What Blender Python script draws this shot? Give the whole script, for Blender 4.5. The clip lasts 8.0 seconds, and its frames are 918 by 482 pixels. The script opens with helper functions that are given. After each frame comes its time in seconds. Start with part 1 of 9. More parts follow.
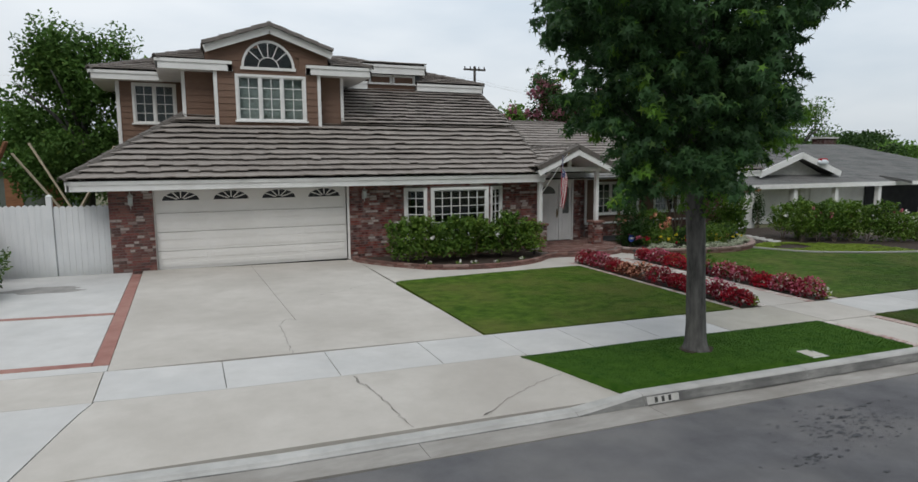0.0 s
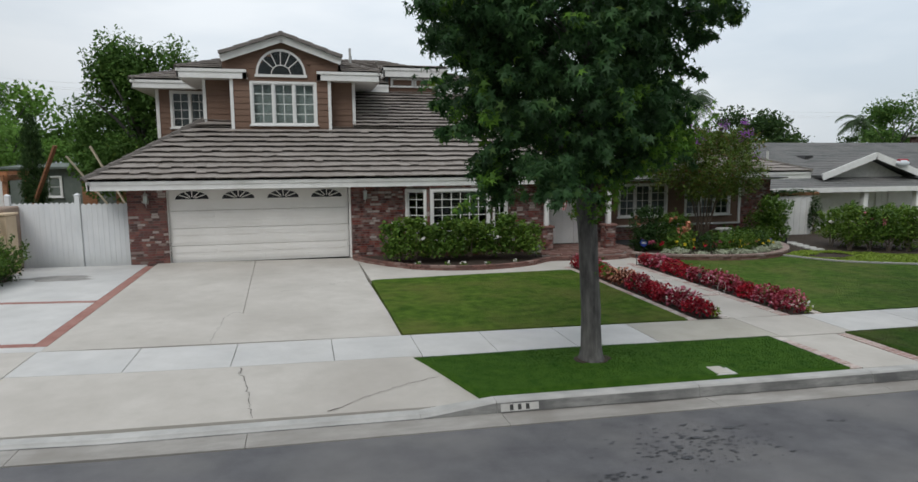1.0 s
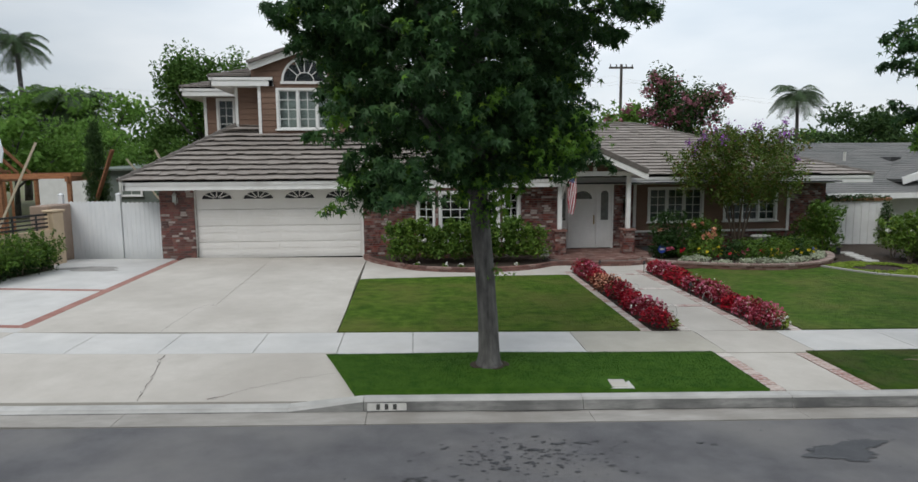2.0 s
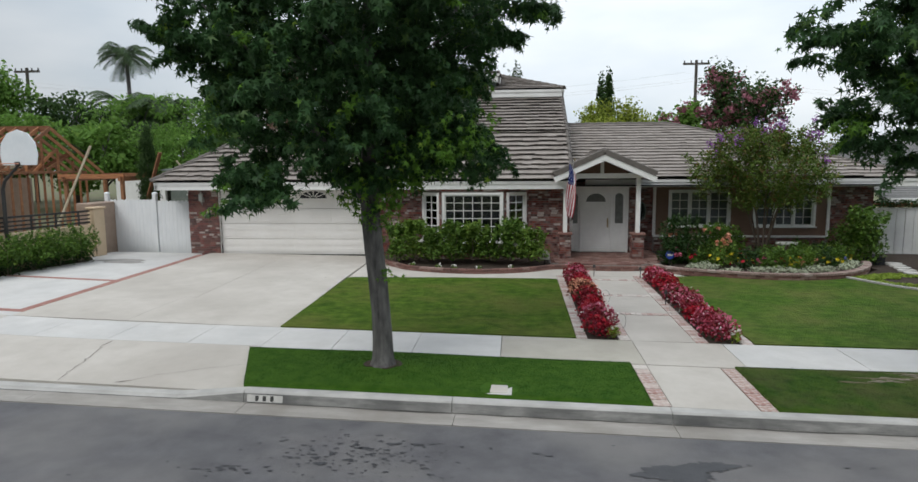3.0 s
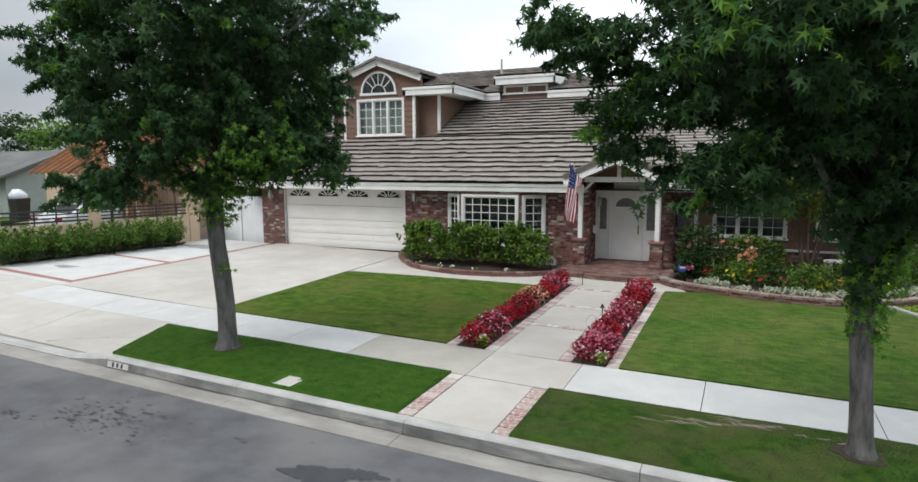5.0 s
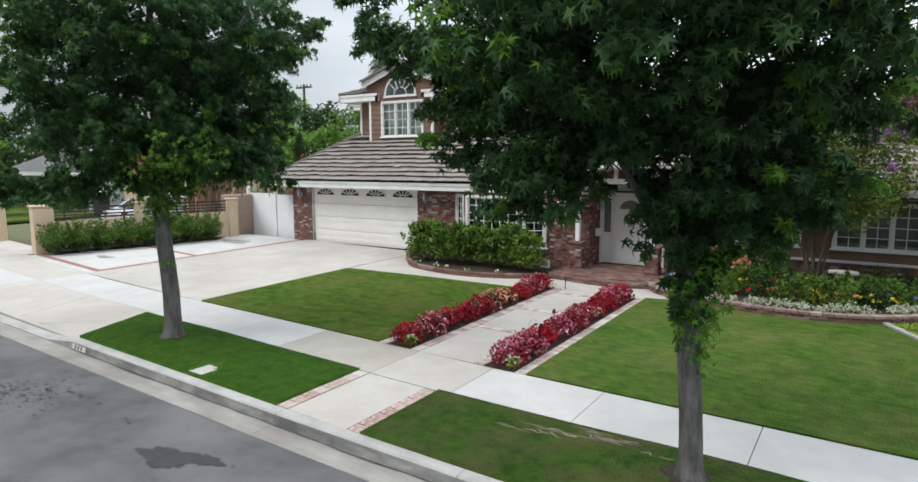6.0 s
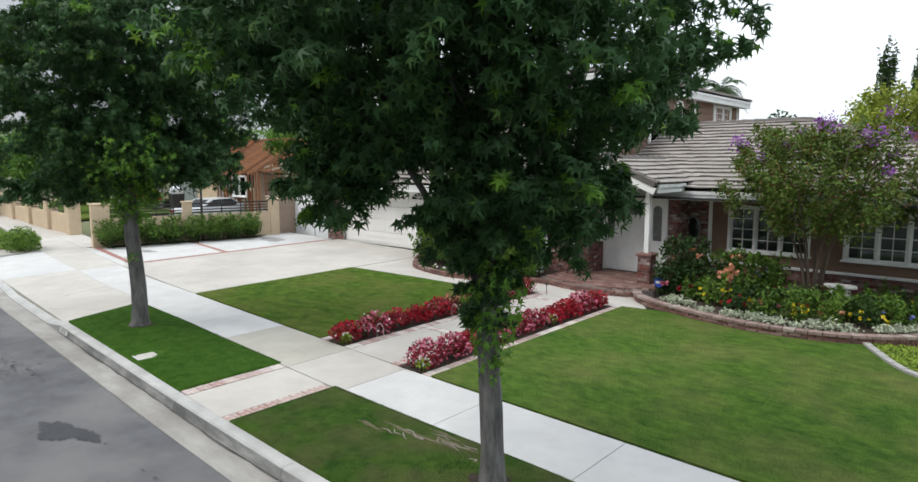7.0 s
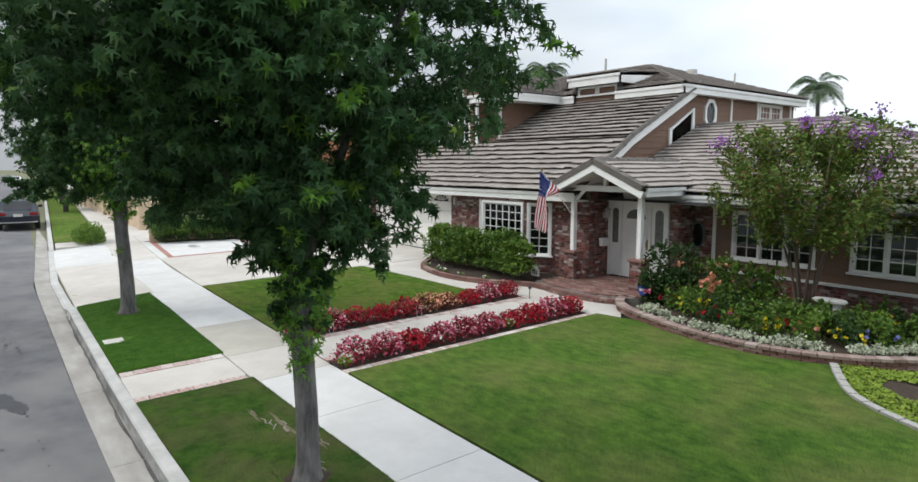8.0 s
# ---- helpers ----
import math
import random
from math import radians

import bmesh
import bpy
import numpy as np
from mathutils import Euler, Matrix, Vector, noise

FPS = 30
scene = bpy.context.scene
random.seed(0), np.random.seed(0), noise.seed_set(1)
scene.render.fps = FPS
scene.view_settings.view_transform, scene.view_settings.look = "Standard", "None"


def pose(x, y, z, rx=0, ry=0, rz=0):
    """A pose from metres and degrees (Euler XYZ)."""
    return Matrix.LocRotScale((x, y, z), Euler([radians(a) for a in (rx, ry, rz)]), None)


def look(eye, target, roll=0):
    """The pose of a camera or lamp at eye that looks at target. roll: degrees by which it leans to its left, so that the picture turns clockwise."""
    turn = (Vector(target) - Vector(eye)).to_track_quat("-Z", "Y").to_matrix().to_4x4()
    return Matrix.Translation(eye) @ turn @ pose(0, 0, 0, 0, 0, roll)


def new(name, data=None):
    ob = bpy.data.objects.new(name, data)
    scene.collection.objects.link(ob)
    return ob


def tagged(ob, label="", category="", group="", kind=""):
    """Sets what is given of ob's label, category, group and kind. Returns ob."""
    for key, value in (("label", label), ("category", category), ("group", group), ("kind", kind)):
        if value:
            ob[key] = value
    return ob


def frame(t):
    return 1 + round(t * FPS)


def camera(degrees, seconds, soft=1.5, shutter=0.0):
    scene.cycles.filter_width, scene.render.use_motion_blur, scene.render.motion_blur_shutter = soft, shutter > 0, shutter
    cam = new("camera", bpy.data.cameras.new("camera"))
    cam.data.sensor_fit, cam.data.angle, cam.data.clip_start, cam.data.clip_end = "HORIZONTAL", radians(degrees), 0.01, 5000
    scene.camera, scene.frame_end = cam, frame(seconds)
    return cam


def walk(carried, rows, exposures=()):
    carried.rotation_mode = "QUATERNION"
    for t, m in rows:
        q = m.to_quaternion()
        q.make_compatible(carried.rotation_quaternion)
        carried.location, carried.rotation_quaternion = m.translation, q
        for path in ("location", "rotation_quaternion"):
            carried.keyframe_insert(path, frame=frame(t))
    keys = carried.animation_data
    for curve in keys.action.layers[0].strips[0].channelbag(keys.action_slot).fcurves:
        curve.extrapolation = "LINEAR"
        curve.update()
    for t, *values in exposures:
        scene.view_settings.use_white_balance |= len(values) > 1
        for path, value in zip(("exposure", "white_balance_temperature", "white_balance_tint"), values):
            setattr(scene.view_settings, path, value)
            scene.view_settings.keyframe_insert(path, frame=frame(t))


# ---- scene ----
cam = camera(72.0, 8.0, soft=1.55)
PATH = [
    (0.0, (-0.791, -0.106, 3.243), (-0.008, 1.717, 2.995), -0.4),
    (0.5, (0.723, -0.751, 3.278), (1.350, 1.132, 3.029), -0.45),
    (1.0, (2.199, -1.305, 3.307), (2.673, 0.622, 3.058), -0.4),
    (1.5, (3.727, -1.685, 3.307), (4.031, 0.276, 3.062), -0.4),
    (3.0, (8.375, -2.005, 3.352), (8.191, -0.029, 3.112), -0.4),
    (3.5, (9.888, -1.871, 3.358), (9.547, 0.085, 3.119), -0.36),
    (4.0, (11.375, -1.640, 3.381), (10.871, 0.281, 3.142), -0.3),
    (5.5, (15.709, -0.149, 3.501), (14.751, 1.589, 3.254), -0.18),
    (6.0, (17.054, 0.556, 3.538), (15.966, 2.216, 3.289), -0.15),
    (6.5, (18.402, 1.395, 3.569), (17.182, 2.960, 3.321), -0.15),
    (7.0, (19.613, 2.334, 3.576), (18.272, 3.797, 3.333), -0.1),
    (7.5, (20.702, 3.333, 3.594), (19.248, 4.685, 3.352), -0.06),
    (8.0, (21.744, 4.463, 3.593), (20.184, 5.692, 3.355), 0.0),
]
walk(cam, [(t, look(eye, target, roll)) for t, eye, target, roll in PATH], exposures=[(0.0, 0.1), (1.5, 0.2), (3.5, 0.46), (5.5, 0.8), (8.0, 0.86)])

# ---- light: bright overcast morning ----
SUN_EL, SUN_AZ = 52.0, 215.0
world = bpy.data.worlds.new("overcast_sky")
scene.world = world
world.use_nodes = True
wn, wl = world.node_tree.nodes, world.node_tree.links
wbg = wn["Background"]
sky = wn.new("ShaderNodeTexSky")
sky.sky_type, sky.sun_disc = "NISHITA", False
sky.sun_elevation, sky.sun_rotation = radians(SUN_EL), radians(SUN_AZ)
sky.air_density, sky.dust_density = 1.0, 3.0
wtc = wn.new("ShaderNodeTexCoord")
wmap = wn.new("ShaderNodeMapping")
wmap.inputs["Scale"].default_value = (1.0, 1.0, 3.2)
wnoise = wn.new("ShaderNodeTexNoise")
wnoise.inputs["Scale"].default_value, wnoise.inputs["Detail"].default_value = 2.1, 5.0
wramp = wn.new("ShaderNodeValToRGB")
wramp.color_ramp.elements[0].position, wramp.color_ramp.elements[0].color = 0.36, (6.6, 7.4, 8.15, 1)
wramp.color_ramp.elements[1].position, wramp.color_ramp.elements[1].color = 0.62, (8.75, 9.2, 9.6, 1)
wmix = wn.new("ShaderNodeMix")
wmix.data_type = "RGBA"
wmix.inputs["Factor"].default_value = 0.88
wl.new(wtc.outputs["Generated"], wmap.inputs["Vector"])
wl.new(wmap.outputs["Vector"], wnoise.inputs["Vector"])
wl.new(wnoise.outputs["Fac"], wramp.inputs["Fac"])
wl.new(sky.outputs["Color"], wmix.inputs["A"])
wl.new(wramp.outputs["Color"], wmix.inputs["B"])
# the cloud is thinner, and brighter, towards the far right
wdot = wn.new("ShaderNodeVectorMath")
wdot.operation = "DOT_PRODUCT"
wdot.inputs[1].default_value = (math.sin(radians(45)), math.cos(radians(45)), 0.15)
wrange = wn.new("ShaderNodeMapRange")
wrange.inputs["From Min"].default_value, wrange.inputs["From Max"].default_value = -0.25, 0.62
wrange.inputs["To Min"].default_value, wrange.inputs["To Max"].default_value = 0.47, 1.1
wmul = wn.new("ShaderNodeMix")
wmul.data_type, wmul.blend_type = "RGBA", "MULTIPLY"
wmul.inputs["Factor"].default_value = 1.0
wl.new(wtc.outputs["Generated"], wdot.inputs[0])
wl.new(wdot.outputs["Value"], wrange.inputs["Value"])
wl.new(wmix.outputs["Result"], wmul.inputs["A"])
wl.new(wrange.outputs["Result"], wmul.inputs["B"])
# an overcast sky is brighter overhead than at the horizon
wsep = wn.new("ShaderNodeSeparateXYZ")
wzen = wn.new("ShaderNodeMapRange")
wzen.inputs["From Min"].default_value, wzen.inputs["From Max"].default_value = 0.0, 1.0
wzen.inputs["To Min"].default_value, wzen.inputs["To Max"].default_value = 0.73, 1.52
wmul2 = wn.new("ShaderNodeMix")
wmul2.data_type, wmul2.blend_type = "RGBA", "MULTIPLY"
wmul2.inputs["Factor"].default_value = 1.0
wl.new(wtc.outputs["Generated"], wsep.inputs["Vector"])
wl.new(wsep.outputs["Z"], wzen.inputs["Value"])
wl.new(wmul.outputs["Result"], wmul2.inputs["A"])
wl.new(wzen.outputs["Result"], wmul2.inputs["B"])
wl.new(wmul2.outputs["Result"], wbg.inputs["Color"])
wbg.inputs["Strength"].default_value = 0.1
sun_data = bpy.data.lights.new("sun", "SUN")
sun_data.energy, sun_data.angle, sun_data.color = 1.3, radians(30), (0.98, 0.98, 0.96)
sun_lamp = new("sun", sun_data)
sun_lamp.matrix_world = look((math.sin(radians(SUN_AZ)) * 50, math.cos(radians(SUN_AZ)) * 50, 60), (0, 0, 0))


# ---- materials ----
def surf(name, c1, c2, scale=6.0, rough=0.8, bump=0.0, bscale=60.0, metal=0.0, rand=None, c3=None, c3amt=0.3, c3scale=0.7, spec=0.4, stretch=(1, 1, 1), twoside=0.0, detail=6.0):
    """Two-scale varied surface; rand: per-piece colours picked from a list."""
    m = bpy.data.materials.new(name)
    m.use_nodes = True
    n, l = m.node_tree.nodes, m.node_tree.links
    b = n["Principled BSDF"]
    tc = n.new("ShaderNodeTexCoord")
    mp = n.new("ShaderNodeMapping")
    mp.inputs["Scale"].default_value = stretch
    l.new(tc.outputs["Object"], mp.inputs["Vector"])
    t1 = n.new("ShaderNodeTexNoise")
    t1.inputs["Scale"].default_value, t1.inputs["Detail"].default_value, t1.inputs["Roughness"].default_value = scale, detail, 0.65
    l.new(mp.outputs["Vector"], t1.inputs["Vector"])
    r1 = n.new("ShaderNodeValToRGB")
    r1.color_ramp.elements[0].position, r1.color_ramp.elements[1].position = 0.3, 0.7
    r1.color_ramp.elements[0].color, r1.color_ramp.elements[1].color = (*c1, 1), (*c2, 1)
    l.new(t1.outputs["Fac"], r1.inputs["Fac"])
    col = r1.outputs["Color"]
    if rand:
        isl, obi = n.new("ShaderNodeNewGeometry"), n.new("ShaderNodeObjectInfo")
        add, fr = n.new("ShaderNodeMath"), n.new("ShaderNodeMath")
        add.operation, fr.operation = "ADD", "FRACT"
        l.new(isl.outputs["Random Per Island"], add.inputs[0])
        l.new(obi.outputs["Random"], add.inputs[1])
        l.new(add.outputs[0], fr.inputs[0])
        rr = n.new("ShaderNodeValToRGB")
        rr.color_ramp.interpolation = "LINEAR" if rand[0] == "soft" else "CONSTANT"
        cols = rand[1:]
        for i, (p, c) in enumerate(cols):
            e = rr.color_ramp.elements[i] if i < 2 else rr.color_ramp.elements.new(p)
            e.position, e.color = p, (*c, 1)
        l.new(fr.outputs[0], rr.inputs["Fac"])
        mx = n.new("ShaderNodeMix")
        mx.data_type, mx.blend_type = "RGBA", "MULTIPLY"
        mx.inputs["Factor"].default_value = 1.0
        l.new(rr.outputs["Color"], mx.inputs["A"])
        l.new(col, mx.inputs["B"])
        col = mx.outputs["Result"]
    if c3:
        t2 = n.new("ShaderNodeTexNoise")
        t2.inputs["Scale"].default_value, t2.inputs["Detail"].default_value = c3scale, 4.0
        l.new(tc.outputs["Object"], t2.inputs["Vector"])
        r2 = n.new("ShaderNodeMapRange")
        r2.inputs["From Min"].default_value, r2.inputs["From Max"].default_value = 0.42, 0.68
        r2.inputs["To Max"].default_value = c3amt
        l.new(t2.outputs["Fac"], r2.inputs["Value"])
        m2 = n.new("ShaderNodeMix")
        m2.data_type = "RGBA"
        l.new(r2.outputs["Result"], m2.inputs["Factor"])
        l.new(col, m2.inputs["A"])
        m2.inputs["B"].default_value = (*c3, 1)
        col = m2.outputs["Result"]
    l.new(col, b.inputs["Base Color"])
    b.inputs["Roughness"].default_value, b.inputs["Metallic"].default_value = rough, metal
    b.inputs["Specular IOR Level"].default_value = min(spec, 0.18) if twoside else spec
    if bump:
        t3 = n.new("ShaderNodeTexNoise")
        t3.inputs["Scale"].default_value, t3.inputs["Detail"].default_value = bscale, 4.0
        l.new(mp.outputs["Vector"], t3.inputs["Vector"])
        bp = n.new("ShaderNodeBump")
        bp.inputs["Strength"].default_value, bp.inputs["Distance"].default_value = bump, 0.01
        l.new(t3.outputs["Fac"], bp.inputs["Height"])
        l.new(bp.outputs["Normal"], b.inputs["Normal"])
    if twoside:
        tr = n.new("ShaderNodeBsdfTranslucent")
        l.new(col, tr.inputs["Color"])
        ms = n.new("ShaderNodeMixShader")
        ms.inputs["Fac"].default_value = twoside
        l.new(b.outputs["BSDF"], ms.inputs[1])
        l.new(tr.outputs["BSDF"], ms.inputs[2])
        l.new(ms.outputs["Shader"], n["Material Output"].inputs["Surface"])
    return m


def glass_mat(name, tint=(0.82, 0.87, 0.86)):
    m = bpy.data.materials.new(name)
    m.use_nodes = True
    n, l = m.node_tree.nodes, m.node_tree.links
    n.remove(n["Principled BSDF"])
    tr, gl, fr, ms = n.new("ShaderNodeBsdfTransparent"), n.new("ShaderNodeBsdfGlossy"), n.new("ShaderNodeFresnel"), n.new("ShaderNodeMixShader")
    tr.inputs["Color"].default_value = (*tint, 1)
    gl.inputs["Roughness"].default_value = 0.02
    fr.inputs["IOR"].default_value = 1.5
    l.new(fr.outputs["Fac"], ms.inputs["Fac"])
    l.new(tr.outputs["BSDF"], ms.inputs[1])
    l.new(gl.outputs["BSDF"], ms.inputs[2])
    l.new(ms.outputs["Shader"], n["Material Output"].inputs["Surface"])
    return m


M_ASPHALT = surf("asphalt", (0.078, 0.077, 0.083), (0.13, 0.128, 0.135), 1.7, 0.88, 0.5, 90, c3=(0.185, 0.178, 0.172), c3amt=0.75, c3scale=0.5, detail=9.0)
M_WET = surf("damp_asphalt", (0.038, 0.039, 0.044), (0.058, 0.059, 0.064), 5, 0.6, 0.3, 90)
M_CONC = surf("driveway_concrete", (0.43, 0.4, 0.362), (0.515, 0.485, 0.445), 1.6, 0.9, 0.25, 120, c3=(0.355, 0.325, 0.29), c3amt=0.6, c3scale=0.5)
M_CONC_PALE = surf("bleached_concrete", (0.475, 0.465, 0.45), (0.56, 0.55, 0.535), 1.8, 0.9, 0.25, 120, c3=(0.42, 0.42, 0.415), c3amt=0.45, c3scale=0.8)
M_CONC_TAN = surf("tan_concrete", (0.37, 0.345, 0.295), (0.44, 0.415, 0.36), 2.0, 0.9, 0.25, 120, c3=(0.33, 0.305, 0.265), c3amt=0.4)
M_KERB = surf("kerb_concrete", (0.37, 0.365, 0.35), (0.5, 0.49, 0.47), 2.5, 0.9, 0.4, 70, c3=(0.3, 0.295, 0.28), c3amt=0.6, c3scale=2.3)
# stains, over a base darkened to paint in the shade of the upright face
M_KERBFACE = surf("stained_shaded_kerb_concrete", (0.13, 0.13, 0.125), (0.3, 0.295, 0.28), 3.2, 0.92, 0.5, 60, c3=(0.07, 0.07, 0.07), c3amt=0.75, c3scale=1.1, stretch=(0.7, 1, 4))
M_KERBFOOT = surf("dark_kerb_foot", (0.05, 0.048, 0.045), (0.13, 0.125, 0.115), 4.0, 0.95, stretch=(0.6, 1, 1))
M_GUTTER = surf("gutter_concrete", (0.26, 0.245, 0.225), (0.385, 0.365, 0.34), 2.6, 0.9, 0.3, 80, c3=(0.2, 0.182, 0.16), c3amt=0.6, c3scale=1.1, stretch=(0.5, 1.6, 1))
M_CRACK = surf("crack_filler", (0.04, 0.036, 0.032), (0.14, 0.125, 0.11), 12, 0.95)
M_STAIN = surf("stained_concrete", (0.2, 0.195, 0.185), (0.36, 0.34, 0.32), 3.0, 0.9, 0.2, 100)
M_REDBAND = surf("red_concrete", (0.25, 0.11, 0.09), (0.32, 0.16, 0.135), 4, 0.9, 0.3, 90, c3=(0.4, 0.25, 0.2), c3amt=0.4, c3scale=1.5)
BRICKS = ("step", (0.0, (0.115, 0.03, 0.026)), (0.18, (0.19, 0.05, 0.04)), (0.4, (0.075, 0.03, 0.027)), (0.55, (0.145, 0.06, 0.048)), (0.7, (0.23, 0.085, 0.065)), (0.84, (0.42, 0.36, 0.33)), (0.94, (0.27, 0.2, 0.18)))
M_BRICK = surf("used_brick", (0.7, 0.7, 0.7), (1.15, 1.15, 1.15), 18, 0.92, 0.6, 90, rand=BRICKS, c3=(0.4, 0.35, 0.33), c3amt=0.35, c3scale=7)
M_MORTAR = surf("grey_mortar", (0.13, 0.115, 0.105), (0.2, 0.18, 0.165), 20, 0.95, 0.5, 120)
PAVE = ("step", (0.0, (0.38, 0.26, 0.225)), (0.22, (0.47, 0.37, 0.33)), (0.42, (0.34, 0.19, 0.165)), (0.62, (0.55, 0.5, 0.46)), (0.82, (0.42, 0.3, 0.265)))
M_PAVER = surf("faded_brick_paver", (0.8, 0.8, 0.8), (1.15, 1.15, 1.15), 14, 0.92, 0.4, 90, rand=PAVE, c3=(0.6, 0.56, 0.53), c3amt=0.75, c3scale=5)
PAVED = ("step", (0.0, (0.17, 0.088, 0.072)), (0.25, (0.22, 0.12, 0.1)), (0.5, (0.14, 0.078, 0.066)), (0.7, (0.27, 0.18, 0.155)), (0.87, (0.2, 0.105, 0.088)))
M_PAVER_RED = surf("red_brick_paver", (0.8, 0.8, 0.8), (1.15, 1.15, 1.15), 14, 0.9, 0.4, 90, rand=PAVED)
CAPS = ("step", (0.0, (0.24, 0.155, 0.135)), (0.25, (0.3, 0.21, 0.185)), (0.5, (0.2, 0.125, 0.108)), (0.75, (0.34, 0.27, 0.24)))
M_CAPBRICK = surf("worn_cap_brick", (0.75, 0.75, 0.75), (1.15, 1.15, 1.15), 14, 0.92, 0.4, 90, rand=CAPS, c3=(0.36, 0.31, 0.28), c3amt=0.5, c3scale=4)
TILES = ("soft", (0.0, (0.25, 0.224, 0.205)), (0.35, (0.275, 0.247, 0.227)), (0.7, (0.3, 0.27, 0.247)), (1.0, (0.24, 0.212, 0.193)))
M_TILE = surf("concrete_roof_tile", (0.85, 0.85, 0.86), (1.13, 1.12, 1.1), 9, 0.9, 0.5, 45, rand=TILES, c3=(0.19, 0.165, 0.145), c3amt=0.35, c3scale=1.1)
M_TILE_EDGE = surf("ridge_tile", (0.09, 0.08, 0.073), (0.155, 0.138, 0.124), 6, 0.9, 0.5, 40)
M_UNDER = surf("roof_underlay", (0.014, 0.013, 0.012), (0.025, 0.022, 0.02), 6, 0.95)
M_WHITE = surf("white_paint", (0.7, 0.7, 0.69), (0.79, 0.79, 0.775), 3.0, 0.6, 0.08, 40, c3=(0.58, 0.57, 0.54), c3amt=0.3, c3scale=1.4)
M_GARAGE = surf("white_garage_paint", (0.72, 0.7, 0.67), (0.79, 0.77, 0.745), 1.5, 0.5, 0.06, 60, c3=(0.66, 0.64, 0.61), c3amt=0.3)
M_VINYL = surf("white_vinyl", (0.7, 0.72, 0.74), (0.79, 0.8, 0.81), 2.0, 0.45, c3=(0.6, 0.61, 0.62), c3amt=0.35, c3scale=1.2, stretch=(6, 6, 0.6))
M_SIDING = surf("brown_siding_paint", (0.15, 0.088, 0.06), (0.185, 0.112, 0.08), 5, 0.75, 0.25, 40, c3=(0.21, 0.135, 0.1), c3amt=0.35, c3scale=0.9, stretch=(1, 1, 6))
# near-black colour that stands in for the shade of unlit rooms
M_DARK = surf("interior_shade", (0.02, 0.022, 0.025), (0.04, 0.042, 0.045), 2, 0.9)
M_BLIND = surf("pale_blind", (0.42, 0.46, 0.44), (0.5, 0.54, 0.52), 3, 0.8)
# grey behind panes, painted in place of their reflections; also colours the slatted blinds
M_GREYBACK = surf("grey_window_backing", (0.1, 0.115, 0.125), (0.16, 0.175, 0.185), 4, 0.9, stretch=(8, 8, 0.5))
# leaded door panes; under the trapezoid pane it stands in for a reflection
M_SIDEPANE = surf("leaded_and_reflection_grey", (0.1, 0.105, 0.1), (0.17, 0.18, 0.17), 9, 0.25)
M_EARTH = surf("trodden_earth", (0.075, 0.075, 0.035), (0.15, 0.12, 0.075), 14, 0.95, 0.6, 40)
M_GLASS = glass_mat("window_glass")
M_IRON = surf("black_iron", (0.016, 0.016, 0.017), (0.03, 0.03, 0.03), 12, 0.55, spec=0.5)
M_BRASS = surf("aged_brass", (0.25, 0.17, 0.06), (0.38, 0.27, 0.1), 20, 0.35, metal=0.9)
M_LANTERN = surf("weathered_lantern_metal", (0.35, 0.35, 0.34), (0.5, 0.5, 0.48), 14, 0.5, metal=0.3)
M_STUCCO = surf("tan_stucco", (0.53, 0.41, 0.28), (0.6, 0.47, 0.33), 4, 0.95, 0.6, 70, c3=(0.45, 0.34, 0.24), c3amt=0.35, c3scale=0.7)
M_STUCCO_BR = surf("brown_stucco", (0.27, 0.2, 0.155), (0.33, 0.25, 0.2), 4, 0.95, 0.6, 70)
M_LUMBER = surf("new_lumber", (0.2, 0.088, 0.045), (0.36, 0.18, 0.095), 3, 0.8, 0.3, 20, stretch=(1, 1, 6), rand=("soft", (0.0, (0.6, 0.5, 0.45)), (0.5, (1, 1, 1)), (1.0, (1.35, 1.2, 1.05))))
M_LUMBER_PALE = surf("pale_lumber", (0.5, 0.42, 0.31), (0.6, 0.52, 0.4), 3, 0.8)
M_SHINGLE = surf("grey_shingle", (0.1, 0.108, 0.1), (0.16, 0.155, 0.155), 10, 0.95, 0.5, 50, c3=(0.2, 0.19, 0.185), c3amt=0.5, c3scale=0.8, rand=("soft", (0.0, (0.85, 0.85, 0.85)), (1.0, (1.15, 1.15, 1.15))))
M_GREYGREEN = surf("grey_green_siding", (0.12, 0.145, 0.13), (0.17, 0.195, 0.175), 3, 0.85)
M_PALEHOUSE = surf("pale_grey_green_paint", (0.36, 0.41, 0.38), (0.44, 0.48, 0.45), 3, 0.85, 0.2, 40, c3=(0.3, 0.34, 0.31), c3amt=0.4)
M_SOIL = surf("dark_mulch", (0.025, 0.017, 0.012), (0.06, 0.042, 0.03), 16, 0.98, 1.0, 30)
M_GROUND = surf("dry_ground", (0.14, 0.12, 0.08), (0.12, 0.14, 0.06), 0.15, 0.98, 0.5, 3)
M_LAWN = surf("lawn_turf", (0.03, 0.072, 0.009), (0.1, 0.155, 0.022), 3.6, 0.95, 0.0, 60, c3=(0.135, 0.13, 0.04), c3amt=0.55, c3scale=0.8, stretch=(0.9, 1.15, 1), detail=4.0, spec=0.08)
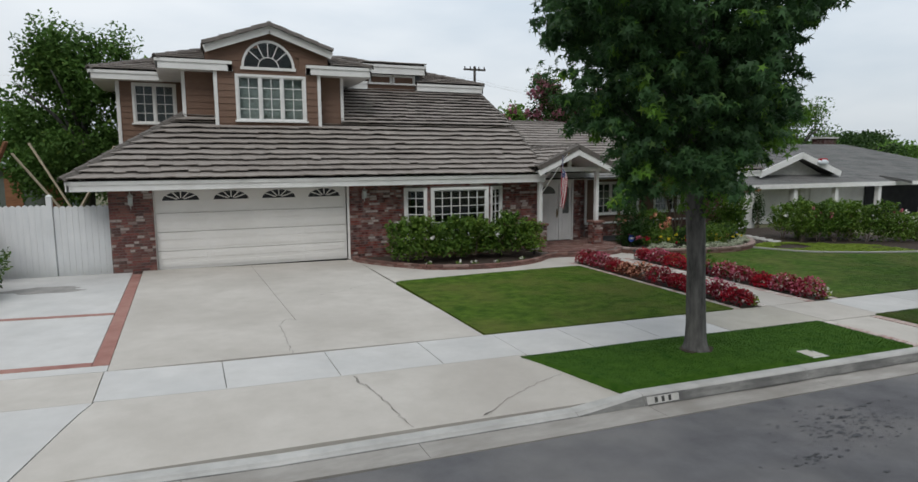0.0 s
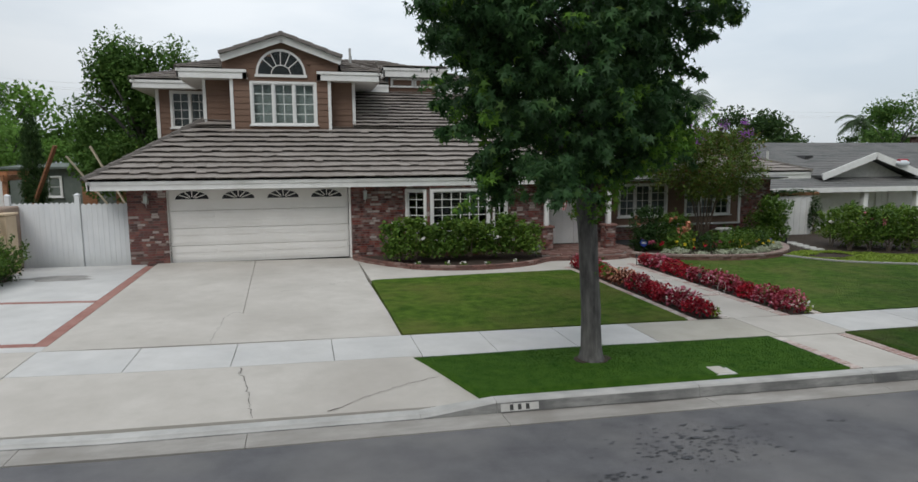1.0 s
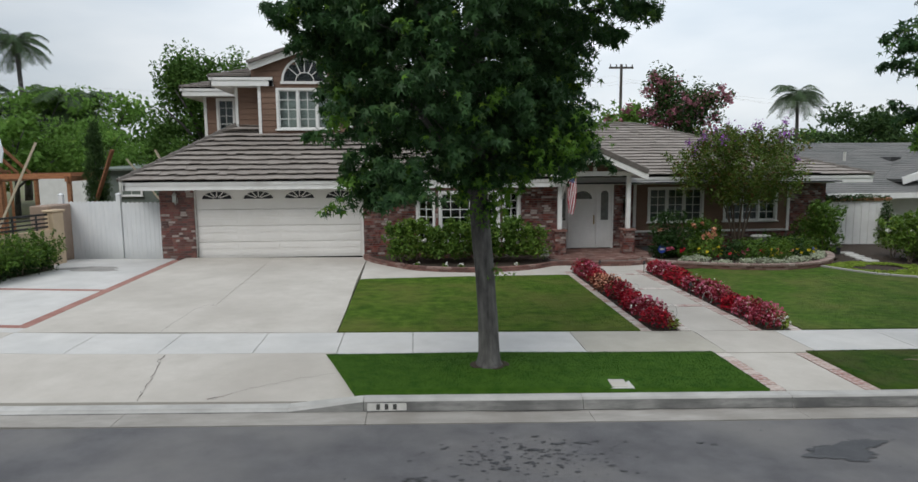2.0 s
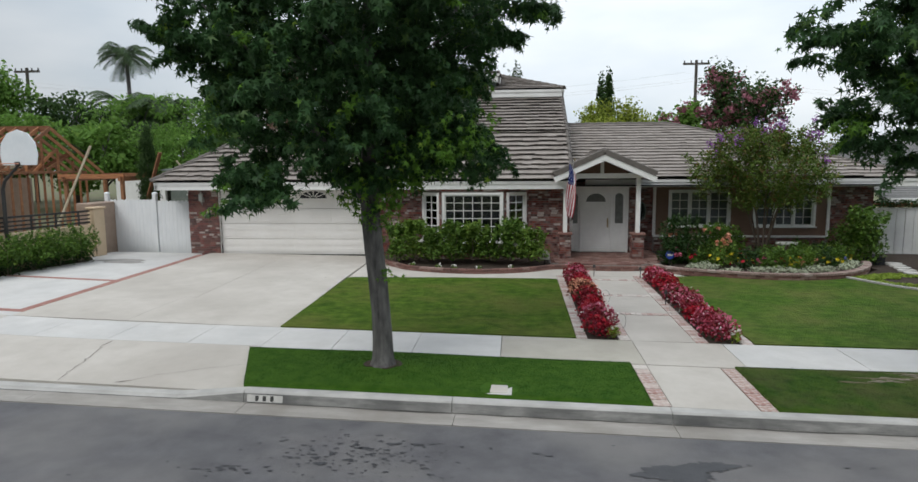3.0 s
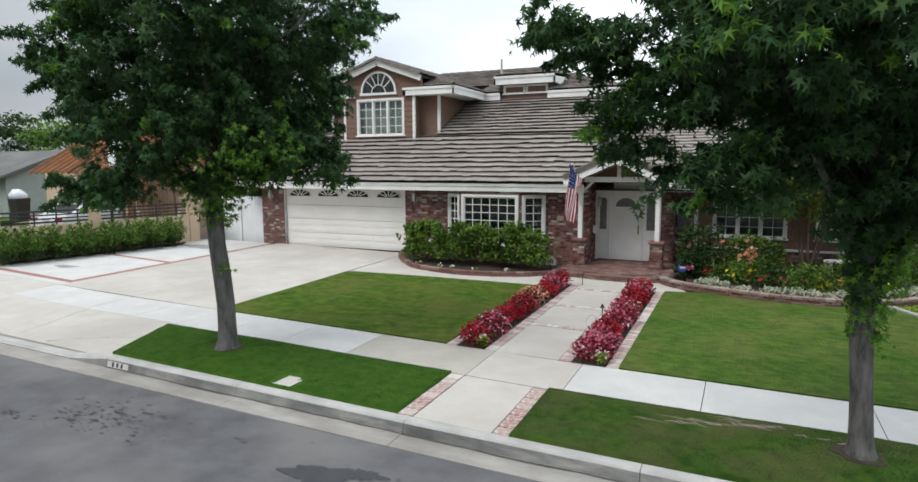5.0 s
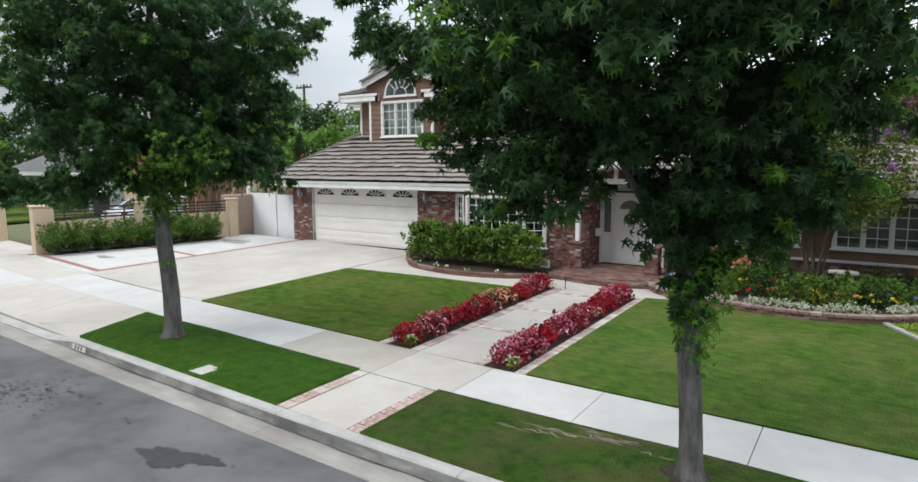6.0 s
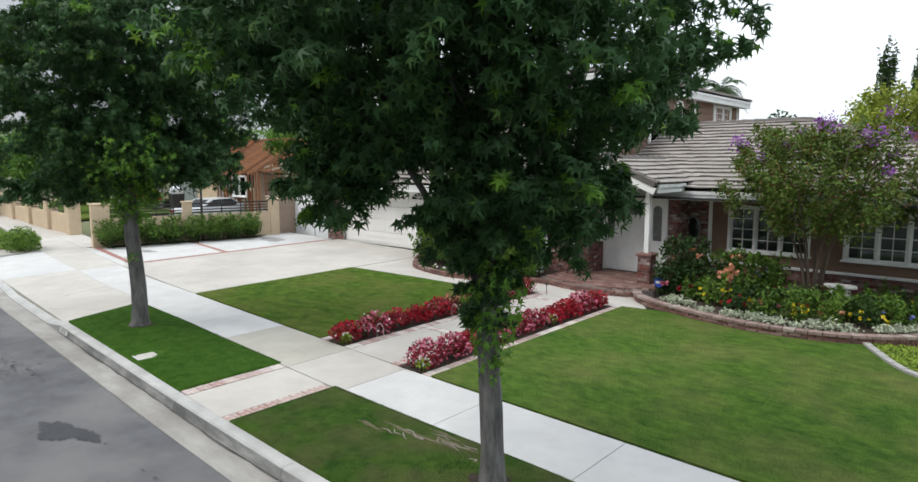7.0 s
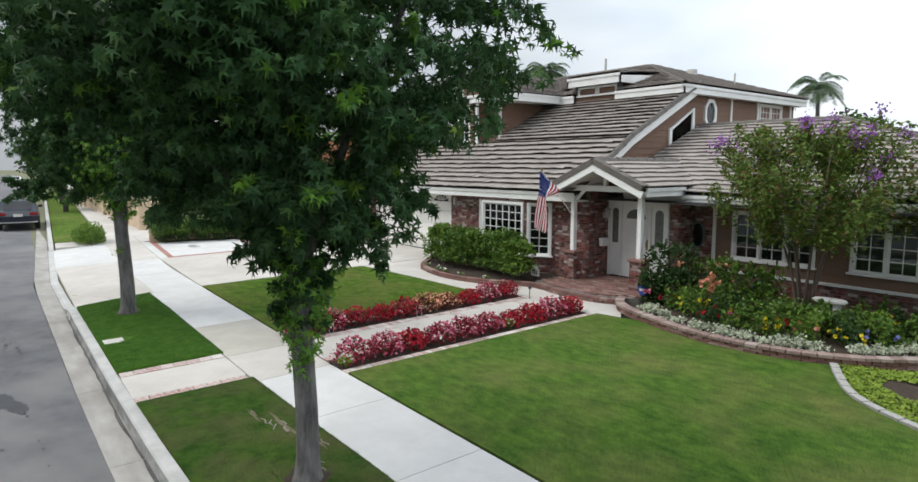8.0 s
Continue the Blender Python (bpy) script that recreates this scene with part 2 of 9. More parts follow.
M_LAWN_WIDE = surf("wide_lawn_turf", (0.023, 0.063, 0.009), (0.086, 0.144, 0.022), 4.4, 0.95, 0.0, 60, c3=(0.15, 0.132, 0.052), c3amt=0.42, c3scale=0.75, stretch=(0.85, 1.3, 1), detail=9.0, spec=0.08)
M_VERGE = surf("verge_turf", (0.025, 0.071, 0.008), (0.054, 0.113, 0.015), 4.5, 0.95, 0.0, 60, detail=4.0, spec=0.08)
M_VERGE_WORN = surf("worn_verge_turf", (0.017, 0.046, 0.007), (0.05, 0.09, 0.014), 4.5, 0.95, 0.0, 60, c3=(0.1, 0.08, 0.042), c3amt=0.5, c3scale=1.4, detail=4.0, spec=0.08)
LEAFV = lambda a, b, c: ("soft", (0.0, a), (0.55, b), (0.9, b), (1.0, c))
M_BLADE = surf("lawn_blade", (0.36, 0.48, 0.34), (1.4, 1.36, 1.15), 3.6, 0.7, spec=0.08, rand=LEAFV((0.058, 0.12, 0.014), (0.066, 0.13, 0.016), (0.078, 0.138, 0.021)), c3=(0.145, 0.14, 0.042), c3amt=0.55, c3scale=0.8, twoside=0.25, stretch=(0.9, 1.15, 1), detail=4.0)
M_BLADE_WIDE = surf("wide_lawn_blade", (0.38, 0.5, 0.42), (1.45, 1.4, 1.25), 4.4, 0.7, spec=0.08, rand=LEAFV((0.053, 0.106, 0.014), (0.061, 0.117, 0.017), (0.075, 0.13, 0.022)), c3=(0.15, 0.132, 0.052), c3amt=0.42, c3scale=0.75, twoside=0.25, stretch=(0.85, 1.3, 1), detail=9.0)
M_BLADE_DEEP = surf("verge_blade", (0.45, 0.53, 0.46), (1.22, 1.15, 1.08), 4.5, 0.7, spec=0.08, rand=LEAFV((0.036, 0.088, 0.012), (0.042, 0.1, 0.014), (0.052, 0.108, 0.018)), twoside=0.25, detail=4.0)
M_BLADE_WORN = surf("worn_verge_blade", (0.45, 0.52, 0.45), (1.25, 1.18, 1.1), 4.5, 0.7, spec=0.08, rand=LEAFV((0.038, 0.076, 0.012), (0.044, 0.086, 0.014), (0.06, 0.09, 0.022)), c3=(0.1, 0.08, 0.04), c3amt=0.5, c3scale=1.4, twoside=0.25, detail=4.0)
M_LEAF = surf("sweetgum_leaf", (0.8, 0.8, 0.8), (1.2, 1.2, 1.1), 0.8, 0.5, rand=LEAFV((0.031, 0.074, 0.032), (0.05, 0.114, 0.041), (0.098, 0.175, 0.046)), twoside=0.33, spec=0.3)
M_LEAF_YOUNG = surf("young_sweetgum_leaf", (0.85, 0.85, 0.8), (1.2, 1.2, 1.1), 1.5, 0.5, rand=LEAFV((0.07, 0.16, 0.028), (0.12, 0.25, 0.035), (0.22, 0.33, 0.045)), twoside=0.4)
M_BARK = surf("grey_bark", (0.022, 0.021, 0.021), (0.165, 0.158, 0.152), 11, 0.95, 1.0, 30, stretch=(1, 1, 0.22), c3=(0.15, 0.145, 0.135), c3amt=0.35, c3scale=2.5, detail=9.0)
M_MYRTLEBARK = surf("myrtle_bark", (0.07, 0.05, 0.038), (0.14, 0.105, 0.08), 7, 0.85, 0.3, 20, stretch=(1, 1, 0.3))
M_EDGESTONE = surf("worn_edging_stone", (0.27, 0.26, 0.245), (0.42, 0.405, 0.38), 6, 0.9, 0.5, 50)
M_ROOT = surf("pale_root_bark", (0.17, 0.145, 0.115), (0.3, 0.26, 0.22), 7, 0.9, 0.3, 20)
M_TWIG = surf("smooth_tan_bark", (0.17, 0.13, 0.1), (0.28, 0.225, 0.18), 7, 0.85, 0.3, 20, stretch=(1, 1, 0.3))
M_SHRUB = surf("shrub_leaf", (0.8, 0.8, 0.8), (1.2, 1.2, 1.1), 2.0, 0.55, rand=LEAFV((0.06, 0.12, 0.02), (0.13, 0.22, 0.036), (0.24, 0.32, 0.06)), twoside=0.3)
M_ROSELEAF = surf("rose_leaf", (0.75, 0.75, 0.75), (1.25, 1.25, 1.1), 2.5, 0.5, rand=LEAFV((0.042, 0.09, 0.018), (0.1, 0.185, 0.032), (0.22, 0.31, 0.055)), twoside=0.3)
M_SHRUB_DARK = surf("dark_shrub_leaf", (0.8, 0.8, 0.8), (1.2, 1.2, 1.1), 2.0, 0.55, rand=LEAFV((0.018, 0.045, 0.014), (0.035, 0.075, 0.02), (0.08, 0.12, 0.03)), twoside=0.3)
M_FAR = surf("far_tree_leaf", (0.75, 0.75, 0.75), (1.25, 1.25, 1.15), 0.5, 0.7, rand=LEAFV((0.085, 0.165, 0.034), (0.14, 0.265, 0.055), (0.21, 0.33, 0.07)), twoside=0.4)
M_FAR_MID = surf("broad_tree_leaf", (0.75, 0.75, 0.75), (1.25, 1.25, 1.15), 0.5, 0.7, rand=LEAFV((0.05, 0.105, 0.025), (0.088, 0.175, 0.04), (0.16, 0.25, 0.055)), twoside=0.35)
M_FAR_DARK = surf("far_dark_leaf", (0.75, 0.75, 0.75), (1.25, 1.25, 1.15), 0.5, 0.7, rand=LEAFV((0.028, 0.06, 0.022), (0.05, 0.095, 0.03), (0.09, 0.14, 0.04)), twoside=0.35)
M_FARLIME = surf("far_yellow_green_leaf", (0.75, 0.75, 0.75), (1.25, 1.25, 1.15), 0.5, 0.7, rand=LEAFV((0.13, 0.18, 0.025), (0.26, 0.31, 0.05), (0.38, 0.4, 0.07)), twoside=0.3)
M_PALM = surf("palm_leaf", (0.8, 0.8, 0.8), (1.2, 1.2, 1.1), 1, 0.6, rand=LEAFV((0.035, 0.065, 0.03), (0.06, 0.1, 0.045), (0.1, 0.13, 0.05)), twoside=0.2)
M_MYRTLE = surf("myrtle_leaf", (0.8, 0.8, 0.8), (1.2, 1.2, 1.1), 1.2, 0.55, rand=LEAFV((0.05, 0.09, 0.018), (0.105, 0.16, 0.03), (0.22, 0.19, 0.06)), twoside=0.3)
M_BRONZELEAF = surf("bronze_myrtle_leaf", (0.1, 0.05, 0.022), (0.2, 0.11, 0.045), 5, 0.55, twoside=0.3)
M_PURPLE = surf("purple_bloom", (0.22, 0.06, 0.3), (0.36, 0.14, 0.46), 9, 0.7, twoside=0.2)
M_PINKTREE = surf("pink_bloom", (0.3, 0.09, 0.13), (0.44, 0.2, 0.25), 6, 0.7, twoside=0.2)
M_RED = surf("red_petal", (0.32, 0.008, 0.02), (0.48, 0.02, 0.04), 9, 0.6, twoside=0.2)
M_PINK = surf("pink_petal", (0.42, 0.06, 0.12), (0.58, 0.19, 0.27), 9, 0.6, twoside=0.2)
M_WHITEP = surf("white_petal", (0.66, 0.64, 0.6), (0.78, 0.76, 0.72), 9, 0.6, twoside=0.2)
M_YELLOW = surf("yellow_petal", (0.62, 0.48, 0.02), (0.75, 0.62, 0.05), 9, 0.6, twoside=0.2)
M_ORANGE = surf("coral_petal", (0.6, 0.24, 0.14), (0.75, 0.4, 0.28), 9, 0.6, twoside=0.2)
M_BLUEP = surf("blue_petal", (0.13, 0.15, 0.42), (0.25, 0.27, 0.55), 9, 0.6, twoside=0.2)
M_BRONZE = surf("bronze_leaf", (0.1, 0.02, 0.015), (0.18, 0.06, 0.03), 12, 0.5, twoside=0.2)
M_BEGLEAF = surf("burgundy_leaf", (0.14, 0.008, 0.016), (0.28, 0.02, 0.035), 12, 0.45, twoside=0.2)
M_DUSTY = surf("dusty_miller_leaf", (0.3, 0.35, 0.24), (0.56, 0.58, 0.45), 10, 0.8, twoside=0.2)
M_LIME = surf("lime_groundcover", (0.13, 0.22, 0.03), (0.29, 0.37, 0.055), 8, 0.7, twoside=0.2)
M_STONE = surf("pale_stone", (0.42, 0.41, 0.39), (0.56, 0.55, 0.52), 6, 0.9, 0.5, 50)
M_BOARD = surf("acrylic_board", (0.62, 0.66, 0.7), (0.72, 0.75, 0.78), 2, 0.3)
M_POLE = surf("utility_pole_wood", (0.05, 0.045, 0.04), (0.09, 0.08, 0.07), 8, 0.9, stretch=(1, 1, 0.2))
M_CARPAINT = surf("dark_blue_car_paint", (0.008, 0.011, 0.02), (0.012, 0.016, 0.028), 2, 0.18, spec=0.6)
M_CARWHITE = surf("silver_car_paint", (0.5, 0.51, 0.53), (0.58, 0.59, 0.6), 2, 0.2)
M_TYRE = surf("tyre_rubber", (0.012, 0.012, 0.012), (0.02, 0.02, 0.02), 12, 0.9)
M_CHROME = surf("chrome", (0.6, 0.6, 0.6), (0.65, 0.65, 0.65), 4, 0.12, metal=1.0)
M_TAIL = surf("red_tail_lamp", (0.2, 0.006, 0.008), (0.25, 0.01, 0.012), 5, 0.2)
M_FLAGRED = surf("flag_red", (0.34, 0.01, 0.022), (0.42, 0.016, 0.03), 8, 0.8, twoside=0.25)
M_FLAGWHITE = surf("flag_white", (0.7, 0.7, 0.7), (0.78, 0.78, 0.78), 8, 0.8, twoside=0.25)
M_FLAGBLUE = surf("flag_blue", (0.015, 0.025, 0.13), (0.025, 0.04, 0.18), 8, 0.8, twoside=0.25)
M_SIGNBLUE = surf("sign_blue", (0.02, 0.05, 0.3), (0.03, 0.07, 0.36), 8, 0.5)
M_PAINTBLACK = surf("faded_black_paint", (0.03, 0.03, 0.03), (0.09, 0.09, 0.085), 20, 0.9)


# ---- building helpers ----
def gz(x, y):
    """Height of the finished ground: it falls gently along the street and rises towards the house."""
    return 0.205 - 0.0135 * (min(max(x, -30.0), 40.0) - 4.6) + 0.0113 * max(0.0, min(y, 30.0) - 6.15)


class Geo:
    """Collects vertices and faces of one mesh."""

    def __init__(self):
        self.v, self.f = [], []

    def add(self, verts, faces):
        n = len(self.v)
        self.v.extend(tuple(p) for p in verts)
        self.f.extend(tuple(i + n for i in q) for q in faces)
        return self

    def box(self, x0, x1, y0, y1, z0, z1):
        return self.add([(x0, y0, z0), (x1, y0, z0), (x1, y1, z0), (x0, y1, z0), (x0, y0, z1), (x1, y0, z1), (x1, y1, z1), (x0, y1, z1)],
                        [(0, 3, 2, 1), (4, 5, 6, 7), (0, 1, 5, 4), (1, 2, 6, 5), (2, 3, 7, 6), (3, 0, 4, 7)])

    def obox(self, m, sx, sy, sz):
        """Box of that size centred in the frame m."""
        c = [(-1, -1, -1), (1, -1, -1), (1, 1, -1), (-1, 1, -1), (-1, -1, 1), (1, -1, 1), (1, 1, 1), (-1, 1, 1)]
        return self.add([m @ Vector((a * sx / 2, b * sy / 2, d * sz / 2)) for a, b, d in c],
                        [(0, 3, 2, 1), (4, 5, 6, 7), (0, 1, 5, 4), (1, 2, 6, 5), (2, 3, 7, 6), (3, 0, 4, 7)])

    def beam(self, p, q, w, h, up=(0, 0, 1)):
        """Straight bar from p to q, w wide, h high."""
        p, q = Vector(p), Vector(q)
        d = (q - p).normalized()
        s = d.cross(Vector(up))
        s = s.normalized() if s.length > 1e-4 else Vector((1, 0, 0))
        u = s.cross(d)
        a, b = s * w / 2, u * h / 2
        return self.add([p - a - b, p + a - b, p + a + b, p - a + b, q - a - b, q + a - b, q + a + b, q - a + b],
                        [(0, 1, 2, 3), (7, 6, 5, 4), (0, 4, 5, 1), (1, 5, 6, 2), (2, 6, 7, 3), (3, 7, 4, 0)])

    def prism(self, pts, z0, z1):
        """Upright prism over a plan outline; z0 and z1 may be functions of x, y."""
        n = len(pts)
        lo = [(x, y, z0(x, y) if callable(z0) else z0) for x, y in pts]
        hi = [(x, y, z1(x, y) if callable(z1) else z1) for x, y in pts]
        return self.add(lo + hi, [tuple(range(n - 1, -1, -1)), tuple(range(n, 2 * n))] + [(i, (i + 1) % n, (i + 1) % n + n, i + n) for i in range(n)])

    def slab(self, pts3, normal, thick):
        """Plate: a 3D outline and its copy thick along -normal."""
        n = len(pts3)
        d = Vector(normal) * thick
        return self.add([Vector(p) for p in pts3] + [Vector(p) - d for p in pts3],
                        [tuple(range(n)), tuple(range(2 * n - 1, n - 1, -1))] + [(i, i + n, (i + 1) % n + n, (i + 1) % n) for i in range(n)])

    def tube(self, path, radii, n=8, jitter=0.0, rng=None):
        path = [Vector(p) for p in path]
        rings = []
        for i, p in enumerate(path):
            d = (path[min(i + 1, len(path) - 1)] - path[max(i - 1, 0)]).normalized()
            s = d.cross(Vector((0, 1, 0)) if abs(d.y) < 0.9 else Vector((1, 0, 0))).normalized()
            u = s.cross(d)
            r = radii[i] if hasattr(radii, "__len__") else radii
            rings.append([p + (s * math.cos(2 * math.pi * k / n) + u * math.sin(2 * math.pi * k / n)) * r * (1 + (rng.uniform(-jitter, jitter) if rng else 0)) for k in range(n)])
        faces = [(i * n + k, i * n + (k + 1) % n, (i + 1) * n + (k + 1) % n, (i + 1) * n + k) for i in range(len(path) - 1) for k in range(n)]
        faces += [tuple(range(n - 1, -1, -1)), tuple((len(path) - 1) * n + k for k in range(n))]
        return self.add([v for r in rings for v in r], faces)

    def disc(self, c, r, normal, n=12, thick=0.01):
        q = Vector(normal).to_track_quat("Z", "Y").to_matrix().to_4x4()
        m = Matrix.Translation(c) @ q
        return self.slab([m @ Vector((r * math.cos(2 * math.pi * k / n), r * math.sin(2 * math.pi * k / n), 0)) for k in range(n)], normal, thick)

    def mesh(self, name, material, bevel=0.0, smooth=False):
        me = bpy.data.meshes.new(name)
        me.from_pydata(self.v, [], self.f)
        if bevel:
            bm = bmesh.new()
            bm.from_mesh(me)
            bmesh.ops.recalc_face_normals(bm, faces=bm.faces)
            bmesh.ops.bevel(bm, geom=list(bm.edges), offset=bevel, segments=1, affect="EDGES", clamp_overlap=True)
            bm.to_mesh(me)
            bm.free()
        me.materials.append(material)
        if smooth:
            me.polygons.foreach_set("use_smooth", [True] * len(me.polygons))
        return me


def thing(name, at, label, category, group="", kind=""):
    e = new(name)
    e.empty_display_size = 0.2
    e.location = at
    return tagged(e, label, category, group, kind)


def part(name, geo, material, parent, label="", bevel=0.0, smooth=False, kind=""):
    """One mesh object under a thing or a part, modelled in world coordinates."""
    ob = new(name, geo if isinstance(geo, bpy.types.Mesh) else geo.mesh(name, material, bevel, smooth))
    ob.parent = parent
    if parent is not None and parent.data is None:
        ob.matrix_parent_inverse = Matrix.Translation(-parent.location)
    return tagged(ob, label, kind=kind)


def solo(name, geo, material, label, category, group="", kind="", bevel=0.0, smooth=False):
    """A thing that is one mesh."""
    return tagged(new(name, geo.mesh(name, material, bevel, smooth)), label, category, group, kind)


def piece(name, me, m, parent):
    """An alike piece on shared mesh data, placed by a world matrix under a part without offset of its own."""
    ob = new(name, me)
    ob.parent = parent
    if parent.data is None:
        ob.matrix_parent_inverse = Matrix.Translation(-parent.location)
    ob.matrix_basis = m
    return ob


# ---- ground and street ----
def skew(x):
    """The street lies slightly askew to the house and bends away to the left."""
    return -0.215 - 0.025 * (min(x, 12.0) - 8.0) + 0.061 * max(0.0, -x)


rng = random.Random(3)
g = Geo()
xs = [-420, -200, -110, -60, -40, -30, -20, -10, 0, 10, 20, 30, 40, 60, 110, 200, 420]
ys = [-300, -120, -60, -30, -15, -8, 5.3, 6.3, 8, 12, 20, 30, 45, 80, 160, 420]


def under(x, y):
    return gz(x, y) - (0.45 if y < 6.2 else 0.16)


g.add([(x, y, under(x, y)) for y in ys for x in xs], [(j * len(xs) + i, j * len(xs) + i + 1, (j + 1) * len(xs) + i + 1, (j + 1) * len(xs) + i) for j in range(len(ys) - 1) for i in range(len(xs) - 1)])
solo("ground", g, M_GROUND, "bare earth ground sheet reaching the horizon", "ground", kind="structure")

# road: a crowned sheet of asphalt, with the far side beyond the camera
g = Geo()
rx = [-420, -200, -110, -60, -30, -15, 0, 10, 20, 40, 110, 420]
ry = [(-8.2, -0.16), (-5.0, -0.09), (-1.2, -0.03), (2.6, -0.08), (5.94, -0.155)]
g.add([(x, y + skew(x), gz(x, 0) + dz) for j, (y, dz) in enumerate(ry) for x in rx],
      [(j * len(rx) + i, j * len(rx) + i + 1, (j + 1) * len(rx) + i + 1, (j + 1) * len(rx) + i) for j in range(len(ry) - 1) for i in range(len(rx) - 1)])
road = solo("road", g, M_ASPHALT, "grey patched asphalt street with damp spots", "road", kind="structure")


def blot(cx, cy, rx_, ry_, seed, n=22, rough=0.3):
    r = random.Random(seed)
    out = []
    ph = [r.uniform(0, 6.28) for _ in range(4)]
    for k in range(n):
        a = 2 * math.pi * k / n
        q = 1 + rough * (math.sin(2 * a + ph[0]) * 0.5 + math.sin(3 * a + ph[1]) * 0.45 + math.sin(5 * a + ph[2]) * 0.35) + r.uniform(-0.12, 0.12) * (1.6 if n > 30 else 1)
        out.append((cx + rx_ * q * math.cos(a), cy + ry_ * q * math.sin(a)))
    return out


def road_z(x, y):
    for (y0, a), (y1, b) in zip(ry, ry[1:]):
        if y0 <= y <= y1 + 0.3:
            return gz(x, 0) + a + (b - a) * min(1, (y - y0) / (y1 - y0))
    return gz(x, 0) - 0.155


spots = [(10.12, 4.68, 0.44, 0.19), (10.5, 4.9, 0.22, 0.13), (10.75, 4.93, 0.12, 0.05), (6.6, 4.95, 0.1, 0.035), (6.9, 5.1, 0.08, 0.03), (7.2, 5.12, 0.09, 0.03), (6.2, 4.5, 0.09, 0.035), (8.6, 5.03, 0.05, 0.02), (8.75, 4.98, 0.04, 0.02)]
for k in range(230):
    a = abs(rng.gauss(0.013, 0.012)) + 0.006
    spots.append((rng.gauss(6.65, 0.55), rng.gauss(4.75, 0.27), a, a * rng.uniform(0.35, 0.6)))
for k in range(30):
    a = rng.uniform(0.012, 0.04)
    spots.append((rng.gauss(5.1, 0.22), rng.gauss(4.28, 0.1), a, a * rng.uniform(0.35, 0.6)))
for k in range(34):
    spots.append((rng.uniform(3, 20), rng.uniform(2.5, 5.4), rng.uniform(0.015, 0.045), rng.uniform(0.009, 0.02)))
for k, (cx, cy, a, b) in enumerate(spots):
    g = Geo()
    pts = blot(cx, cy, a, b, k, 44 if a > 0.2 else 11)
    g.add([(x, y, road_z(x, y) + 0.003 + 0.0003 * (k % 8)) for x, y in pts], [tuple(range(len(pts)))])
    part("damp_spot", g, M_WET, road)

# kerb with dropped apron, gutter pan
def kerb_run(x0, x1, h0, h1, name, label):
    """Kerb from x0 to x1; h0, h1: how far its top is dropped at the ends."""
    g = Geo()
    n = max(2, int(abs(x1 - x0) / 3.0) + 1)
    prof = []
    for i in range(n):
        x = x0 + (x1 - x0) * i / (n - 1)
        d = h0 + (h1 - h0) * i / (n - 1)
        y, z = 6.4 + skew(x), gz(x, 6.4)
        prof.append([(x, y - 0.045, z - 0.34), (x, y - 0.045, z - 0.145), (x, y - 0.01, z - 0.02 - d), (x, y + 0.012, z - d), (x, y + 0.16, z - d + 0.003), (x, y + 0.16, z - 0.34)])
    m = len(prof[0])
    g.add([p for r in prof for p in r], [(i * m + k, i * m + k + 1, (i + 1) * m + k + 1, (i + 1) * m + k) for i in range(n - 1) for k in range(m - 1)] + [tuple(range(m - 1, -1, -1)), tuple((n - 1) * m + k for k in range(m))])
    kb = solo(name, g, M_KERB, label, "kerb", "kerb sections", "structure")
    vs = []
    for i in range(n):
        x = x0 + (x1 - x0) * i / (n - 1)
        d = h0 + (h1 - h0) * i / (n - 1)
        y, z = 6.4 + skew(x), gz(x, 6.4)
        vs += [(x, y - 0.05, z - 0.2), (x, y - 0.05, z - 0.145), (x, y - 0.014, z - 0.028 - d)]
    # overlay on the street side: stains plus painted shade, darker than the top
    part("kerb_face", Geo().add(vs, [(3 * i + k, 3 * i + k + 1, 3 * i + k + 4, 3 * i + k + 3) for i in range(n - 1) for k in range(2)]), M_KERBFACE, kb, "stained kerb face, coloured darker as the kerb's shaded side")
    return kb


joints = [4.55, 7.5, 10.4, 13.4, 16.4, 19.4, 22.4, 25.4, 32, 40, 60, 120, 420]
for a, b in zip(joints, joints[1:]):
    kerb_run(a + 0.004, b - 0.004, 0, 0, "kerb", "weathered grey concrete kerb with dark stains")
kerb_run(3.55, 4.546, 0.105, 0.0, "kerb_ramp", "concrete kerb wing sloping down to the driveway")
kerb_run(-7.3, 3.546, 0.105, 0.105, "dropped_kerb", "dropped concrete kerb along the driveway apron")
kerb_run(-8.3, -7.304, 0.0, 0.105, "kerb_ramp", "concrete kerb wing sloping down to the driveway")
for a, b in ((-30, -8.304), (-80, -30.004), (-420, -80.004)):
    kerb_run(a, b, 0, 0, "kerb", "weathered grey concrete kerb")
gj = [-420, -80, -30, -12, -7.3, -1.0, 1.45, 4.6, 7.55, 10.4, 13.4, 16.4, 19.4, 25, 40, 120, 420]
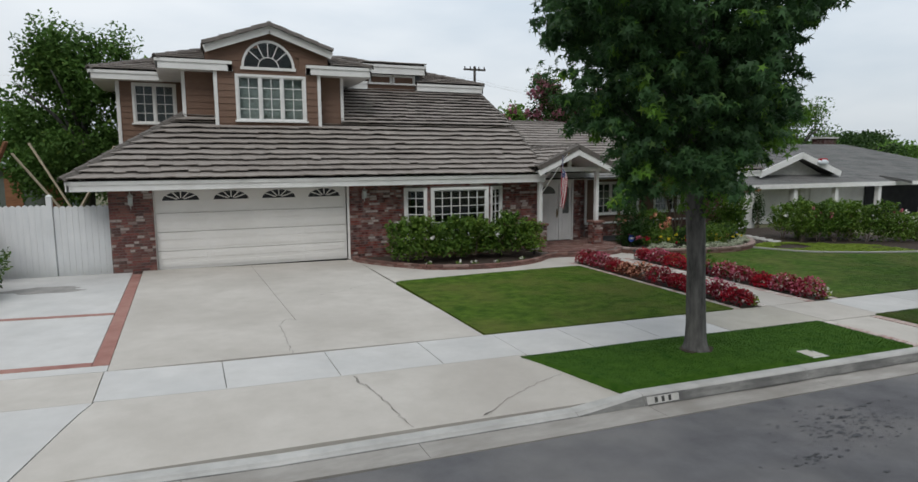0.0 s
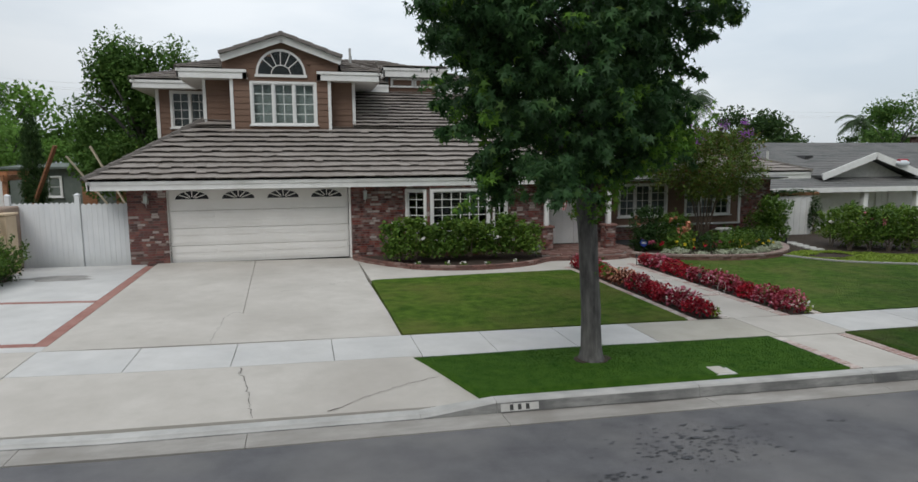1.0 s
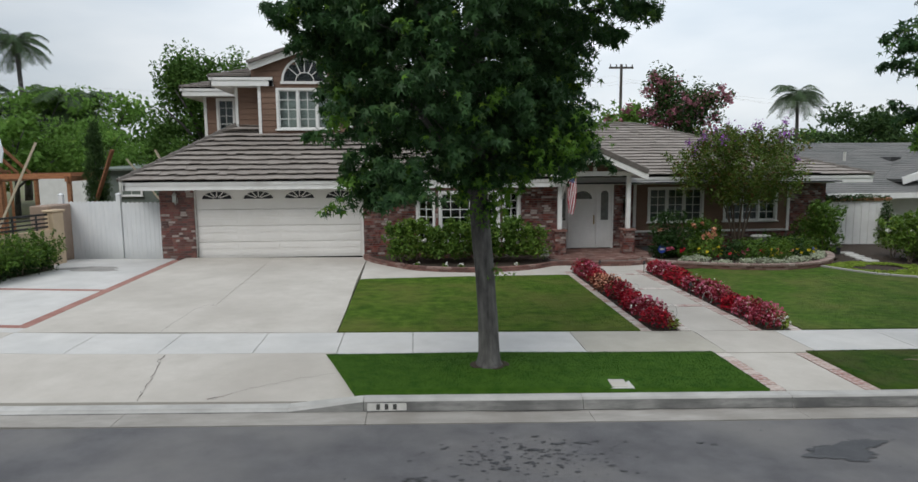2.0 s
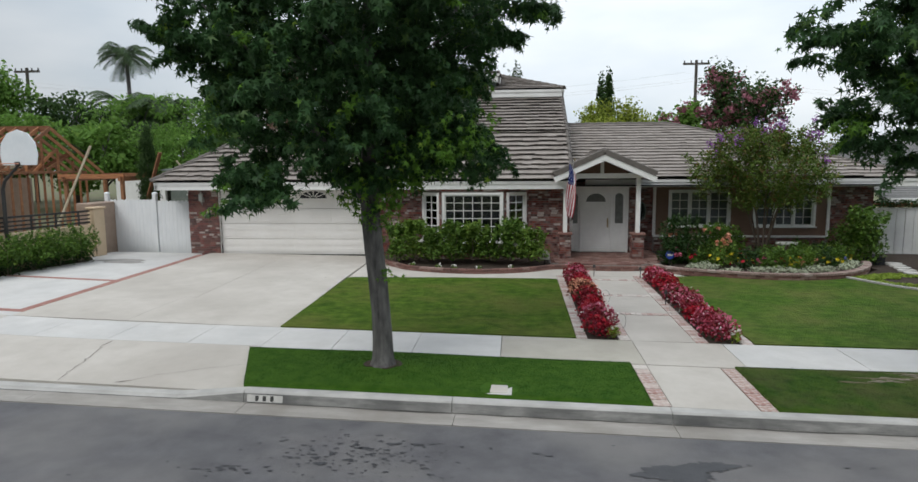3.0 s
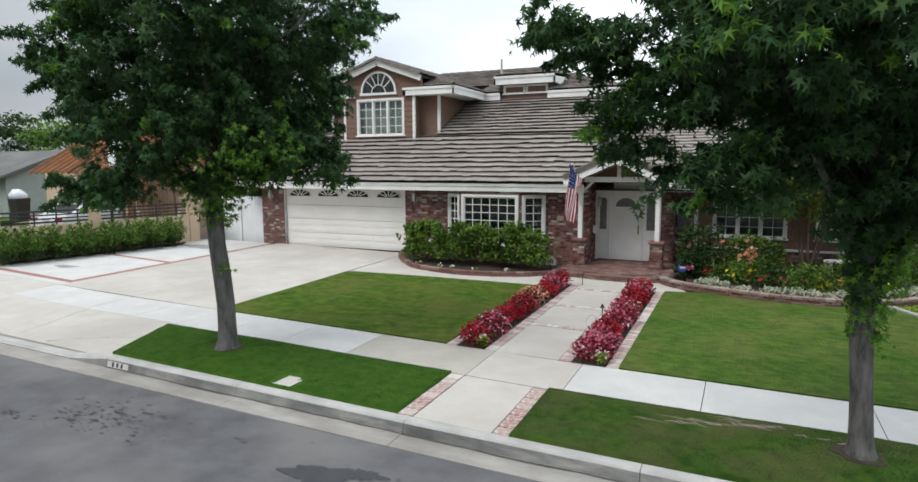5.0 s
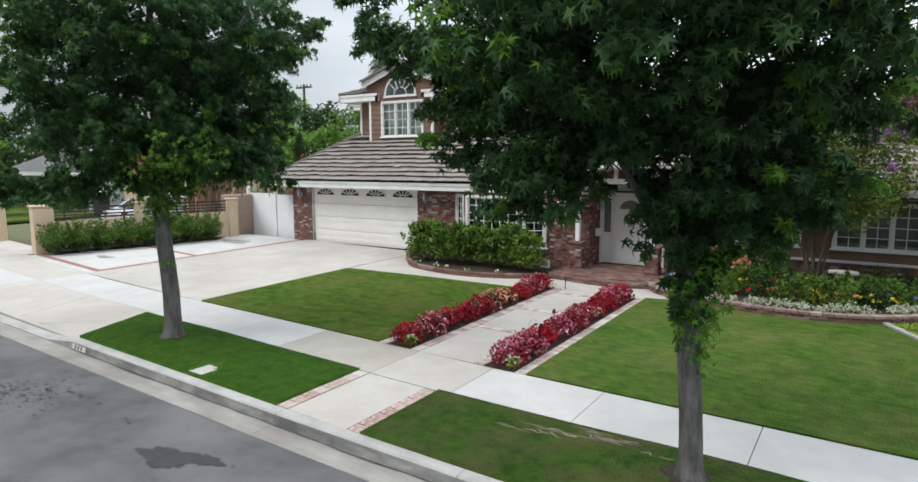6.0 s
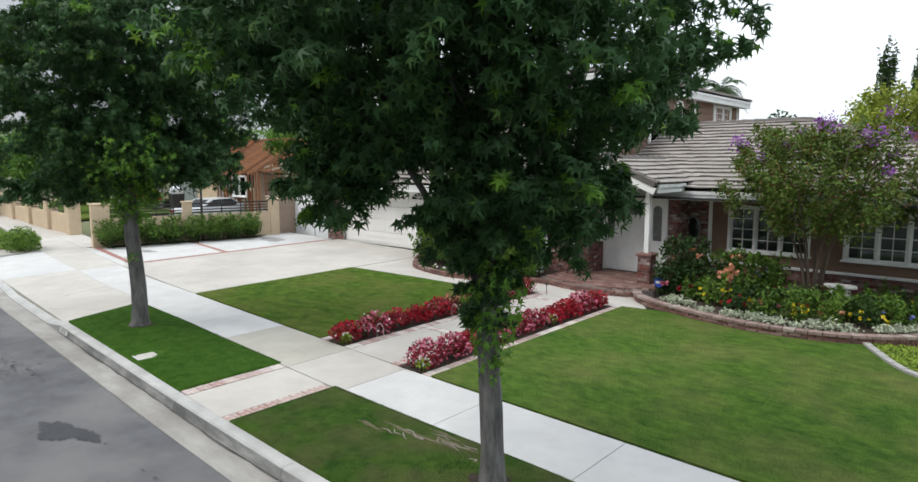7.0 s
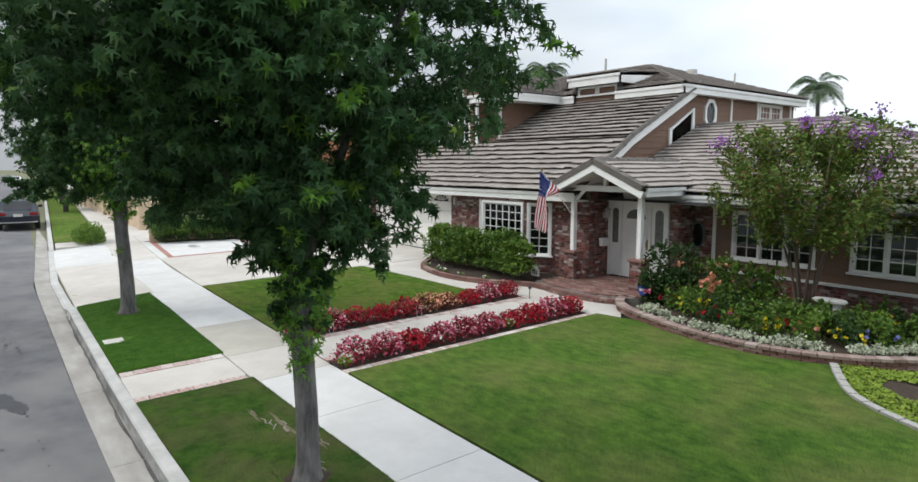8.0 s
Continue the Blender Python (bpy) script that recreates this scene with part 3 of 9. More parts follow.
for a, b in zip(gj, gj[1:]):
    g = Geo()
    row = []
    for x in (a + 0.004, b - 0.004):
        z = gz(x, 6.4)
        row.append([(x, 5.95 + skew(x), z - 0.148), (x, 6.36 + skew(x), z - 0.15), (x, 6.36 + skew(x), z - 0.3), (x, 5.95 + skew(x), z - 0.3)])
    g.add(row[0] + row[1], [(0, 1, 5, 4), (1, 2, 6, 5), (2, 3, 7, 6), (3, 0, 4, 7), (0, 3, 2, 1), (4, 5, 6, 7)])
    gt = solo("gutter", g, M_GUTTER, "tan concrete gutter pan beside the kerb", "gutter", "gutter sections", "structure")
    r = random.Random(int(a))
    if 4 < a < 26:
        n = int((b - a) / 0.35) + 1
        vs = []
        for i in range(n + 1):
            x = a + 0.01 + (b - a - 0.02) * i / n
            vs += [(x, 6.35 + skew(x), gz(x, 6.4) - 0.146), (x, 6.335 - r.uniform(0.0, 0.045) + skew(x), gz(x, 6.4) - 0.146)]
        # dark strip of uneven width where the gutter meets the kerb
        part("grime_line", Geo().add(vs, [(2 * i, 2 * i + 1, 2 * i + 3, 2 * i + 2) for i in range(n)]), M_KERBFOOT, gt, "uneven dark line along the kerb foot")


def flat(name, pts, dz, material, label, category, group="", parent=None, thick=0.1, bevel=0.0):
    g = Geo()
    g.prism(pts, lambda x, y: gz(x, y) + dz - thick, lambda x, y: gz(x, y) + dz)
    if parent is not None:
        return part(name, g, material, parent, label, bevel)
    return solo(name, g, material, label, category, group, "structure", bevel)


# public pavement: one slab after another
WO, WI = 8.3, 9.62
walk_joints = [-2.0, -0.45, 1.05, 2.58, 3.95, 5.2, 6.6, 8.1, 10.44, 12.0, 13.9, 16.05, 18.2, 20.2, 22.3, 24.4, 27, 30, 40, 90, 400]
for a, b in zip(walk_joints, walk_joints[1:]):
    mt = M_CONC_PALE if b <= 8.11 else (M_CONC_TAN if b < 10.5 else (M_CONC if b < 12.1 else M_CONC_PALE))
    lab = "pale bleached concrete pavement slab" if mt == M_CONC_PALE else "tan concrete pavement slab"
    y0 = WO + 0.12 * (a < 3.9)
    flat("pavement", [(a + 0.006, y0 + skew(a)), (b - 0.006, y0 + skew(b)), (b - 0.006, WI + skew(b)), (a + 0.006, WI + skew(a))], 0.012, mt, lab, "pavement", "pavement slabs")
for a, b in ((-8.0, -2.01), (-30, -8.01), (-100, -30.01), (-400, -100.01)):
    flat("pavement", [(a, WO + skew(a)), (b, WO + 0.1 + skew(b)), (b, WI + skew(b)), (a, WI + skew(a))], 0.012, M_CONC, "tan concrete pavement slab", "pavement", "pavement slabs")


# driveway, apron and neighbour's pad
def apron_z(x, y):
    k = min(1.0, max(0.0, (y - 6.54 - skew(x)) / 1.4))
    return gz(x, y) - 0.1 * (1 - k) + 0.008


def apron(name, pts, material, label):
    g = Geo()
    # cut into strips so that the slope towards the gutter shows
    n = 5
    (xa, ya), (xb, yb), (xc, yc), (xd, yd) = pts
    vs = []
    for i in range(n + 1):
        s = i / n
        for x, y in ((xa + (xd - xa) * s, ya + (yd - ya) * s), (xb + (xc - xb) * s, yb + (yc - yb) * s)):
            vs += [(x, y, apron_z(x, y)), (x, y, apron_z(x, y) - 0.12)]
    fs = [(0, 1, 3, 2), (4 * n, 4 * n + 2, 4 * n + 3, 4 * n + 1)]
    for i in range(n):
        a, b = 4 * i, 4 * i + 4
        fs += [(a, a + 2, b + 2, b), (a + 1, b + 1, b + 3, a + 3), (a, b, b + 1, a + 1), (a + 2, a + 3, b + 3, b + 2)]
    g.add(vs, fs)
    return solo(name, g, material, label, "driveway", "apron slabs", "structure")


apron_r = apron("driveway_apron", [(-2.56, 6.57 + skew(-2)), (4.52, 6.57 + skew(4)), (3.93, WO + 0.11 + skew(3.9)), (-1.98, WO + 0.11 + skew(-2))], M_CONC, "tan cracked concrete driveway apron")
apron("driveway_apron", [(-7.2, 6.57 + skew(-7)), (-2.58, 6.57 + skew(-2)), (-2.0, WO + 0.1 + skew(-2)), (-7.2, WO + 0.08 + skew(-7.2))], M_CONC_PALE, "pale concrete driveway apron")
DW = [((-1.96, 9.64 + skew(-2)), (3.8, 9.64 + skew(3.8)), (3.79, 11.45), (0.95, 11.73), (-1.96, 11.98)),
      ((-1.96, 11.983), (0.945, 11.733), (0.745, 18.36), (-1.96, 18.36)),
      ((0.955, 11.733), (3.79, 11.453), (3.72, 14.6), (3.72, 18.36), (0.755, 18.36))]
drive_slabs = [flat("driveway", list(p), 0.01, M_CONC, "worn tan concrete driveway slab", "driveway", "driveway slabs") for p in DW]
PAD = [((-2.2, 10.3), (-2.2, 13.36), (-5.6, 13.7), (-6.4, 10.62)), ((-2.2, 13.55), (-2.2, 18.2), (-5.35, 18.2), (-5.55, 13.88)), ((-1.97, 9.64 + skew(-2)), (-1.97, 10.08), (-6.8, 10.5), (-7.0, 9.64 + skew(-7)))]
for p in PAD:
    flat("parking_pad", list(p), 0.009, M_CONC_PALE, "pale concrete parking pad with grey stains", "driveway", "parking pad slabs")
for p in (((-2.19, 10.09), (-1.97, 10.09), (-1.97, 17.9), (-2.19, 17.9)), ((-2.2, 10.1), (-2.2, 10.29), (-6.6, 10.7), (-6.8, 10.5)), ((-2.2, 13.37), (-2.2, 13.54), (-5.55, 13.87), (-5.6, 13.7))):
    flat("border_strip", list(p), 0.012, M_REDBAND, "red coloured concrete border strip", "border", "red strips")
for cx, cy, a, b, sd in ((-3.9, 16.4, 0.9, 0.35, 5), (-4.4, 11.6, 0.5, 0.16, 6)):
    pts = blot(cx, cy, a, b, sd)
    flat("oil_stain", pts, 0.0125, M_STAIN, "dark grey stain on the concrete pad", "stain", thick=0.003)


def crack(pts, parent, w=0.012, zf=None, seed=1):
    r = random.Random(seed)
    fine = []
    for (x0, y0), (x1, y1) in zip(pts, pts[1:]):
        n = max(2, int(math.hypot(x1 - x0, y1 - y0) / 0.07))
        for i in range(n):
            t = i / n
            fine.append((x0 + (x1 - x0) * t + r.uniform(-0.032, 0.032), y0 + (y1 - y0) * t + r.uniform(-0.025, 0.025)))
    fine.append(pts[-1])
    g = Geo()
    vs = []
    for i, (x, y) in enumerate(fine):
        a, b = fine[max(0, i - 1)], fine[min(len(fine) - 1, i + 1)]
        dx, dy = b[0] - a[0], b[1] - a[1]
        q = math.hypot(dx, dy) or 1
        ww = w * r.uniform(0.15, 0.65)
        z = (zf(x, y) if zf else gz(x, y) + 0.01) + 0.003
        vs += [(x - dy / q * ww, y + dx / q * ww, z), (x + dy / q * ww, y - dx / q * ww, z)]
    g.add(vs, [(2 * i, 2 * i + 1, 2 * i + 3, 2 * i + 2) for i in range(len(fine) - 1)])
    return part("crack", g, M_CRACK, parent)


crack([(0.95, 11.72), (0.86, 11.85), (0.76, 11.84), (0.64, 11.5), (0.63, 11.15), (0.6, 10.64), (0.58, 9.68)], drive_slabs[0], 0.008, seed=2)
crack([(1.22, 8.33), (1.23, 8.0), (1.29, 7.78), (1.34, 7.57), (1.4, 7.19), (1.43, 6.84), (1.49, 6.6)], apron_r, 0.009, apron_z, 3)
crack([(1.22, 8.3), (1.235, 8.05)], apron_r, 0.018, apron_z, 13)
crack([(4.05, 7.42), (3.57, 7.25), (3.13, 7.04), (2.88, 6.92), (2.55, 6.66), (2.44, 6.6)], apron_r, 0.008, apron_z, 4)
crack([(2.6, 6.67), (2.4, 6.6)], apron_r, 0.018, apron_z, 5)
crack([(3.2, 14.6), (2.6, 14.2), (2.2, 13.9), (1.6, 13.7)], drive_slabs[2], 0.006, seed=12)
# walkway from driveway to porch, and the path to the street
flat("walkway", [(3.8, 14.63), (9.46, 15.05), (9.46, 15.62), (12.57, 15.62), (12.57, 15.55), (13.2, 15.75), (12.8, 16.3), (12.4, 17.0), (9.0, 17.4), (3.73, 18.35)], 0.008, M_CONC, "tan concrete walkway curving past the planter", "walkway")
path_y = [(9.36, 11.28), (11.48, 13.09), (13.29, 15.04), (15.24, 15.6)]
for a, b in path_y:
    flat("path_slab", [(10.435, a), (11.565, a), (11.565, b), (10.435, b)], 0.008, M_CONC, "smooth tan concrete path slab between flower beds", "path", "path slabs")
flat("path_slab", [(10.44, 6.57 + skew(10.4)), (11.56, 6.57 + skew(11.5)), (11.56, 8.28 + skew(11.5)), (10.44, 8.28 + skew(10.4))], 0.005, M_CONC, "tan concrete path slab crossing the verge", "path", "path slabs")

# brick paver strips, each paver a piece
paver_me = Geo().box(-0.5, 0.5, -0.5, 0.5, -0.5, 0.5).mesh("paver", M_PAVER)


def paver_strip(label, x0, x1, y0, y1, along, dz=0.012):
    st = thing("paver_strip", ((x0 + x1) / 2, (y0 + y1) / 2, gz(x0, y0)), label, "paving", "brick paver strips", "structure")
    r = random.Random(int(x0 * 100 + y0))
    L = (y1 - y0) if along == "y" else (x1 - x0)
    n = int(L / (0.105 if y0 > 9 else 0.2))
    for i in range(n):
        t = (i + 0.5) / n * L
        cx, cy = ((x0 + x1) / 2, y0 + t) if along == "y" else (x0 + t, (y0 + y1) / 2)
        sx, sy = ((x1 - x0) - 0.01, L / n - 0.01) if along == "y" else (L / n - 0.01, (y1 - y0) - 0.01)
        z = gz(cx, cy) + dz - 0.04 + r.uniform(-0.004, 0.004)
        piece("paver", paver_me, Matrix.Translation((cx, cy, z)) @ Matrix.Rotation(r.uniform(-0.02, 0.02), 4, "Z") @ Matrix.Diagonal((sx, sy, 0.08, 1)), st)
    return st


for x0, x1, y0, y1 in ((9.46, 9.66, 9.38, 15.6), (10.22, 10.43, 9.37, 15.9), (11.57, 11.79, 9.34, 15.8), (12.37, 12.57, 9.32, 15.6)):
    paver_strip("faded pink brick pavers edging a flower bed", x0, x1, y0, y1, "y")
for y in (11.38, 13.19, 15.14):
    paver_strip("faded brick paver band across the path", 10.44, 11.56, y - 0.09, y + 0.09, "x")
paver_strip("worn pink brick pavers edging the path", 10.2, 10.43, 6.31, 8.0, "y")
paver_strip("worn pink brick pavers edging the path", 11.57, 11.79, 6.26, 7.95, "y")
for x0, x1 in ((9.66, 10.22), (11.79, 12.37)):
    flat("bed_soil", [(x0, 9.38), (x1, 9.38), (x1, 15.7), (x0, 15.7)], -0.01, M_SOIL, "dark mulch of a narrow flower bed", "soil")


# lawns
TREE_A, TREE_B = (6.36, 7.21), (15.6, 7.2)
LAWN1 = [(3.83, 9.65 + skew(3.83)), (9.45, 9.65 + skew(9.45)), (9.45, 14.98), (9.2, 15.02), (6.5, 14.85), (3.95, 14.6), (3.8, 14.5)]
VERGE1 = [(4.46, 6.575 + skew(4.46)), (10.19, 6.575 + skew(10.2)), (10.19, 8.32 + skew(10.2)), (3.8, 8.3 + skew(3.84))]
VERGE2 = [(11.8, 6.575 + skew(11.8)), (21.5, 6.575 + skew(21.5)), (21.5, 8.32 + skew(21.5)), (11.8, 8.32 + skew(11.8))]
EDGE = [(17.42, 16.12), (17.75, 15.5), (18.16, 14.85), (18.6, 14.5), (19.2, 14.2), (20.4, 13.75), (22.5, 13.3), (26, 13.0)]
BEDWALL = [(12.3, 17.0), (12.55, 16.55), (13.0, 16.22), (13.6, 16.0), (14.4, 15.76), (15.3, 15.62), (16.2, 15.68), (17.0, 15.93), (17.7, 16.35), (18.3, 16.95), (18.75, 17.6), (19.02, 18.3)]
LAWN2 = [(12.58, 9.65 + skew(12.58)), (26, 9.65 + skew(26)), (26, 12.95)] + [(x, y - 0.08) for x, y in reversed(EDGE[:-1])] + [(x, y - 0.1) for x, y in reversed(BEDWALL[3:8])] + [(12.58, 15.7)]


def inside(x, y, poly):
    c = False
    j = len(poly) - 1
    for i in range(len(poly)):
        if (poly[i][1] > y) != (poly[j][1] > y) and x < (poly[j][0] - poly[i][0]) * (y - poly[i][1]) / (poly[j][1] - poly[i][1]) + poly[i][0]:
            c = not c
        j = i
    return c


def swell(x, y):
    """The verge rises gently towards the foot of each street tree."""
    return sum(0.13 * math.exp(-((x - tx) / 1.15) ** 2 - ((y - ty) / 0.62) ** 2) for tx, ty in (TREE_A, TREE_B))


def verge_sheet(name, quad, lift, material, label, nx=60, ny=14):
    """Grass sheet over four plan corners (street left, street right, house right, house left), swelling round the trees."""
    (ax, ay), (bx, by), (cx, cy), (dx, dy) = quad
    vs = []
    for j in range(ny + 1):
        for i in range(nx + 1):
            u, v = i / nx, j / ny
            x = (ax + (bx - ax) * u) * (1 - v) + (dx + (cx - dx) * u) * v
            y = (ay + (by - ay) * u) * (1 - v) + (dy + (cy - dy) * u) * v
            vs.append((x, y, gz(x, y) + lift + swell(x, y)))
    n = nx + 1
    fs = [(j * n + i, j * n + i + 1, (j + 1) * n + i + 1, (j + 1) * n + i) for j in range(ny) for i in range(nx)]
    rim = [i for i in range(nx)] + [j * n + nx for j in range(ny)] + [ny * n + i for i in range(nx, 0, -1)] + [j * n for j in range(ny, 0, -1)]
    k = len(vs)
    vs += [(vs[i][0], vs[i][1], gz(vs[i][0], vs[i][1]) - 0.1) for i in rim]
    fs += [(rim[i], k + i, k + (i + 1) % len(rim), rim[(i + 1) % len(rim)]) for i in range(len(rim))]
    return solo(name, Geo().add(vs, fs), material, label, "lawn", kind="structure", smooth=True)


def lawn(name, poly, mat_t, mat_b, label, density, clear=(), seed=1, hgt=0.04, lift=0.03, mounded=False):
    top = verge_sheet(name, poly, lift, mat_t, label) if mounded else flat(name, poly, lift, mat_t, label, "lawn", thick=0.12)
    r = np.random.default_rng(seed)
    ax, ay = np.array([p[0] for p in poly]), np.array([p[1] for p in poly])
    area = (ax.max() - ax.min()) * (ay.max() - ay.min())
    n = int(area * density)
    # an even, jittered spread of clumps
    cell = density ** -0.5
    gx, gy = np.meshgrid(np.arange(ax.min(), ax.max(), cell), np.arange(ay.min(), ay.max(), cell))
    px = gx.ravel() + r.uniform(0, cell, gx.size)
    py = gy.ravel() + r.uniform(0, cell, gx.size)
    n = len(px)
    keep = [i for i in range(n) if inside(px[i], py[i], poly) and all((px[i] - cx) ** 2 + (py[i] - cy) ** 2 > cr * cr for cx, cy, cr in clear)]
    vs, fs = [], []
    for i in keep:
        x, y = px[i], py[i]
        z = gz(x, y) + lift - 0.004 + (swell(x, y) if mounded else 0.0)
        for k in range(3):
            a = r.uniform(0, 6.283)
            w, h, lean = 0.0035 + 0.003 * r.random(), hgt * r.uniform(0.6, 1.25), r.uniform(0.1, 0.7) * hgt
            ca, sa = math.cos(a), math.sin(a)
            ox, oy = r.uniform(-0.02, 0.02), r.uniform(-0.02, 0.02)
            b = len(vs)
            vs += [(x + ox - sa * w, y + oy + ca * w, z), (x + ox + sa * w, y + oy - ca * w, z), (x + ox + ca * lean, y + oy + sa * lean, z + h)]
            fs.append((b, b + 1, b + 2))
    gg = Geo()
    gg.v, gg.f = vs, fs
    part("grass_blades", gg, mat_b, top, "short mown grass blades", kind="stuff")
    return top


lawn("lawn", LAWN1, M_LAWN, M_BLADE, "mown green lawn with slightly dry patches", 1200, seed=1, hgt=0.013)
lawn("lawn_wide", LAWN2, M_LAWN_WIDE, M_BLADE_WIDE, "wide mown lawn with dry worn patches", 950, seed=2, hgt=0.011)
lawn("verge", VERGE1, M_VERGE, M_BLADE_DEEP, "lush dark green grass verge round a tree", 1300, clear=((TREE_A[0] - 0.05, TREE_A[1], 0.26), (8.13, 6.64, 0.27)), seed=3, hgt=0.016, mounded=True)
lawn("verge_worn", VERGE2, M_VERGE_WORN, M_BLADE_WORN, "patchy grass verge with bare roots", 1200, clear=((TREE_B[0], TREE_B[1], 0.25), (13.9, 7.6, 0.16), (14.3, 7.7, 0.14)), seed=4, hgt=0.013, mounded=True)
flat("verge_far", [(21.52, 6.575 + skew(21.52)), (60, 6.575 + skew(60)), (60, 8.28 + skew(60)), (21.52, 8.28 + skew(21.52))], 0.03, M_VERGE_WORN, "patchy grass verge", "lawn")
flat("lawn_far", [(26.02, 9.65 + skew(26)), (60, 9.65 + skew(60)), (60, 17.5), (26.02, 17.5)], 0.03, M_LAWN, "neighbouring mown lawn", "lawn")
flat("verge_neighbour", [(-8.9, 6.6 + skew(-8.9)), (-8.9, 8.28 + skew(-8.9)), (-60, 8.28 + skew(-60)), (-60, 6.6 + skew(-60))], 0.03, M_LAWN, "sunlit green grass verge down the street", "lawn")
flat("planting_strip", [(-7.3, 6.62 + skew(-7.3)), (-7.3, 8.35 + skew(-7.3)), (-8.88, 8.35 + skew(-8.9)), (-8.88, 6.62 + skew(-8.9))], 0.0, M_CONC, "concrete strip by the neighbouring driveway", "pavement")
flat("neighbour_drive", [(-7.0, 9.64 + skew(-7)), (-7.0, 11.2), (-11.6, 11.6), (-60, 15), (-60, 9.64 + skew(-60)), (-12, 9.64 + skew(-12))], 0.008, M_CONC, "tan concrete drive in front of the tan wall", "driveway")
# bare soil ring and roots
for tx, ty in (TREE_A, TREE_B):
    g = Geo()
    g.prism(blot(tx, ty, 0.27, 0.23, 12 + int(tx), 18, 0.12), lambda x, y: gz(x, y), lambda x, y: gz(x, y) + swell(x, y) + 0.036)
    solo("tree_pit", g, M_SOIL, "bare dark soil ring round the trunk", "soil", kind="structure")
for cx, cy, ra, rb, sd in ((13.95, 7.64, 0.36, 0.045, 8), (14.55, 7.76, 0.3, 0.035, 9), (14.25, 7.9, 0.22, 0.03, 11), (13.3, 7.45, 0.2, 0.03, 10)):
    pts = blot(cx, cy, ra, rb, sd, 40, 0.65)
    solo("bare_patch", Geo().prism(pts, lambda x, y: gz(x, y), lambda x, y: gz(x, y) + 0.034 + swell(x, y)), M_EARTH, "bare soil patch with surface roots", "soil", "bare patches", "structure")
rr_ = random.Random(21)
for k in range(15):
    x, y = (13.5 + 0.105 * k, 7.55 + 0.025 * k + rr_.uniform(-0.11, 0.11)) if k < 12 else (15.0 + 0.2 * (k - 12), 7.55 - 0.08 * (k - 12))
    a, ln = rr_.uniform(-0.7, 0.5), rr_.uniform(0.16, 0.36)
    pts = [(x + math.cos(a) * d * ln + 0.03 * math.sin(d * 5 + k), y + math.sin(a) * d * ln * 0.6 + 0.025 * math.sin(d * 6 + 2 * k)) for d in (0, 0.25, 0.5, 0.75, 1.0)]
    g = Geo().tube([(p, q, gz(p, q) + 0.036 + swell(p, q)) for p, q in pts], [0.003, 0.008, 0.012, 0.009, 0.002], 6)
    solo("tree_root", g, M_ROOT, "thin pale tree root lying bare on the verge", "root", "bare roots", smooth=True)
g = Geo()
g.prism([(7.93, 6.42), (8.31, 6.41), (8.32, 6.84), (7.94, 6.85)], lambda x, y: gz(x, y) - 0.05, lambda x, y: gz(x, y) + 0.034)
box_ = thing("utility_cover", (8.12, 6.63, gz(8.1, 6.6)), "pale concrete utility box cover set in the grass", "cover")
part("rim", g, M_STONE, box_, bevel=0.008)
g = Geo().prism([(8.0, 6.49), (8.24, 6.48), (8.25, 6.77), (8.01, 6.78)], lambda x, y: gz(x, y) + 0.02, lambda x, y: gz(x, y) + 0.04)
part("lid", g, M_CONC, box_, bevel=0.004)
# painted block on the kerb: plain bars in place of its digits
nb = thing("kerb_marking", (4.82, 6.37, 0.05), "white painted block with dark bars on the kerb", "marking")
part("paint_block", Geo().add([(4.6, 6.352 + skew(4.6), gz(4.6, 0) - 0.135), (5.12, 6.352 + skew(5.1), gz(5.1, 0) - 0.135), (5.12, 6.376 + skew(5.1), gz(5.1, 0) - 0.04), (4.6, 6.376 + skew(4.6), gz(4.6, 0) - 0.04)], [(0, 1, 2, 3)]), M_STONE, nb)
for k in range(3):
    x = 4.72 + k * 0.11
    part("bar", Geo().add([(x, 6.351 + skew(x), gz(x, 0) - 0.12), (x + 0.05, 6.351 + skew(x), gz(x, 0) - 0.12), (x + 0.05, 6.37 + skew(x), gz(x, 0) - 0.05), (x, 6.37 + skew(x), gz(x, 0) - 0.05)], [(0, 1, 2, 3)]), M_PAINTBLACK, nb)


# ---- the house ----
house = thing("house", (4.0, 22.0, 0.3), "two-storey brown house with grey tile roof and brick front", "house")
TILE_F = [(0, 1, 2, 3), (4, 5, 1, 0), (5, 6, 2, 1), (7, 4, 0, 3), (7, 6, 5, 4)]
tile_mes = [Geo().add([(-0.5, p, 0.113), (0.5, q, 0.113), (0.5, 1, 0.026), (-0.5, 1, 0.026), (-0.5, p, 0.087), (0.5, q, 0.087), (0.5, 1, 0.004), (-0.5, 1, 0.004)], TILE_F).mesh("roof_tile", M_TILE) for p, q in ((0.0, 0.04), (0.04, 0.0), (0.02, -0.02), (-0.02, 0.02))]
EXPO, TW = 0.28, 0.3


def urange(poly, v):
    us = []
    for (u0, v0), (u1, v1) in zip(poly, poly[1:] + poly[:1]):
        if (v0 - v) * (v1 - v) <= 0 and abs(v1 - v0) > 1e-6:
            us.append(u0 + (u1 - u0) * (v - v0) / (v1 - v0))
    return (min(us), max(us)) if len(us) > 1 else None


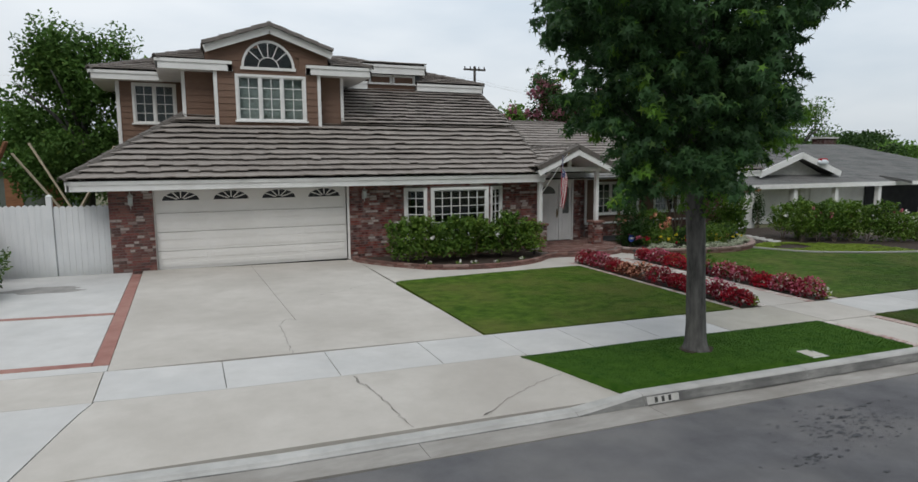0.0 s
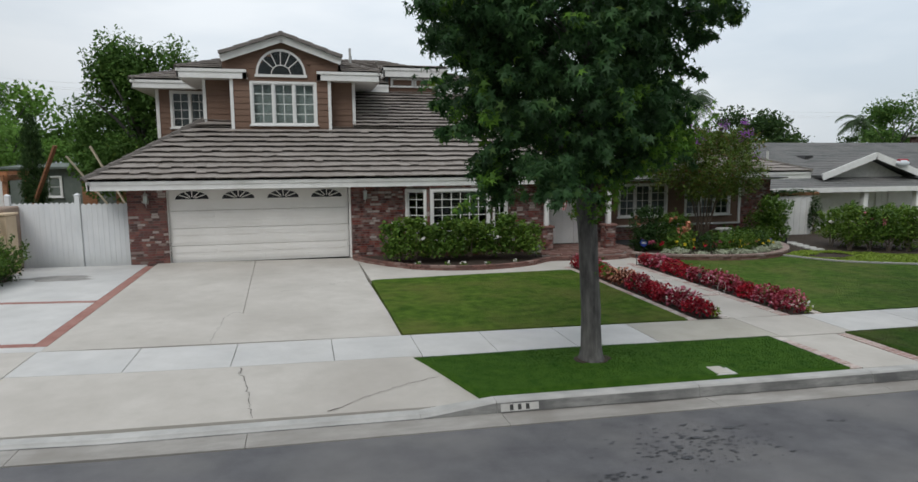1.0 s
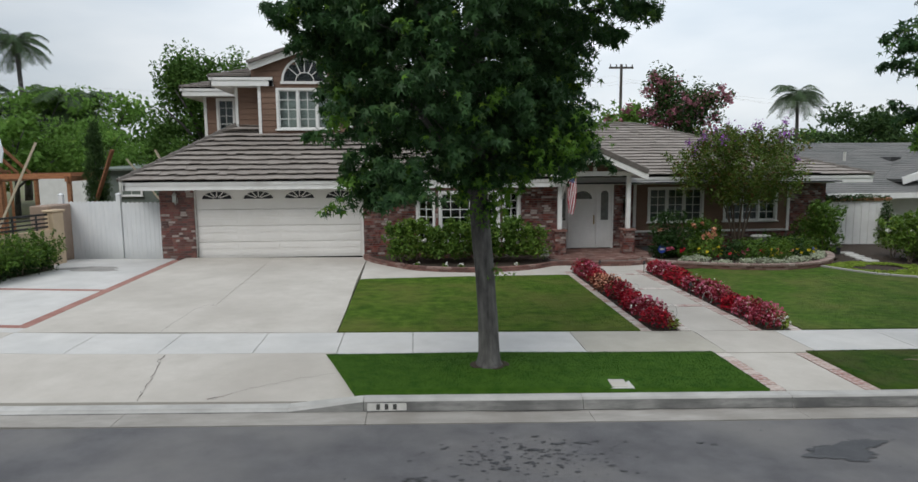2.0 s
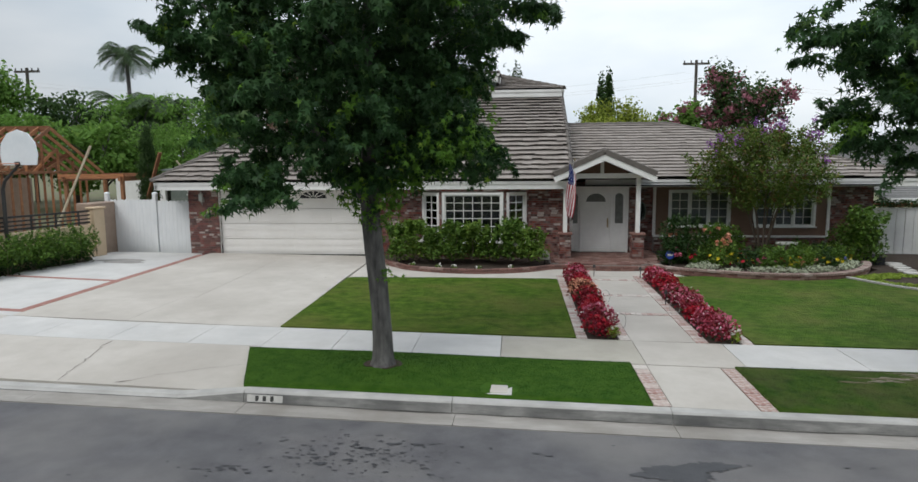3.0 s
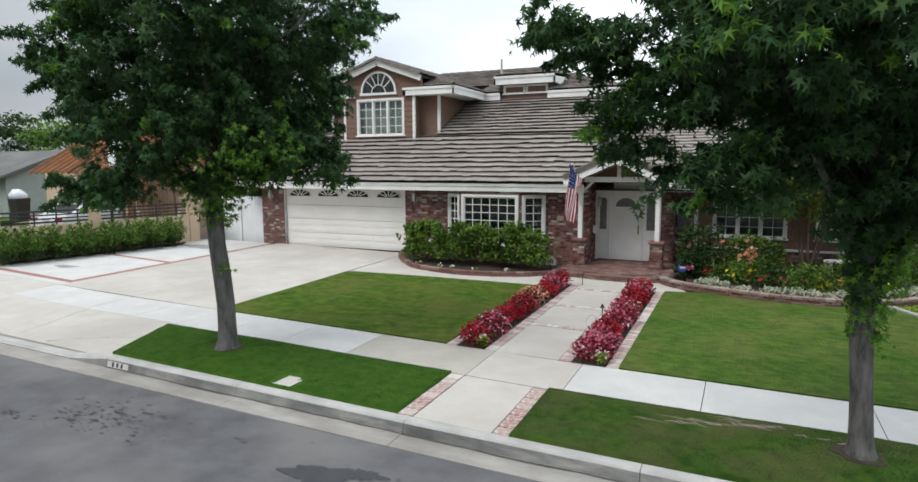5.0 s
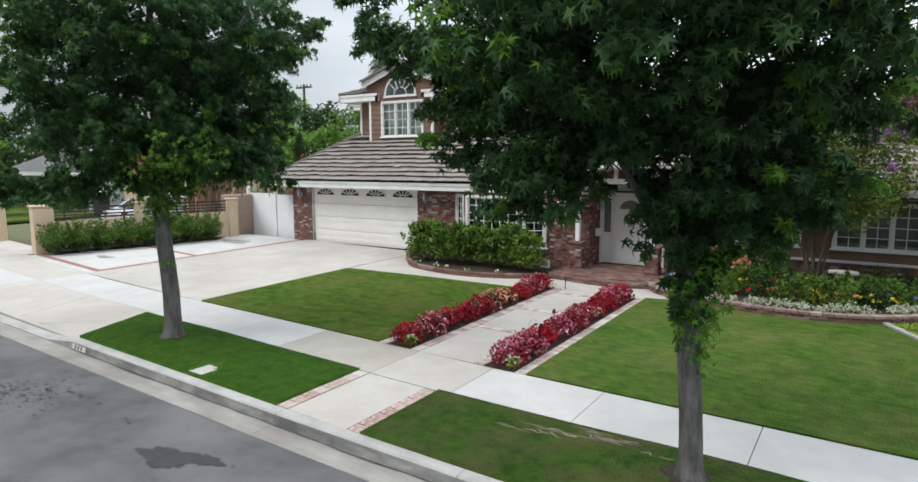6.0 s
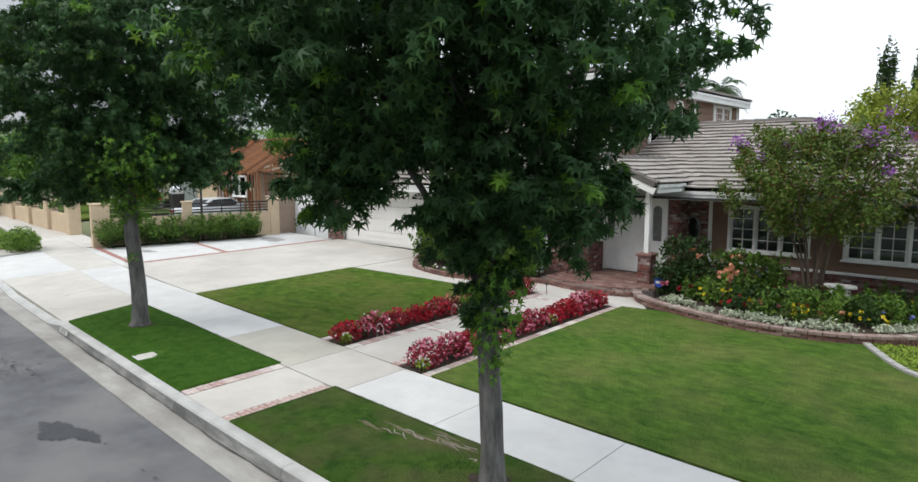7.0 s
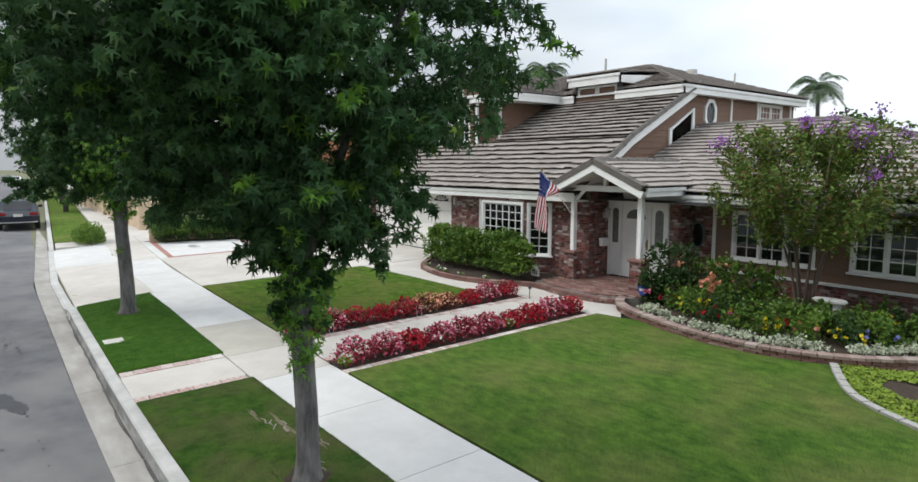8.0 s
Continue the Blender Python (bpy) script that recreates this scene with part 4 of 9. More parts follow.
def roof_face(parent, pts, seed, singles=0, label="", rough=1.0, expo=EXPO):
    """Tiled roof plane over a convex outline whose first edge is the eave."""
    r = random.Random(seed)
    P = [Vector(p) for p in pts]
    U = (P[1] - P[0]).normalized()
    nrm = Vector((0, 0, 0))
    for i in range(1, len(P) - 1):
        nrm += (P[i] - P[0]).cross(P[i + 1] - P[0])
    nrm.normalize()
    if nrm.z < 0:
        nrm = -nrm
    V = nrm.cross(U).normalized()
    if V.z < 0:
        V = -V
    uv = [((p - P[0]).dot(U), (p - P[0]).dot(V)) for p in P]
    deck = part("roof_deck", Geo().slab([p - nrm * 0.012 for p in P], nrm, 0.1), M_UNDER, parent, label)
    vmax = max(v for _, v in uv)
    rows = int(math.ceil(vmax / expo))
    hk = 1.0 if nrm.z < 0.9 else 0.68
    g = Geo()
    count = 0
    for k in range(rows):
        v0, v1 = k * expo, min((k + 1) * expo, vmax)
        a, b = urange(uv, v0 + 0.004), urange(uv, v1 - 0.004)
        if not a or not b:
            continue
        u = min(a[0], b[0]) - r.uniform(0, TW)
        end = max(a[1], b[1])
        o0, l0 = 0.0, 0.0
        while u < end:
            w = TW * r.uniform(0.85, 1.15)
            o1, l1 = r.choice((-0.03, -0.012, 0.004, 0.016, 0.034)) * (rough if k else 0.2), r.uniform(0, 0.014)
            if r.random() < 0.4:
                o0 = o1
            lo0, lo1 = max(u, a[0]), min(u + w, a[1])
            hi0, hi1 = max(u, b[0]), min(u + w, b[1])
            u += w
            if lo1 - lo0 < 0.02 and hi1 - hi0 < 0.02:
                continue
            lo1, hi1 = max(lo1, lo0 + 0.01), max(hi1, hi0 + 0.01)
            full = abs((lo1 - lo0) - w) < 1e-4 and abs((hi1 - hi0) - w) < 1e-4
            vt = v1 + 0.03 if v1 < vmax - 1e-3 else v1
            if full and count < singles:
                vb = v0 - (o0 + o1) / 2 - 0.035
                m = Matrix.Translation(P[0] + U * ((lo0 + lo1) / 2) + V * vb + nrm * l0) @ Matrix((U, V, nrm)).transposed().to_4x4() @ Matrix.Diagonal((w - 0.001, vt - vb, 1, 1))
                piece("roof_tile", tile_mes[r.randrange(4)], m, deck)
                count += 1
            else:
                q0, q1 = v0 - o0 - 0.035, v0 - o1 - 0.035
                q = [(lo0, q0, 0.113 * hk + l0 * hk), (lo1, q1, 0.113 * hk + l1 * hk), (hi1, vt, 0.026), (hi0, vt, 0.026), (lo0, q0, 0.113 * hk - 0.026 + l0 * hk), (lo1, q1, 0.113 * hk - 0.026 + l1 * hk), (hi1, vt, 0.004), (hi0, vt, 0.004)]
                g.add([P[0] + U * x + V * y + nrm * z for x, y, z in q], TILE_F)
            o0, l0 = o1, l1
    part("roof_tiles", g, M_TILE, deck, kind="stuff")
    return deck


def ridge_caps(parent, p, q, seed=1, w=0.26, step=0.4, name="ridge_cap"):
    """Overlapping angular cap tiles along a hip or ridge."""
    p, q = Vector(p), Vector(q)
    d = (q - p).normalized()
    L = (q - p).length
    s = d.cross(Vector((0, 0, 1))).normalized()
    u = s.cross(d)
    n = max(1, int(L / step))
    r = random.Random(seed)
    g = Geo()
    for i in range(n):
        a, b = p + d * (L * i / n - 0.02), p + d * (L * (i + 1) / n + 0.03)
        prof = [(-w / 2, -0.05), (-w / 4, 0.05), (0, 0.075), (w / 4, 0.05), (w / 2, -0.05)]
        va = [a + s * x + u * (z + 0.04) for x, z in prof] + [a + s * x + u * (z - 0.0) for x, z in prof]
        vb = [b + s * x + u * (z + 0.015) for x, z in prof]
        g.add(va[:5] + vb + va[5:], [(j, j + 1, j + 6, j + 5) for j in range(4)] + [(10 + j, 11 + j, j + 1, j) for j in range(4)])
    return part(name, g, M_TILE_EDGE, parent, "dark overlapping ridge tiles", kind="stuff")


def rects_minus(u0, u1, z0, z1, holes):
    """Rectangles that cover the wall but for its openings."""
    us = sorted({u0, u1, *[min(max(h[k], u0), u1) for h in holes for k in (0, 1)]})
    out = []
    for a, b in zip(us, us[1:]):
        if b - a < 1e-4:
            continue
        cuts = sorted((max(h[2], z0), min(h[3], z1)) for h in holes if h[0] < (a + b) / 2 < h[1])
        z = z0
        for c, d in cuts:
            if c > z + 1e-4:
                out.append((a, b, z, c))
            z = max(z, d)
        if z < z1 - 1e-4:
            out.append((a, b, z, z1))
    return out


def wall(name, p0, p1, z0, z1, holes, material, parent=None, thick=0.18, label=""):
    """Upright wall from plan point p0 to p1 (outside on its right), with openings (u0, u1, z0, z1)."""
    p0, p1 = Vector((*p0, 0)), Vector((*p1, 0))
    U = (p1 - p0).normalized()
    N = Vector((U.y, -U.x, 0))
    L = (p1 - p0).length
    us = sorted({0.0, L, *[min(max(h[k], 0.0), L) for h in holes for k in (0, 1)]})
    zs = sorted({z0, z1, *[min(max(h[k], z0), z1) for h in holes for k in (2, 3)]})
    solid = {(i, k) for i in range(len(us) - 1) for k in range(len(zs) - 1) if not any(h[0] < (us[i] + us[i + 1]) / 2 < h[1] and h[2] < (zs[k] + zs[k + 1]) / 2 < h[3] for h in holes)}
    nu, nz = len(us), len(zs)
    vs = [(*(p0 + U * u - N * t).xy, z) for t in (0.0, thick) for z in zs for u in us]
    fs, o = [], nu * nz
    for i, k in sorted(solid):
        a, b, c, d = k * nu + i, k * nu + i + 1, (k + 1) * nu + i + 1, (k + 1) * nu + i
        fs += [(a, b, c, d), (o + d, o + c, o + b, o + a)]
        for (p, q), nb_ in (((a, b), (i, k - 1)), ((b, c), (i + 1, k)), ((c, d), (i, k + 1)), ((d, a), (i - 1, k))):
            if nb_ not in solid:
                fs.append((p, o + p, o + q, q))
    used = sorted({v for q in fs for v in q})
    ix = {v: n for n, v in enumerate(used)}
    g = Geo().add([vs[v] for v in used], [tuple(ix[v] for v in q) for q in fs])
    return part(name, g, material, parent or house, label)


brick_me = Geo().box(-0.5, 0.5, -0.5, 0.5, -0.5, 0.5).mesh("brick", M_BRICK)


def brick_face(parent, p0, p1, z0, z1, holes=(), seed=1, singles=False, bh=0.062, bl=0.2, proud=0.012):
    """Running-bond brick facing in front of a wall."""
    p0, p1 = Vector((*p0, 0)), Vector((*p1, 0))
    L = (p1 - p0).length
    U = (p1 - p0).normalized()
    N = Vector((U.y, -U.x, 0))
    R = Matrix((U, -N, Vector((0, 0, 1)))).transposed().to_4x4()
    r = random.Random(seed)
    g = Geo()
    row = 0
    z = z0
    while z < z1 - 0.02:
        h = min(bh, z1 - z)
        u = -r.uniform(0, bl)
        while u < L:
            w = bl * r.choice((1, 1, 1, 0.55, 0.8))
            a, b = max(u, 0), min(u + w, L)
            u += w + 0.01
            segs = [(a, b)]
            for h0, h1, c, d in holes:
                if z + h > c + 0.01 and z < d - 0.01:
                    nxt = []
                    for s0, s1 in segs:
                        if h1 <= s0 or h0 >= s1:
                            nxt.append((s0, s1))
                        else:
                            if h0 - s0 > 0.03:
                                nxt.append((s0, h0))
                            if s1 - h1 > 0.03:
                                nxt.append((h1, s1))
                    segs = nxt
            for s0, s1 in segs:
                if s1 - s0 < 0.03:
                    continue
                pr = proud + r.uniform(-0.006, 0.008)
                m = Matrix.Translation(p0 + U * ((s0 + s1) / 2) + N * (pr - 0.03) + Vector((0, 0, z + h / 2))) @ R
                if singles:
                    piece("brick", brick_me, m @ Matrix.Diagonal((s1 - s0, 0.06, h - 0.004, 1)), parent)
                else:
                    g.obox(m, s1 - s0, 0.06, h - 0.004)
        z += bh + 0.011
        row += 1
    if not singles:
        part("bricks", g, M_BRICK, parent, kind="stuff")


def siding(parent, p0, p1, z0, z1, holes=(), top=None, pitch=0.19):
    """Lap siding: one wedge-shaped board per course and stretch between openings; top(u) may cut it."""
    p0, p1 = Vector((*p0, 0)), Vector((*p1, 0))
    L = (p1 - p0).length
    U = (p1 - p0).normalized()
    N = Vector((U.y, -U.x, 0))
    z = z0
    while z < z1 - 0.02:
        zt = min(z + pitch, z1)
        for a, b, c, d in rects_minus(0, L, z, zt, [h for h in holes if h[3] > z and h[2] < zt]):
            if d - c < 0.015 or b - a < 0.02:
                continue
            if top:
                ok = [u for u in [a + (b - a) * i / 60 for i in range(61)] if top(u) >= (c + d) / 2]
                if len(ok) < 2:
                    continue
                a2, b2 = ok[0], ok[-1]
            else:
                a2, b2 = a, b
            q0, q1 = p0 + U * a2, p0 + U * b2
            out0, out1 = 0.03, 0.012
            v = [q0 + N * out0, q1 + N * out0, q1 - N * 0.01, q0 - N * 0.01]
            w = [q0 + N * out1, q1 + N * out1, q1 - N * 0.01, q0 - N * 0.01]
            g = Geo().add([(*p.xy, c) for p in v] + [(*p.xy, d + 0.012) for p in w], [(3, 2, 1, 0), (4, 5, 6, 7), (0, 1, 5, 4), (1, 2, 6, 5), (2, 3, 7, 6), (3, 0, 4, 7)])
            part("siding_board", g, M_SIDING, parent)
        z += pitch


def window(parent, p0, U, z0, z1, w, panels=3, cols=2, rows=4, inside_mat=None, depth=0.06, casing=0.075, label="white framed window with small panes", back=0.35):
    """Window in a wall plane: casing, sashes, muntins, panes and what is seen behind them. U: plan direction, outside on its right."""
    U = Vector((*U, 0)).normalized()
    N = Vector((U.y, -U.x, 0))
    p0 = Vector((*p0, 0))
    R = Matrix((U, -N, Vector((0, 0, 1)))).transposed().to_4x4()

    def at(u, n, z):
        return Matrix.Translation(p0 + U * u + N * n + Vector((0, 0, z))) @ R

    h = z1 - z0
    iw = w - 2 * casing
    pw = iw / panels
    g = Geo()
    out = [(-0.01, z0), (w + 0.01, z0), (w + 0.01, z1), (-0.01, z1)]
    inn = [(casing, z0 + casing), (w - casing, z0 + casing), (w - casing, z1 - casing), (casing, z1 - casing)]
    f, k_ = 0.042, -0.04
    g.add([at(u, n_, z) @ Vector((0, 0, 0)) for n_, ring in ((f, out), (f, inn), (k_, out), (k_, inn)) for u, z in ring],
          [(i, (i + 1) % 4, 4 + (i + 1) % 4, 4 + i) for i in range(4)] + [(8 + i, 8 + (i + 1) % 4, (i + 1) % 4, i) for i in range(4)] + [(4 + i, 4 + (i + 1) % 4, 12 + (i + 1) % 4, 12 + i) for i in range(4)] + [(12 + i, 12 + (i + 1) % 4, 8 + (i + 1) % 4, 8 + i) for i in range(4)])
    win = part("window", g, M_WHITE, parent, label, bevel=0.005)
    part("sill", Geo().obox(at(w / 2, 0.05, z0 + 0.02), w + 0.1, 0.1, 0.045), M_WHITE, win, bevel=0.006)
    for i in range(1, panels):
        part("mullion", Geo().obox(at(casing + i * pw, 0.006, (z0 + z1) / 2), 0.06, depth + 0.02, h - 2 * casing + 0.01), M_WHITE, win)
    for i in range(panels):
        a, b = casing + i * pw + (0.03 if i else 0), casing + (i + 1) * pw - (0.03 if i < panels - 1 else 0)
        c, d = z0 + casing, z1 - casing
        s = Geo()
        for u in (a + 0.016, b - 0.016):
            s.obox(at(u, -0.014, (c + d) / 2), 0.032, 0.035, d - c)
        for z in (c + 0.016, d - 0.016):
            s.obox(at((a + b) / 2, -0.0145, z), b - a - 0.06, 0.035, 0.032)
        part("sash", s, M_WHITE, win)
        for k in range(1, cols):
            part("muntin", Geo().obox(at(a + (b - a) * k / cols, -0.016, (c + d) / 2), 0.02, 0.022, d - c - 0.06), M_WHITE, win)
        for k in range(1, rows):
            part("muntin", Geo().obox(at((a + b) / 2, -0.0165, c + (d - c) * k / rows), b - a - 0.06, 0.02, 0.02), M_WHITE, win)
        pane = part("pane", Geo().obox(at((a + b) / 2, -0.024, (c + d) / 2), b - a - 0.05, 0.005, d - c - 0.05), M_GLASS, win)
        pane.visible_shadow = False
    # flat sheet stands in for dark rooms and grey reflections; pale ones are blinds
    if inside_mat:
        part("curtain", Geo().obox(at(w / 2, -back, (z0 + z1) / 2), w + 0.4, 0.02, h + 0.3), inside_mat, win)
    return win


def ring_frame(pts, x_of, grow, shrink, d0, d1):
    """Closed frame round an outline of (a, b): x_of(a, b, d) places it, from depth d0 to d1."""
    ca, cb = sum(a for a, _ in pts) / len(pts), sum(b for _, b in pts) / len(pts)
    n = len(pts)
    rings = []
    for q, d in ((grow, d0), (shrink, d0), (grow, d1), (shrink, d1)):
        for a, b in pts:
            k = math.hypot(a - ca, b - cb)
            rings.append(x_of(ca + (a - ca) * (k + q) / k, cb + (b - cb) * (k + q) / k, d))
    g = Geo()
    return g.add(rings, [f for i in range(n) for j in ((i + 1) % n,) for f in ((i, j, n + j, n + i), (2 * n + i, 2 * n + j, j, i), (n + i, n + j, 3 * n + j, 3 * n + i), (3 * n + i, 3 * n + j, 2 * n + j, 2 * n + i))])


# --- ground floor front: garage and brick wall ---
FY = 18.4
BAYZ0, BAYZ1 = 0.84, 2.47
front = wall("wall", (-2.66, FY), (10.02, FY), 0.25, 2.66, [(1.06, 6.21, 0.2, 2.56), (8.0, 11.35, 0.75, 2.5)], M_MORTAR, label="brick front wall with white-washed used bricks")
pier_wall = part("garage_pier", Geo().box(-2.66, -1.62, FY - 0.05, FY + 0.02, 0.27, 2.6), M_MORTAR, house, "brick pier of reddish used bricks beside the garage")
brick_face(pier_wall, (-2.66, FY - 0.05), (-1.62, FY - 0.05), 0.3, 2.6, (), 5, singles=True)
brick_face(front, (3.57, FY), (10.02, FY), 0.3, 2.6, [(1.75, 5.1, 0.75, 2.5)], 6)
wall("wall", (-2.66, 26), (-2.66, FY), 0.2, 2.66, [], M_STUCCO_BR, label="plain brown side wall")
# back and inside so that no light leaks in; inner faces are coloured near black
part("wall", Geo().box(-2.5, 20.0, 28.6, 28.8, 0.1, 2.8), M_STUCCO_BR, house, "plain brown rear wall")
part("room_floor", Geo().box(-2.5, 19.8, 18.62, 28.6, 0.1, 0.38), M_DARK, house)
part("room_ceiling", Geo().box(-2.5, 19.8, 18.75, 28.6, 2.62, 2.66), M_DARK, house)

# garage door: four sections with raised panels, top section with fan lights
door = part("garage_door", Geo().box(-1.6, 3.55, FY + 0.13, FY + 0.17, 0.39, 2.58), M_GARAGE, house, "white sectional garage door with fan-shaped top windows")
SECT = [(0.4, 0.905), (0.915, 1.42), (1.43, 1.935), (1.945, 2.56)]
for k, (z0, z1) in enumerate(SECT):
    g = Geo()
    g.box(-1.59, 3.54, FY + 0.085, FY + 0.13, z0, z1 - 0.004)
    part("door_section", g, M_GARAGE, door, bevel=0.006)
    if k < 3:
        for i in range(4):
            x0 = -1.59 + 5.13 * i / 4
            for (pa, pb) in ((0.07, 0.2), (0.3, 0.435)):
                part("raised_panel", Geo().box(x0 + 0.05, x0 + 5.13 / 4 - 0.05, FY + 0.076, FY + 0.086, z0 + pa, z0 + pb), M_GARAGE, door, bevel=0.004)
for i in range(4):
    cx = -1.59 + 5.13 * (i + 0.5) / 4
    zc, rad = 2.27, 0.46
    ell = [(cx + rad * math.cos(math.pi * k / 20), zc + 0.24 * math.sin(math.pi * k / 20)) for k in range(21)]
    n = len(ell)
    fan = Geo()
    ring_o = [(cx + (rad + 0.05) * math.cos(math.pi * k / 20), zc - 0.035 + (0.31) * math.sin(math.pi * k / 20)) for k in range(21)]
    vs = [(x, FY + 0.06, z) for x, z in ring_o] + [(x, FY + 0.06, z) for x, z in ell] + [(x, FY + 0.09, z) for x, z in ring_o] + [(x, FY + 0.09, z) for x, z in ell]
    fan.add(vs, [(k, k + 1, n + k + 1, n + k) for k in range(n - 1)] + [(2 * n + k, k, n + k, 3 * n + k) for k in (0, n - 1)] + [(k, 2 * n + k, 2 * n + k + 1, k + 1) for k in range(n - 1)] + [(n + k + 1, 3 * n + k + 1, 3 * n + k, n + k) for k in range(n - 1)])
    fan.box(cx - rad - 0.05, cx + rad + 0.05, FY + 0.058, FY + 0.09, zc - 0.035, zc + 0.003)
    for a in (36, 64, 90, 116, 144):
        fan.beam((cx + 0.1 * math.cos(radians(a)), FY + 0.07, zc + 0.06 * math.sin(radians(a))), (cx + rad * math.cos(radians(a)), FY + 0.07, zc + 0.24 * math.sin(radians(a))), 0.028, 0.02, (0, 1, 0))
    part("fan_frame", fan, M_GARAGE, door, bevel=0.0)
    # opaque pane: the dark garage inside is put into its colour
    part("fan_pane", Geo().add([(x, FY + 0.08, z) for x, z in ell], [tuple(range(n))]), M_DARK, door, "fan-shaped pane coloured dark for the unlit inside")
g = Geo()
g.box(-1.68, -1.6, FY - 0.02, FY + 0.14, 0.38, 2.64).box(3.55, 3.62, FY - 0.02, FY + 0.14, 0.38, 2.64).box(-1.6, 3.55, FY - 0.02, FY + 0.14, 2.565, 2.64)
part("garage_jamb", g, M_GARAGE, house, "white timber jambs round the garage door", bevel=0.006)


def lantern(at, N, parent_label="weathered coach lantern on the brick wall"):
    th = thing("wall_lantern", at, parent_label, "lantern", "wall lanterns")
    x, y, z = at

    def turned(g):
        """Turn the lantern to face along x where its wall does."""
        if N:
            g.v = [(x - (p[1] - y), y + (p[0] - x), p[2]) for p in g.v]
        return g

    part("back_plate", turned(Geo().box(x - 0.05, x + 0.05, y - 0.02, y + 0.0, z - 0.12, z + 0.05)), M_LANTERN, th, bevel=0.006)
    part("arm", turned(Geo().tube([(x, y - 0.01, z - 0.05), (x, y - 0.09, z - 0.14), (x, y - 0.14, z - 0.08)], 0.012, 6)), M_LANTERN, th)
    part("cage", turned(Geo().box(x - 0.055, x + 0.055, y - 0.2, y - 0.09, z - 0.08, z + 0.13)), M_LANTERN, th, bevel=0.01)
    part("lamp_pane", turned(Geo().box(x - 0.04, x + 0.04, y - 0.205, y - 0.2, z - 0.05, z + 0.11)), M_BLIND, th)
    part("cap", turned(Geo().add([(x - 0.08, y - 0.225, z + 0.13), (x + 0.08, y - 0.225, z + 0.13), (x + 0.08, y - 0.065, z + 0.13), (x - 0.08, y - 0.065, z + 0.13), (x, y - 0.145, z + 0.22)], [(3, 2, 1, 0), (0, 1, 4), (1, 2, 4), (2, 3, 4), (3, 0, 4)])), M_LANTERN, th)
    part("finial", turned(Geo().tube([(x, y - 0.145, z + 0.21), (x, y - 0.145, z + 0.27)], [0.014, 0.008], 6)), M_LANTERN, th)
    part("tail_scroll", turned(Geo().tube([(x, y - 0.145, z - 0.08), (x, y - 0.12, z - 0.17), (x, y - 0.05, z - 0.2)], 0.01, 6)), M_LANTERN, th)


lantern((-2.14, FY - 0.06, 2.28), 0)
lantern((4.05, FY - 0.02, 2.28), 0)
lantern((10.04, 19.0, 2.2), 1)

# --- bay window ---
BF, BL, BR = 17.84, 6.0, 7.93
bay_pts = [(5.24, FY - 0.02), (BL - 0.02, BF), (BR + 0.02, BF), (8.72, FY - 0.02)]
for k, (a, b) in enumerate(zip(bay_pts, bay_pts[1:])):
    L = math.dist(a, b)
    bw = wall("bay_wall", a, b, 0.25, 2.6, [(0.1 if k != 1 else 0.03, L - (0.1 if k != 1 else 0.03), BAYZ0, BAYZ1)], M_MORTAR, thick=0.12, label="brick bay wall under the eave")
    brick_face(bw, a, b, 0.3, BAYZ0, (), 20 + k)
    brick_face(bw, a, b, BAYZ0, 2.58, [(0.1 if k != 1 else 0.03, L - (0.1 if k != 1 else 0.03), BAYZ0, BAYZ1)], 30 + k)
    U = Vector((b[0] - a[0], b[1] - a[1])).normalized()
    if k == 1:
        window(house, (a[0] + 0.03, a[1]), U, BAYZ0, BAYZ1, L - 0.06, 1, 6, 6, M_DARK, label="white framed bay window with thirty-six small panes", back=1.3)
    else:
        window(house, (a[0] + U.x * 0.1, a[1] + U.y * 0.1), U, BAYZ0, BAYZ1, L - 0.2, 1, 2, 6, None, label="narrow white framed side window of the bay")

# --- eave fascia and main roof ---
EY, EZ = 17.75, 2.84
KX = 10.0


def fascia(parent, p, q, z0, z1, out=0.03, name="fascia", label="white painted fascia board"):
    """Stepped white eave board from plan point p to q, outside on its right."""
    p, q = Vector((*p, 0)), Vector((*q, 0))
    U = (q - p).normalized()
    N = Vector((U.y, -U.x, 0))
    g = Geo()
    for (a, b, o) in ((z0, z1 - 0.09, 0.0), (z1 - 0.09, z1, out)):
        v = [p + N * o, q + N * o, q - N * 0.05, p - N * 0.05]
        g.add([(*w.xy, a) for w in v] + [(*w.xy, b) for w in v], [(3, 2, 1, 0), (4, 5, 6, 7), (0, 1, 5, 4), (1, 2, 6, 5), (2, 3, 7, 6), (3, 0, 4, 7)])
    return part(name, g, M_WHITE, parent, label)


